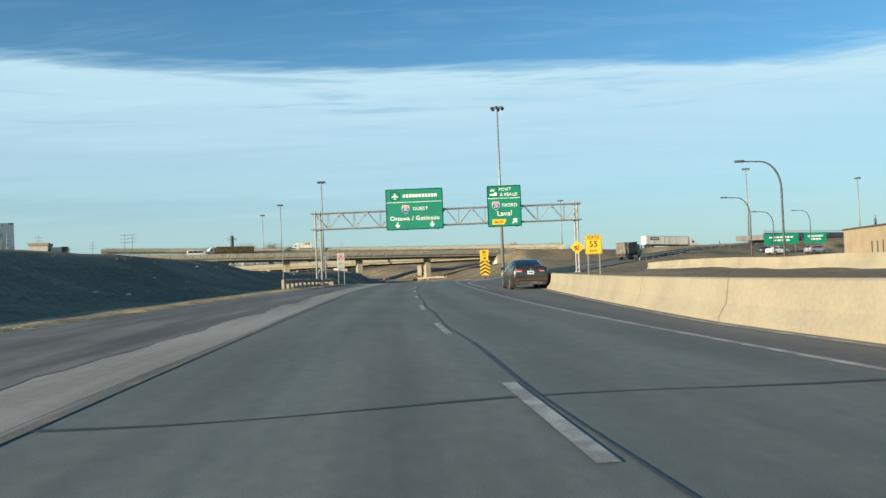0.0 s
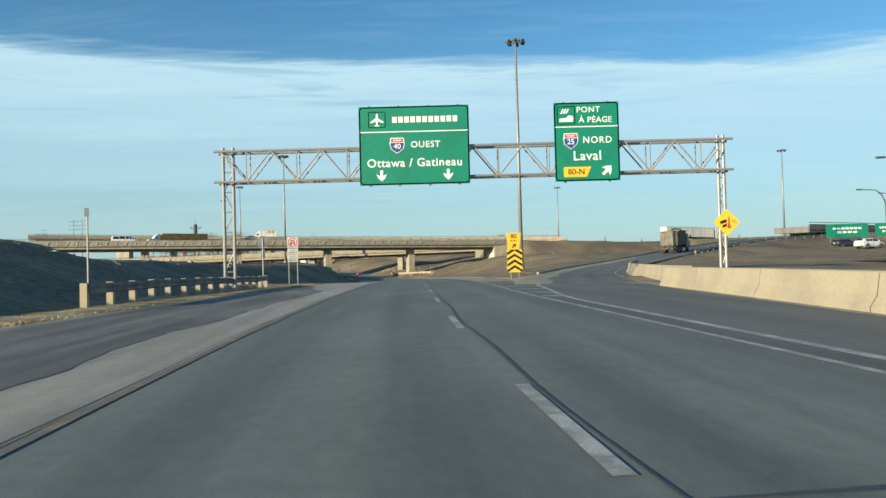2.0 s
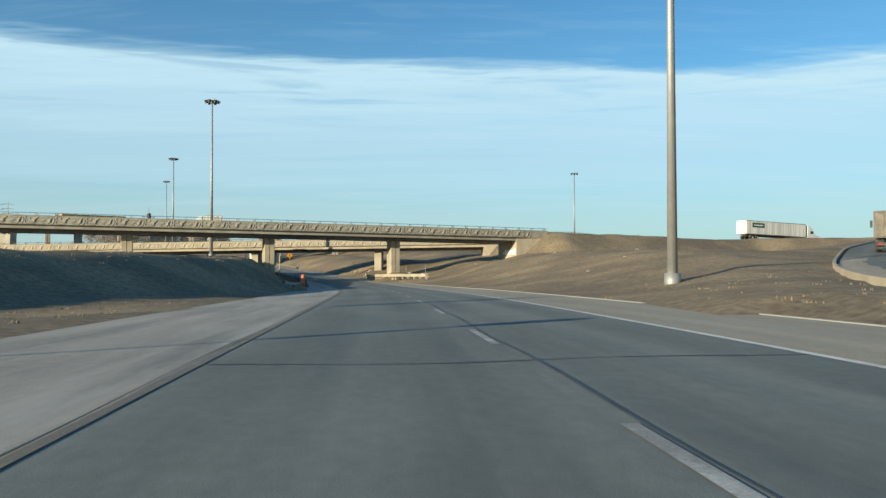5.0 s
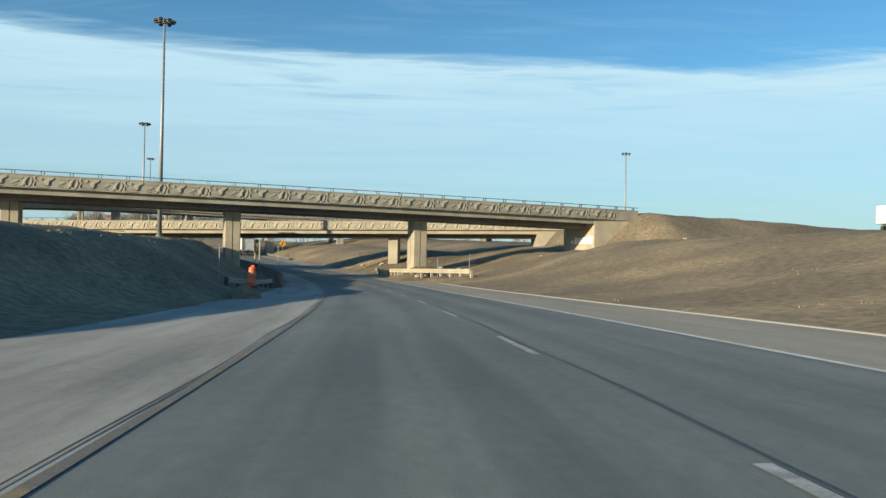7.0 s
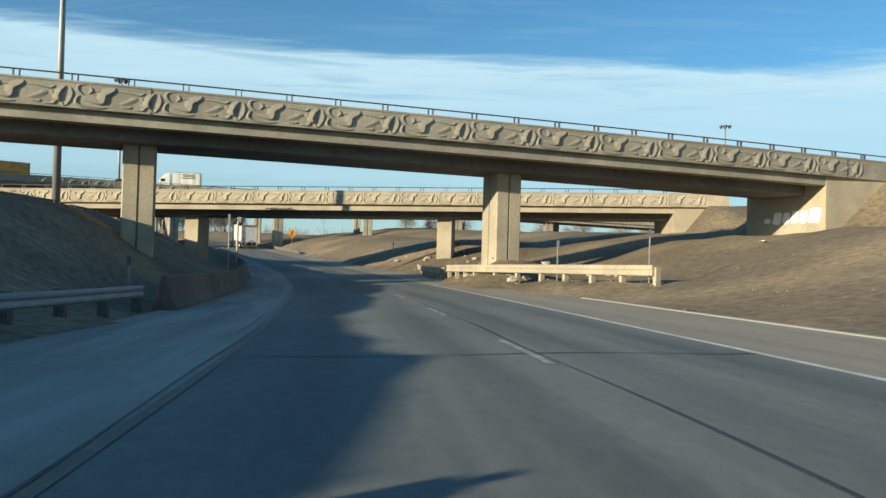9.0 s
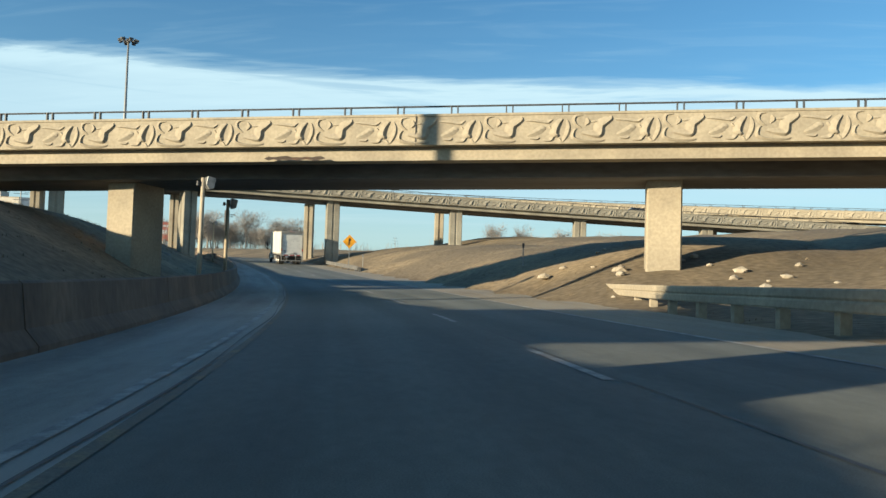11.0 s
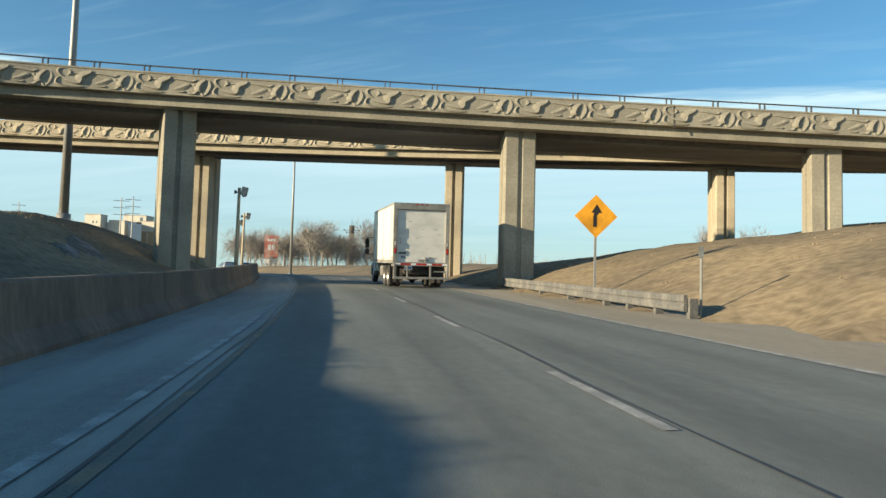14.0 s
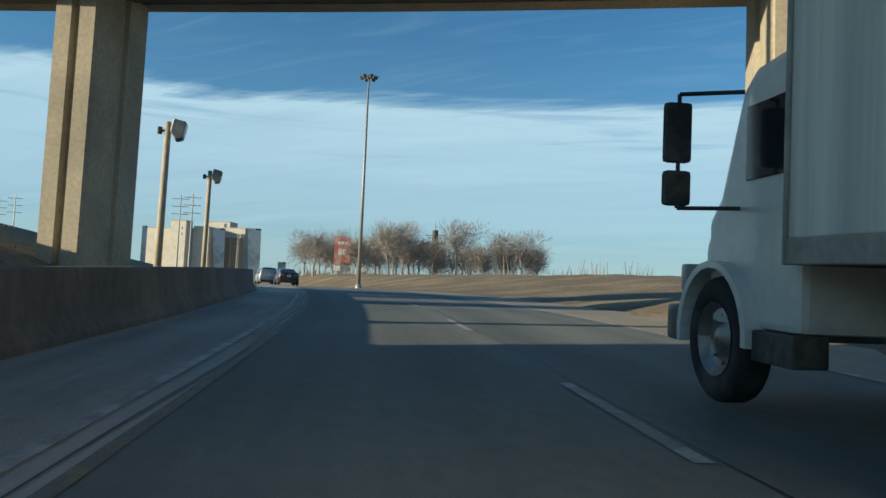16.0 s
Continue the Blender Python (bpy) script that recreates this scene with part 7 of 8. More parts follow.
def civic_block(x, y, w, d, h, turn, label, holes=(), lower=0.0):
    """A plain pale block: holes are windows as (x, z, w, h), lower is the height of a darker ground storey with piers."""
    g = gz(x, y) - 1
    b = thing("office_building", pose(x, y, g, 0, 0, turn), label, "building")
    h -= g
    bm = bmesh.new()
    box(bm, -w / 2, w / 2, -d / 2, d / 2, 0, h)
    part("wall", bm, STONE, b)
    bm = bmesh.new()
    box(bm, -w / 2 - 0.3, w / 2 + 0.3, -d / 2 - 0.3, d / 2 + 0.3, h, h + 0.9)
    part("roof", bm, BRICK, b)
    for wx, wz, ww, wh in holes:
        bm = bmesh.new()
        box(bm, wx, wx + ww, -d / 2 - 0.1, -d / 2 + 0.2, h - wz - wh, h - wz)
        part("window", bm, BLUE_GLASS, b)
    if lower:
        bm = bmesh.new()
        box(bm, -w / 2 + 0.4, w / 2 - 0.4, -d / 2 - 0.5, -d / 2 + 0.2, 0, lower - g)
        part("lower_wall", bm, BRICK, b, "brown lower storeys")
        for px in (-w * 0.12, w * 0.26):
            bm = bmesh.new()
            box(bm, px, px + 1.5, -d / 2 - 1.1, -d / 2 - 0.4, 0, lower - g - 2)
            part("column", bm, STONE, b)
    return b


def slant_tower(x, y, w, d, h, turn, lean, label):
    """A glazed slab with side edges that lean."""
    g = gz(x, y) - 1
    b = thing("office_building", pose(x, y, g, 0, 0, turn), label, "building")
    h -= g
    bm = bmesh.new()
    prism(bm, [(-w / 2 + lean, 0), (w / 2 + 0.2 * lean, 0), (w / 2, h), (-w / 2, h)], -d / 2, d / 2, pose(0, 0, 0, 90))
    bmesh.ops.recalc_face_normals(bm, faces=bm.faces[:])
    part("glass_wall", bm, PALE_GLASS, b)
    for k in range(9):
        bm = bmesh.new()
        z, q = h * (0.08 + 0.1 * k), 1 - (0.08 + 0.1 * k)
        box(bm, -w / 2 + lean * q + 0.5, w / 2 - 0.5, -d / 2 - 0.12, -d / 2 + 0.1, z, z + 0.35)
        part("floor_band", bm, STONE, b)
    bm = bmesh.new()
    box(bm, w * 0.1, w / 2 - 0.3, -d / 2 - 0.15, d / 2, h - 2.2, h + 0.15)
    part("plant_room", bm, DARK_ROOF, b)
    return b


PALE_GLASS = material("pale_mirror_cladding", (0.42, 0.46, 0.50), 0.3, 0.2, vary=0.08, grain=(0.1, 1.0), spec=0.6)
_e15, _e16 = (-44.2, 273.0), (-52.1, 289.4)
for _yaw, _dist, _w, _d, _top, _l, _holes, _low in (
        (41.2, 615, 40, 9, 51.0, "long plain pale stone office building in the distance", (), 0),
        (40.6, 602, 12, 9, 56.0, "pale stone stair block with four small windows", ((0.0, 9, 2.0, 3.6), (5.6, 9, 2.0, 3.6), (0.0, 18, 2.0, 3.6), (5.6, 18, 2.0, 3.6)), 0),
        (39.1, 600, 12, 9, 52.5, "pale stone office wing with a brown roof edge", (), 0),
        (37.9, 625, 18, 12, 59.0, "taller pale stone block stepping over the office wing", ((8.6, 2.5, 5.0, 5.6),), 0),
        (36.95, 600, 18, 9, 53.0, "pale stone office with brown lower storeys and columns", (), 46.0)):
    civic_block(*bearing_place(_e15, _yaw, 2.1 * _dist), 2.1 * _w, 2.1 * _d, 2.1 * _top, 10, _l, _holes, 2.1 * _low)
for _yaw, _dist, _w, _top, _lean, _l in (
        (42.95, 606, 3.4, 51.0, 0.0, "slim blue-grey glazed shaft at the end of the offices"),
        (38.15, 590, 9.0, 51.5, 4.5, "blue-grey glazed slab with a slanting edge"),
        (35.75, 590, 9.6, 53.0, 3.2, "blue-grey glazed office slab with a slanting edge"),
        (33.73, 600, 5.8, 30.4, 0.0, "low grey glazed block at the motorway's end")):
    slant_tower(*bearing_place(_e15, _yaw, 2.1 * _dist), 2.1 * _w, 12, 2.1 * _top, _yaw, 2.1 * _lean, _l)

civic_block(-145.8, 262.2, 5.7, 9, 15.4, 20, "low pale flat-roofed building behind the embankment")
slant_tower(-140.4, 265.1, 5.4, 7, 14.8, 24, 0.0, "low grey shed beside the flat-roofed building")


def slim_tower(x, y, top):
    g = gz(x, y)
    b = thing("tower", pose(x, y, g, 0, 0, 22), "slim dark tower with aerials rising over the bare trees", "tower")
    h = top - g
    bm = bmesh.new()
    tube(bm, (0, 0, -1), (0, 0, h), 1.5, 1.25, 12)
    part("shaft", bm, DARK_ROOF, b)
    bm = bmesh.new()
    tube(bm, (0, 0, h), (0, 0, h + 3.6), 0.14, 0.05, 6)
    part("mast", bm, DARK_STEEL, b)
    for z, r in ((h - 2.2, 3.6), (h - 3.2, 2.6)):
        bm = bmesh.new()
        tube(bm, (-r, 0, z), (r, 0, z), 0.14, n=6)
        for x0 in (-r, r):
            tube(bm, (x0, 0, z - 0.5), (x0, 0, z + 0.5), 0.2, n=6)
        part("aerial_arm", bm, DARK_STEEL, b)


slim_tower(*bearing_place((-33.3, 247.1), 23.03, 380), 36.0)
def brick_hall(x, y, w, d, h, turn):
    g = gz(x, y) - 0.3
    b = thing("brick_building", pose(x, y, g, 0, 0, turn), "flat-roofed tan brick building with narrow windows by the side road", "building")
    bm = bmesh.new()
    box(bm, -w / 2, w / 2, -d / 2, d / 2, 0, h)
    part("wall", bm, BRICK, b)
    bm = bmesh.new()
    box(bm, -w / 2 - 0.12, w / 2 + 0.12, -d / 2 - 0.12, d / 2 + 0.12, h, h + 0.22)
    part("roof", bm, DARK_ROOF, b)
    for k in range(4):
        bm = bmesh.new()
        y0 = -d / 2 + 2.2 + 1.7 * k
        box(bm, -w / 2 - 0.03, -w / 2 + 0.2, y0, y0 + 0.35, h * 0.28, h * 0.62)
        part("window", bm, DARK_ROOF, b)


brick_hall(55.2, 101.0, 9, 17, 4.6, -6)


def billboard(x, y, turn):
    g = gz(x, y)
    b = thing("billboard", pose(x, y, g, 0, 0, turn), "red and white billboard beside the wood", "billboard")
    bm = bmesh.new()
    box(bm, -0.4, 0.4, -0.4, 0.4, -0.5, 3.0)
    part("post", bm, STEEL, b)
    plate("panel", rounded(3.6, 6.2, 0.1), -0.15, 0.15, material("faded_red_poster", (0.52, 0.16, 0.12), 0.6, vary=0.1, grain=(0.6, 4.0), second=(0.62, 0.40, 0.33)), b, pose(0, 0, 5.6))
    bars("poster_bar", b, 0.0, 7.4, 2.4, 0.7, 3, SIGN_WHITE, -0.16)
    bars("poster_bar", b, 0.0, 5.4, 2.0, 1.4, 2, SIGN_WHITE, -0.16)
    plate("lower_panel", rounded(3.6, 1.2, 0.1), -0.12, 0.12, SIGN_WHITE, b, pose(0, 0, 1.7))


billboard(*bearing_place(_e16, 29.6, 178), 29)


def power_pole(x, y, h, label):
    g = gz(x, y)
    b = thing("power_pole", pose(x, y, g, 0, 0, 30), label, "utility pole", "power poles")
    bm = bmesh.new()
    tube(bm, (0, 0, -0.3), (0, 0, h), 0.35, 0.15, 8)
    part("pole", bm, STEEL, b)
    for z in (0.80, 0.88, 0.96):
        bm = bmesh.new()
        tube(bm, (-2.4, 0, h * z), (2.4, 0, h * z), 0.09, n=6)
        part("cross_arm", bm, DARK_STEEL, b)


for _yaw, _dist in ((41.0, 240), (40.2, 236), (52.0, 300), (37.0, 420)):
    power_pole(*bearing_place(_e16, _yaw, _dist), 28, "tall steel power pole with three cross arms")
for _yaw, _dist in ((9.3, 900), (31.0, 560), (29.2, 570)):
    power_pole(*bearing_place((0, 0), _yaw, _dist), 30, "tall steel power pole far beyond the overpass")


# ------------------------------------------------------------------ the side road beyond the barrier
def strip_ground(name, pts, half, h, mat, label, category):
    bm = bmesh.new()
    rows = []
    pts = [Vector(p) for p in pts]
    for i, p in enumerate(pts):
        t = (pts[min(i + 1, len(pts) - 1)] - pts[max(i - 1, 0)]).normalized()
        n = Vector((t.y, -t.x))
        rows.append([bm.verts.new((p.x + n.x * o, p.y + n.y * o, gz(p.x, p.y) + h)) for o in (-half, half)])
    for a, b in zip(rows, rows[1:]):
        bm.faces.new((a[0], a[1], b[1], b[0]))
    tagged(part(name, bm, mat), label, category, kind="structure")


DUSTY_ROAD = material("dusty_side_road", (0.27, 0.235, 0.18), 0.95, vary=0.2, grain=(0.4, 6.0), second=(0.20, 0.175, 0.135), patch=0.7)
strip_ground("side_road", [(34 + 0.30 * k, 60 + 4.0 * k) for k in range(15)], 4.5, 0.10, DUSTY_ROAD, "dusty brown side road beyond the grassy strip", "road")


def field_wall(x0, y0, x1, y1, n):
    for k in range(n):
        a, b = k / n, (k + 1) / n
        p, q = Vector((x0 + (x1 - x0) * a, y0 + (y1 - y0) * a)), Vector((x0 + (x1 - x0) * b, y0 + (y1 - y0) * b))
        t = (q - p).normalized()
        nn = Vector((t.y, -t.x))
        bm = bmesh.new()
        sweep(bm, [[Vector((c.x + nn.x * o, c.y + nn.y * o, gz(c.x, c.y) + z)) for o, z in ((-0.3, -0.3), (-0.3, 0.08), (-0.12, 0.35), (-0.09, 0.72), (0.09, 0.72), (0.12, 0.35), (0.3, 0.08), (0.3, -0.3))] for c in (p + t * 0.02, q - t * 0.02)])
        tagged(part("concrete_barrier", bm, BARRIER), "tan cast-concrete barrier segment between the verge and the side road", "barrier", "side road barrier segments")


def far_overpass(x0, y0, x1, y1, top, low):
    """A long bridge over the side road, shade put into its dark concrete, with a pale rail."""
    b = thing("overpass_bridge", pose(x0, y0, 0), "far overpass with shade in its dark colour and a pale steel rail", "bridge")
    v = Vector((x1 - x0, y1 - y0, 0))
    t = v.normalized()
    n = Vector((-t.y, t.x, 0))
    # deck and parapet carry their shaded side as a dark colour
    for nm, o0, o1, z0, z1, mt in (("deck", 0.0, 9.0, top - 1.9, top - 0.5, CONCRETE_SHADED), ("parapet", -0.15, 0.2, top - 1.3, top, CONCRETE_SHADED), ("guard_rail", 0.0, 0.1, top + 0.35, top + 0.5, STEEL)):
        bm = bmesh.new()
        sweep(bm, [[q + n * o + Vector((0, 0, z)) for o, z in ((o0, z0), (o1, z0), (o1, z1), (o0, z1))] for q in (Vector((0, 0, 0)), v)])
        part(nm, bm, mt, b)
    for k in range(9):
        q = v * ((k + 0.5) / 9)
        g = gz(x0 + q.x, y0 + q.y)
        bm = bmesh.new()
        sweep(bm, [[q + t * o + n * m + Vector((0, 0, z)) for o, m in ((-0.7, 1.5), (0.7, 1.5), (0.7, 7.5), (-0.7, 7.5))] for z in (g - 0.4, top - 1.88)])
        part("pier", bm, CONCRETE_SHADED, b)
        if k < 8:
            bm = bmesh.new()
            tube(bm, q + n * 0.05 + Vector((0, 0, top - 0.02)), q + n * 0.05 + Vector((0, 0, top + 0.36)), 0.05, n=5)
            part("rail_post", bm, STEEL, b)


far_overpass(80.0, 216.0, 152.0, 264.0, 8.9, 2.0)
field_wall(21.0, 14.0, 19.4, 42.0, 5)
field_wall(19.4, 42.0, 17.6, 59.0, 3)
field_wall(17.6, 59.0, 15.8, 70.0, 2)


# ------------------------------------------------------------------ verge details
def tufts(name, spots, tall, mat, label, seed):
    """Blades of dry grass in clumps, as one mass."""
    rnd = np.random.RandomState(seed)
    verts, faces = [], []
    for x, y, z in spots:
        for _ in range(7):
            a, h = rnd.uniform(0, 2 * math.pi), tall * rnd.uniform(0.5, 1.2)
            bx, by = x + rnd.uniform(-0.18, 0.18), y + rnd.uniform(-0.18, 0.18)
            w = 0.014 + 0.01 * rnd.rand()
            dx, dy = math.cos(a), math.sin(a)
            lean = rnd.uniform(0.05, 0.35) * h
            i = len(verts)
            verts += [(bx - dy * w, by + dx * w, z - 0.03), (bx + dy * w, by - dx * w, z - 0.03), (bx + dx * lean, by + dy * lean, z + h)]
            faces.append((i, i + 1, i + 2))
    me = bpy.data.meshes.new(name)
    me.from_pydata(verts, [], faces)
    me.materials.append(mat)
    tagged(new(name, me), label, "grass", kind="stuff")


def spots_along(seed, n, s0, s1, d0, d1):
    rnd = np.random.RandomState(seed)
    s = rnd.uniform(s0, s1, n)
    out = []
    for v in s:
        e = d0(v) + (d1(v) - d0(v)) * rnd.rand()
        p = R(v, e)
        out.append((p.x, p.y))
    a = np.array(out)
    z = ground(a[:, 0], a[:, 1])
    return [(x, y, zz) for (x, y), zz in zip(out, z)]


tufts("straw_verge", spots_along(21, 5000, -12, 92, lambda s: EDGE_LEFT(s) - 0.45, lambda s: EDGE_LEFT(s) - 1.9), 0.045, STRAW, "fringe of pale dry straw along the paved edge", 1)
tufts("grass_tufts", spots_along(23, 500, 98, 204, lambda s: EDGE_RIGHT(s) + 0.5, lambda s: EDGE_RIGHT(s) + 15), 0.045, GRASS, "short dormant grass tufts on the slope", 3)
tufts("grass_tufts", spots_along(24, 450, 212, 300, lambda s: EDGE_RIGHT(s) + 0.6, lambda s: EDGE_RIGHT(s) + 16), 0.045, GRASS, "short dormant grass tufts under the bridges", 4)
tufts("grass_tufts", spots_along(25, 3000, -10, 330, lambda s: EDGE_LEFT(s) - 1.5, lambda s: EDGE_LEFT(s) - 12), 0.06, GRASS, "short dormant grass on the shaded bank", 5)

RUBBLE = material("broken_pale_stone", (0.42, 0.37, 0.29), 0.9, vary=0.2, grain=(2.0, 12.0), second=(0.30, 0.26, 0.20))


def rubble(spots, label, seed):
    rnd = random.Random(seed)
    for x, y, r in spots:
        bm = bmesh.new()
        bmesh.ops.create_icosphere(bm, subdivisions=1, radius=r)
        for v in bm.verts:
            v.co = Vector((v.co.x * rnd.uniform(0.8, 1.5), v.co.y * rnd.uniform(0.7, 1.2), v.co.z * rnd.uniform(0.4, 0.8)))
        o = part("stone", bm, RUBBLE)
        o.matrix_world = pose(x, y, gz(x, y) + r * 0.25, 0, 0, rnd.uniform(0, 360))
        tagged(o, label, "stone", "loose stones")


_st = []
for _k in range(34):
    _p = R(_rnd.uniform(200, 214), _rnd.uniform(8.8, 16))
    _st.append((_p.x, _p.y, _rnd.uniform(0.08, 0.28)))
for _k in range(26):
    _p = R(_rnd.uniform(226, 240), _rnd.uniform(11, 20))
    _st.append((_p.x, _p.y, _rnd.uniform(0.08, 0.3)))
for _k in range(30):
    _p = R(_rnd.uniform(112, 136), _rnd.uniform(-30, -18))
    _st.append((_p.x, _p.y, _rnd.uniform(0.12, 0.4)))
rubble(_st, "pale broken stone lying on the bank", 9)

PAPER = material("wind_blown_paper", (0.70, 0.70, 0.68), 0.8, vary=0.1)
for _k in range(15):
    _s = _rnd.uniform(140, 200) if _k < 6 else _rnd.uniform(20, 90)
    _d = _rnd.uniform(15, 32) if _k < 6 else -_rnd.uniform(12, 18)
    _p = R(_s, _d)
    _bm = bmesh.new()
    box(_bm, -0.15, 0.15, -0.1, 0.1, 0.0, 0.03)
    bmesh.ops.subdivide_edges(_bm, edges=_bm.edges[:], cuts=1, use_grid_fill=True)
    for _v in _bm.verts:
        _v.co += Vector((_rnd.uniform(-0.05, 0.05), _rnd.uniform(-0.05, 0.05), _rnd.uniform(0, 0.07)))
    _o = part("litter", _bm, PAPER)
    _o.matrix_world = pose(_p.x, _p.y, gz(_p.x, _p.y) + 0.02, 0, 0, _rnd.uniform(0, 360))
    tagged(_o, "crumpled white litter caught in the dry grass", "litter", "scraps of litter")


def earth_mound(x, y, z0, high, long, wide, turn, seed):
    """A low lumpy heap of earth."""
    rnd = random.Random(seed)
    bm = bmesh.new()
    rows = []
    for i in range(7):
        k = i / 6
        rows.append([bm.verts.new((long * k * math.cos(a) * (1 + rnd.uniform(-0.06, 0.06)), wide * k * math.sin(a) * (1 + rnd.uniform(-0.06, 0.06)), high * (0.5 + 0.5 * math.cos(math.pi * k**1.6)) + (rnd.uniform(-0.02, 0.02) if 0 < i < 6 else 0))) for a in np.linspace(0, 2 * math.pi, 19)[:-1]])
    for p, q in zip(rows[1:], rows[2:]):
        for j in range(18):
            bm.faces.new((p[j], q[j], q[(j + 1) % 18], p[(j + 1) % 18]))
    bm.faces.new(rows[1])
    for v in rows[0]:
        bm.verts.remove(v)
    bmesh.ops.recalc_face_normals(bm, faces=bm.faces[:])
    o = part("earth_mound", bm, GRASS, smooth=True)
    o.matrix_world = pose(x, y, z0, 0, 0, turn)
    tagged(o, "low mound of dormant grass at the foot of the bank", "mound", kind="structure")


earth_mound(-18.55, 165.7, -1.2, 0.84, 1.9, 1.0, 101, 9)


def traffic_cone(x, y):
    c = thing("traffic_drum", pose(x, y, -0.46, 4, 6, 0) @ Matrix.Diagonal((0.92, 0.92, 0.86, 1)), "orange traffic drum with worn pale bands on the shoulder", "traffic cone")
    org = material("orange_drum_plastic", (0.66, 0.12, 0.04), 0.5, vary=0.08)
    band = material("worn_reflective_band", (0.55, 0.22, 0.12), 0.5, vary=0.15)
    bm = bmesh.new()
    tube(bm, (0, 0, 0), (0, 0, 0.08), 0.34, 0.34, 12)
    part("base", bm, RUBBER, c)
    z = 0.08
    for k in range(5):
        bm = bmesh.new()
        tube(bm, (0, 0, z), (0, 0, z + 0.2), 0.27 - 0.02 * k, 0.255 - 0.02 * k, 14)
        part("band", bm, band if k % 2 else org, c)
        z += 0.2
    bm = bmesh.new()
    box(bm, -0.08, 0.08, -0.02, 0.02, z - 0.01, z + 0.12)
    part("grip", bm, org, c)


traffic_cone(-18.3, 165.55)


# painted letters on the abutment, which cannot be read, as plain leaning bars
def graffiti(line, u):
    inv = bridge1.matrix_world.inverted()
    p = line.at(u, 0.0, 0)
    for n0, wide, tall, low in ((0.75, 0.95, 0.92, 0.0), (1.82, 0.62, 0.80, 0.02), (2.55, 0.62, 0.78, 0.04), (3.28, 0.62, 0.74, 0.02), (4.02, 0.72, 0.80, 0.0), (4.95, 0.60, 0.36, 0.10)):
        bm = bmesh.new()
        lean = 0.22 * tall
        prism(bm, [(n0 + lean * 0.4, low), (n0 + wide + lean * 0.4, low + 0.05), (n0 + wide - lean, low + tall), (n0 - lean * 0.6, low + tall - 0.06)], -0.008, 0.008, Matrix(((0, 0, 1, 0), (1, 0, 0, 0), (0, 1, 0, 0), (0, 0, 0, 1))))
        bmesh.ops.bevel(bm, geom=[e for e in bm.edges if abs((e.verts[0].co - e.verts[1].co).x) > 0.01], offset=0.07, segments=2, affect="EDGES")
        o = part("graffiti_bar", bm, SIGN_WHITE, bridge1, "unreadable white spray-painted writing")
        o.matrix_local = inv @ (Matrix.Translation((p.x, p.y, 3.2)) @ pose(0, 0, 0, 0, 0, line.turn(0)) @ pose(-0.012, 0, 0))


graffiti(B1, 36.7)


# ------------------------------------------------------------------ plinths at the feet of the piers, and the straw at the paved edge
def plinth(line, u, n, w, d, top, label):
    p = line.at(u, n, 0)
    g = gz(p.x, p.y)
    bm = bmesh.new()
    box(bm, -w / 2, w / 2, -d / 2, d / 2, -0.6, top - g)
    bevel(bm, 0.05)
    o = part("pier_plinth", bm, BARRIER)
    o.matrix_world = pose(p.x, p.y, g, 0, 0, line.turn(u))
    tagged(o, label, "plinth", "pier plinths")


plinth(B3, 16.0, 1.7, 2.6, 2.9, 1.75, "long concrete plinth at the foot of a tall pier")
plinth(B4, 5.3, 3.5, 2.4, 4.4, 2.45, "concrete plinth at the foot of the farther pier")


def verge_straw():
    rnd = np.random.RandomState(8)
    bm = bmesh.new()
    rows = []
    for s in np.arange(-30, 96, 0.8):
        e = float(EDGE_LEFT(s))
        w = 1.9 + 0.35 * math.sin(s * 0.5) + 0.3 * rnd.rand()
        row = []
        for k in range(4):
            p = R(s, e - 0.12 - w * k / 3)
            row.append((p.x, p.y))
        a = np.array(row)
        z = ground(a[:, 0], a[:, 1])
        z[0] = R(s, e).z - 0.04
        z[1] = max(z[1], R(s, e).z + 0.02)
        rows.append([bm.verts.new((x, y, zz + 0.02 + 0.03 * rnd.rand() * (k > 0))) for k, ((x, y), zz) in enumerate(zip(row, z))])
    for a, b in zip(rows, rows[1:]):
        for k in range(3):
            bm.faces.new((a[k], b[k], b[k + 1], a[k + 1]))
    tagged(part("straw_mat", bm, STRAW), "flattened mat of pale straw along the paved edge", "grass", kind="stuff")


verge_straw()


# ------------------------------------------------------------------ old snow on the shaded banks
SNOW = material("old_crusted_snow", (0.34, 0.34, 0.34), 0.85, vary=0.3, grain=(1.2, 9.0), bump=0.3, second=(0.14, 0.125, 0.105), patch=0.9, spec=0.3)


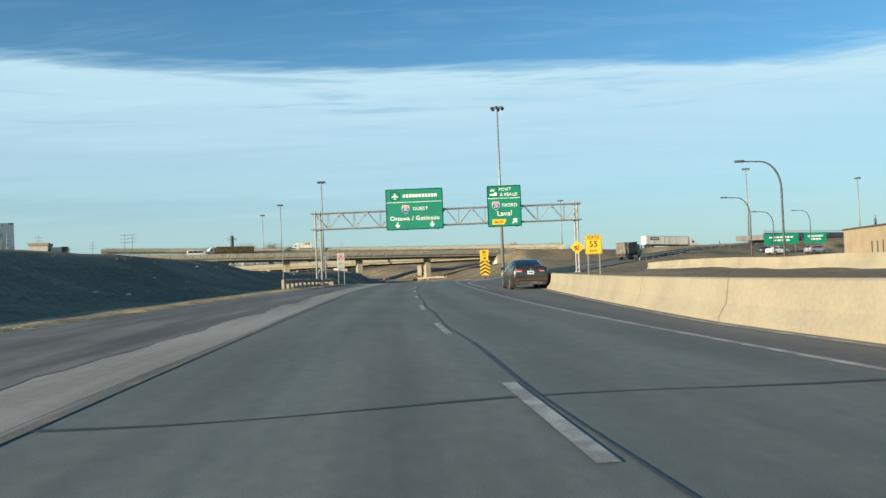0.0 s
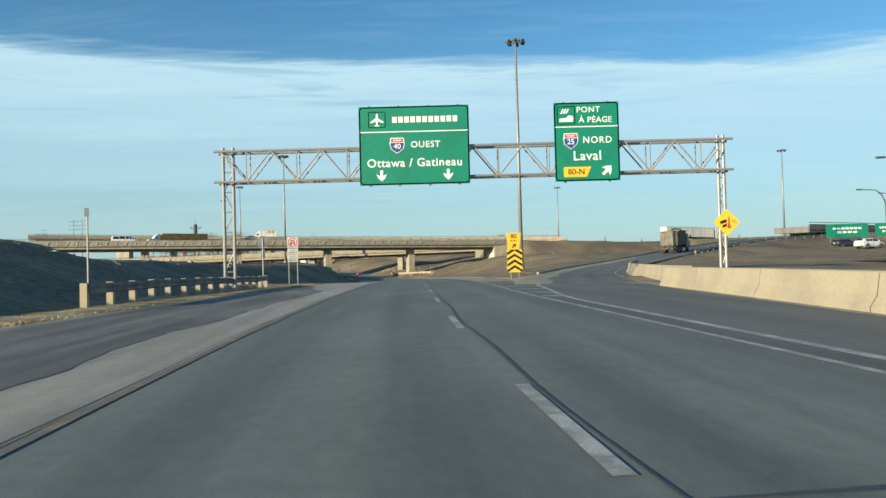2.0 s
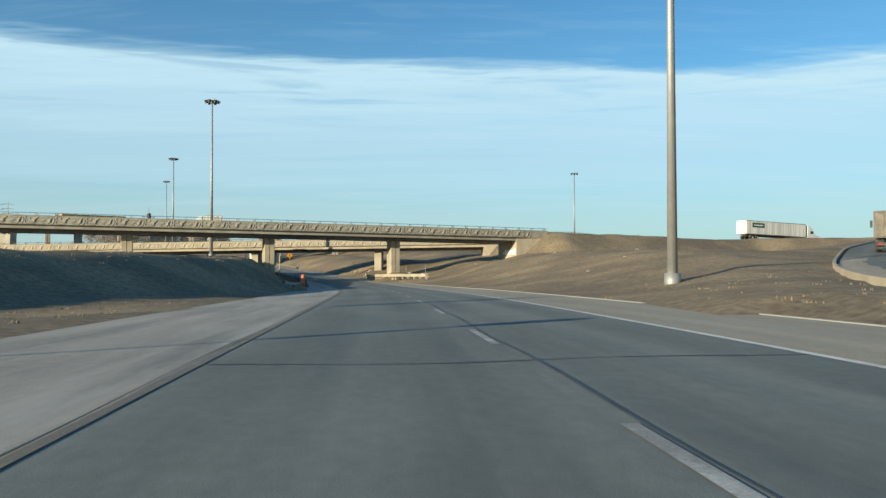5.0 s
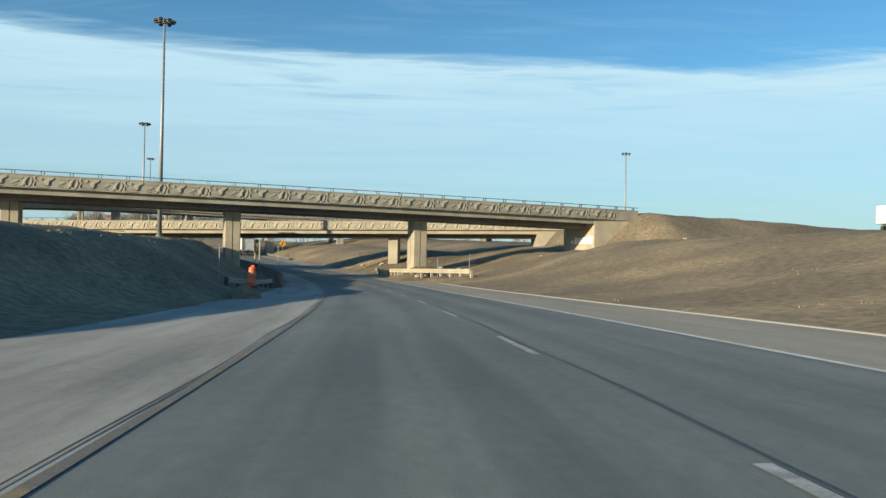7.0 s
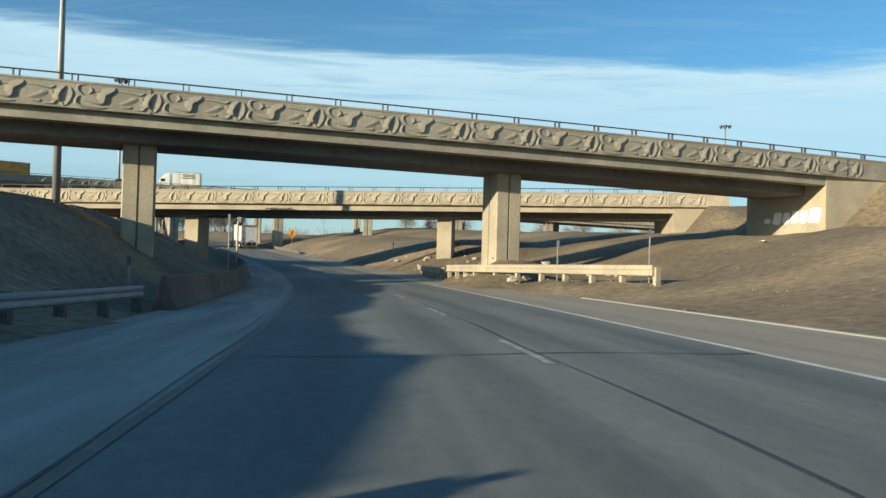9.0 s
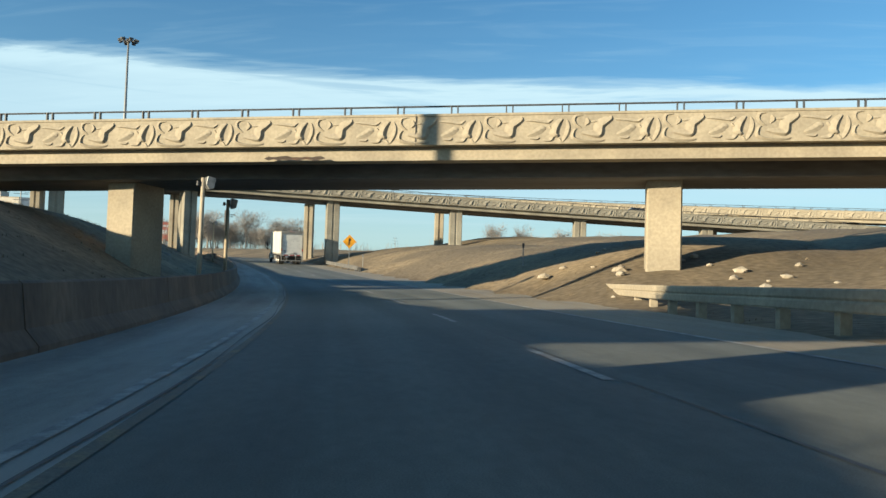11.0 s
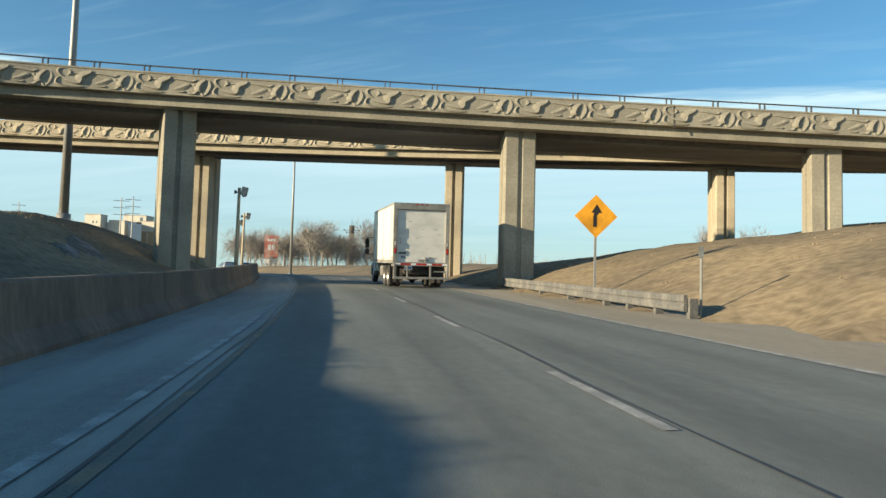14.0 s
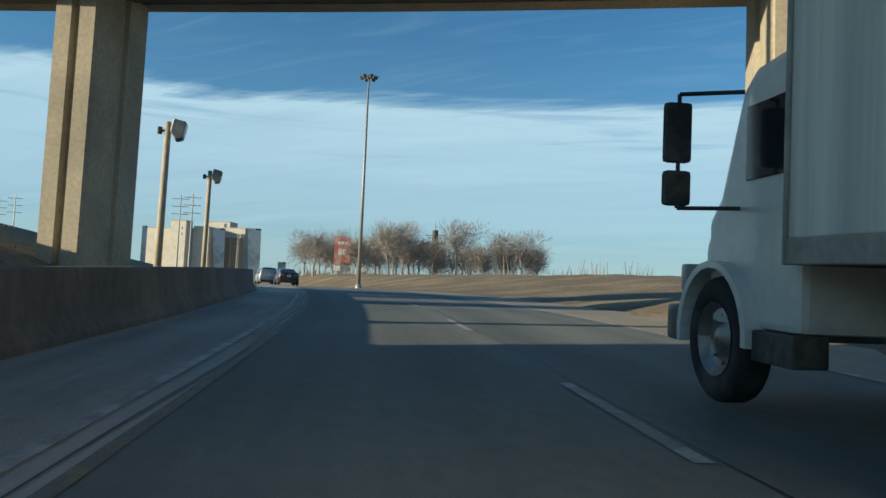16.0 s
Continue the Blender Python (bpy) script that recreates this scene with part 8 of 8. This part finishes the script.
def snow_patch(s, d, long, wide, turn, seed):
    """A thin ragged sheet of snow that follows the ground."""
    rnd = np.random.RandomState(seed)
    n, rings = 28, 5
    ang = np.linspace(0, 2 * math.pi, n + 1)[:-1]
    r = 1 + sum(rnd.uniform(0.10, 0.30) / q ** 0.5 * np.sin(q * ang + rnd.uniform(0, 6.3)) for q in (2, 3, 5, 7))
    r = np.clip(r, 0.35, 1.7)
    c, sn = math.cos(radians(turn)), math.sin(radians(turn))
    pts = [R(s, d)]
    for k in range(1, rings + 1):
        for a, q in zip(ang, r):
            u, v = math.cos(a) * long / 2 * q * k / rings, math.sin(a) * wide / 2 * q * k / rings
            pts.append(R(s + u * c - v * sn, d + u * sn + v * c))
    xy = np.array([(p.x, p.y) for p in pts])
    z = ground(xy[:, 0], xy[:, 1]) + 0.07 + rnd.uniform(-0.015, 0.015, len(xy))
    z[-n:] -= 0.09
    bm = bmesh.new()
    vs = [bm.verts.new((x, y, h)) for (x, y), h in zip(xy, z)]
    for i in range(n):
        bm.faces.new((vs[0], vs[1 + i], vs[1 + (i + 1) % n]))
        for k in range(rings - 1):
            a, b = 1 + k * n, 1 + (k + 1) * n
            bm.faces.new((vs[a + i], vs[b + i], vs[b + (i + 1) % n], vs[a + (i + 1) % n]))
    bmesh.ops.recalc_face_normals(bm, faces=bm.faces[:])
    tagged(part("snow_patch", bm, SNOW), "thin ragged patch of old snow on the shaded bank", "snow", "snow patches")


for _k, (_s, _d, _l, _w, _t) in enumerate(((290.6, -8.9, 3.4, 1.5, -25), (287.2, -8.5, 2.4, 0.9, -15), (267.5, -9.0, 1.8, 1.0, 30), (271.5, -8.8, 2.2, 0.7, 10),
                                           (81.0, -15.8, 5.0, 1.0, 10), (99.0, -21.4, 7.0, 1.2, -12), (114.0, -23.0, 6.0, 1.0, 8), (126.0, -18.5, 5.0, 1.0, -10))):
    snow_patch(_s, _d, _l, _w, _t, 40 + _k)


# ------------------------------------------------------------------ a broken edge on the low overpass
def spall(line, root, u0, u1, n, h, seed):
    """A strip where the concrete has come away and the rusty steel shows."""
    rnd = np.random.RandomState(seed)
    us = np.linspace(u0, u1, 14)
    up = [h + rnd.uniform(0.04, 0.11) for _ in us]
    low = [h - rnd.uniform(0.02, 0.10) for _ in us]
    up[0] = low[0] = up[-1] = low[-1] = h
    inv = root.matrix_world.inverted()
    bm = bmesh.new()
    rows = [[bm.verts.new(inv @ line.at(u, n - 0.006, v)) for v in (a, b)] for u, a, b in zip(us[1:-1], up[1:-1], low[1:-1])]
    ends = [bm.verts.new(inv @ line.at(u, n - 0.006, h)) for u in (us[0], us[-1])]
    for p, q in zip(rows, rows[1:]):
        bm.faces.new((p[0], p[1], q[1], q[0]))
    bm.faces.new((ends[0], rows[0][1], rows[0][0]))
    bm.faces.new((rows[-1][0], rows[-1][1], ends[1]))
    for f in list(bm.faces):
        f.smooth = False
    part("spalled_patch", bm, RUSTY, root, "broken concrete edge with rusty steel showing")


RUSTY = material("rust_stained_concrete", (0.15, 0.085, 0.05), 0.95, vary=0.4, grain=(3.0, 18.0), bump=0.5, second=(0.07, 0.055, 0.045), patch=0.9)
spall(B2, bridge2, -6.4, -4.0, 0.14, -1.57, 3)
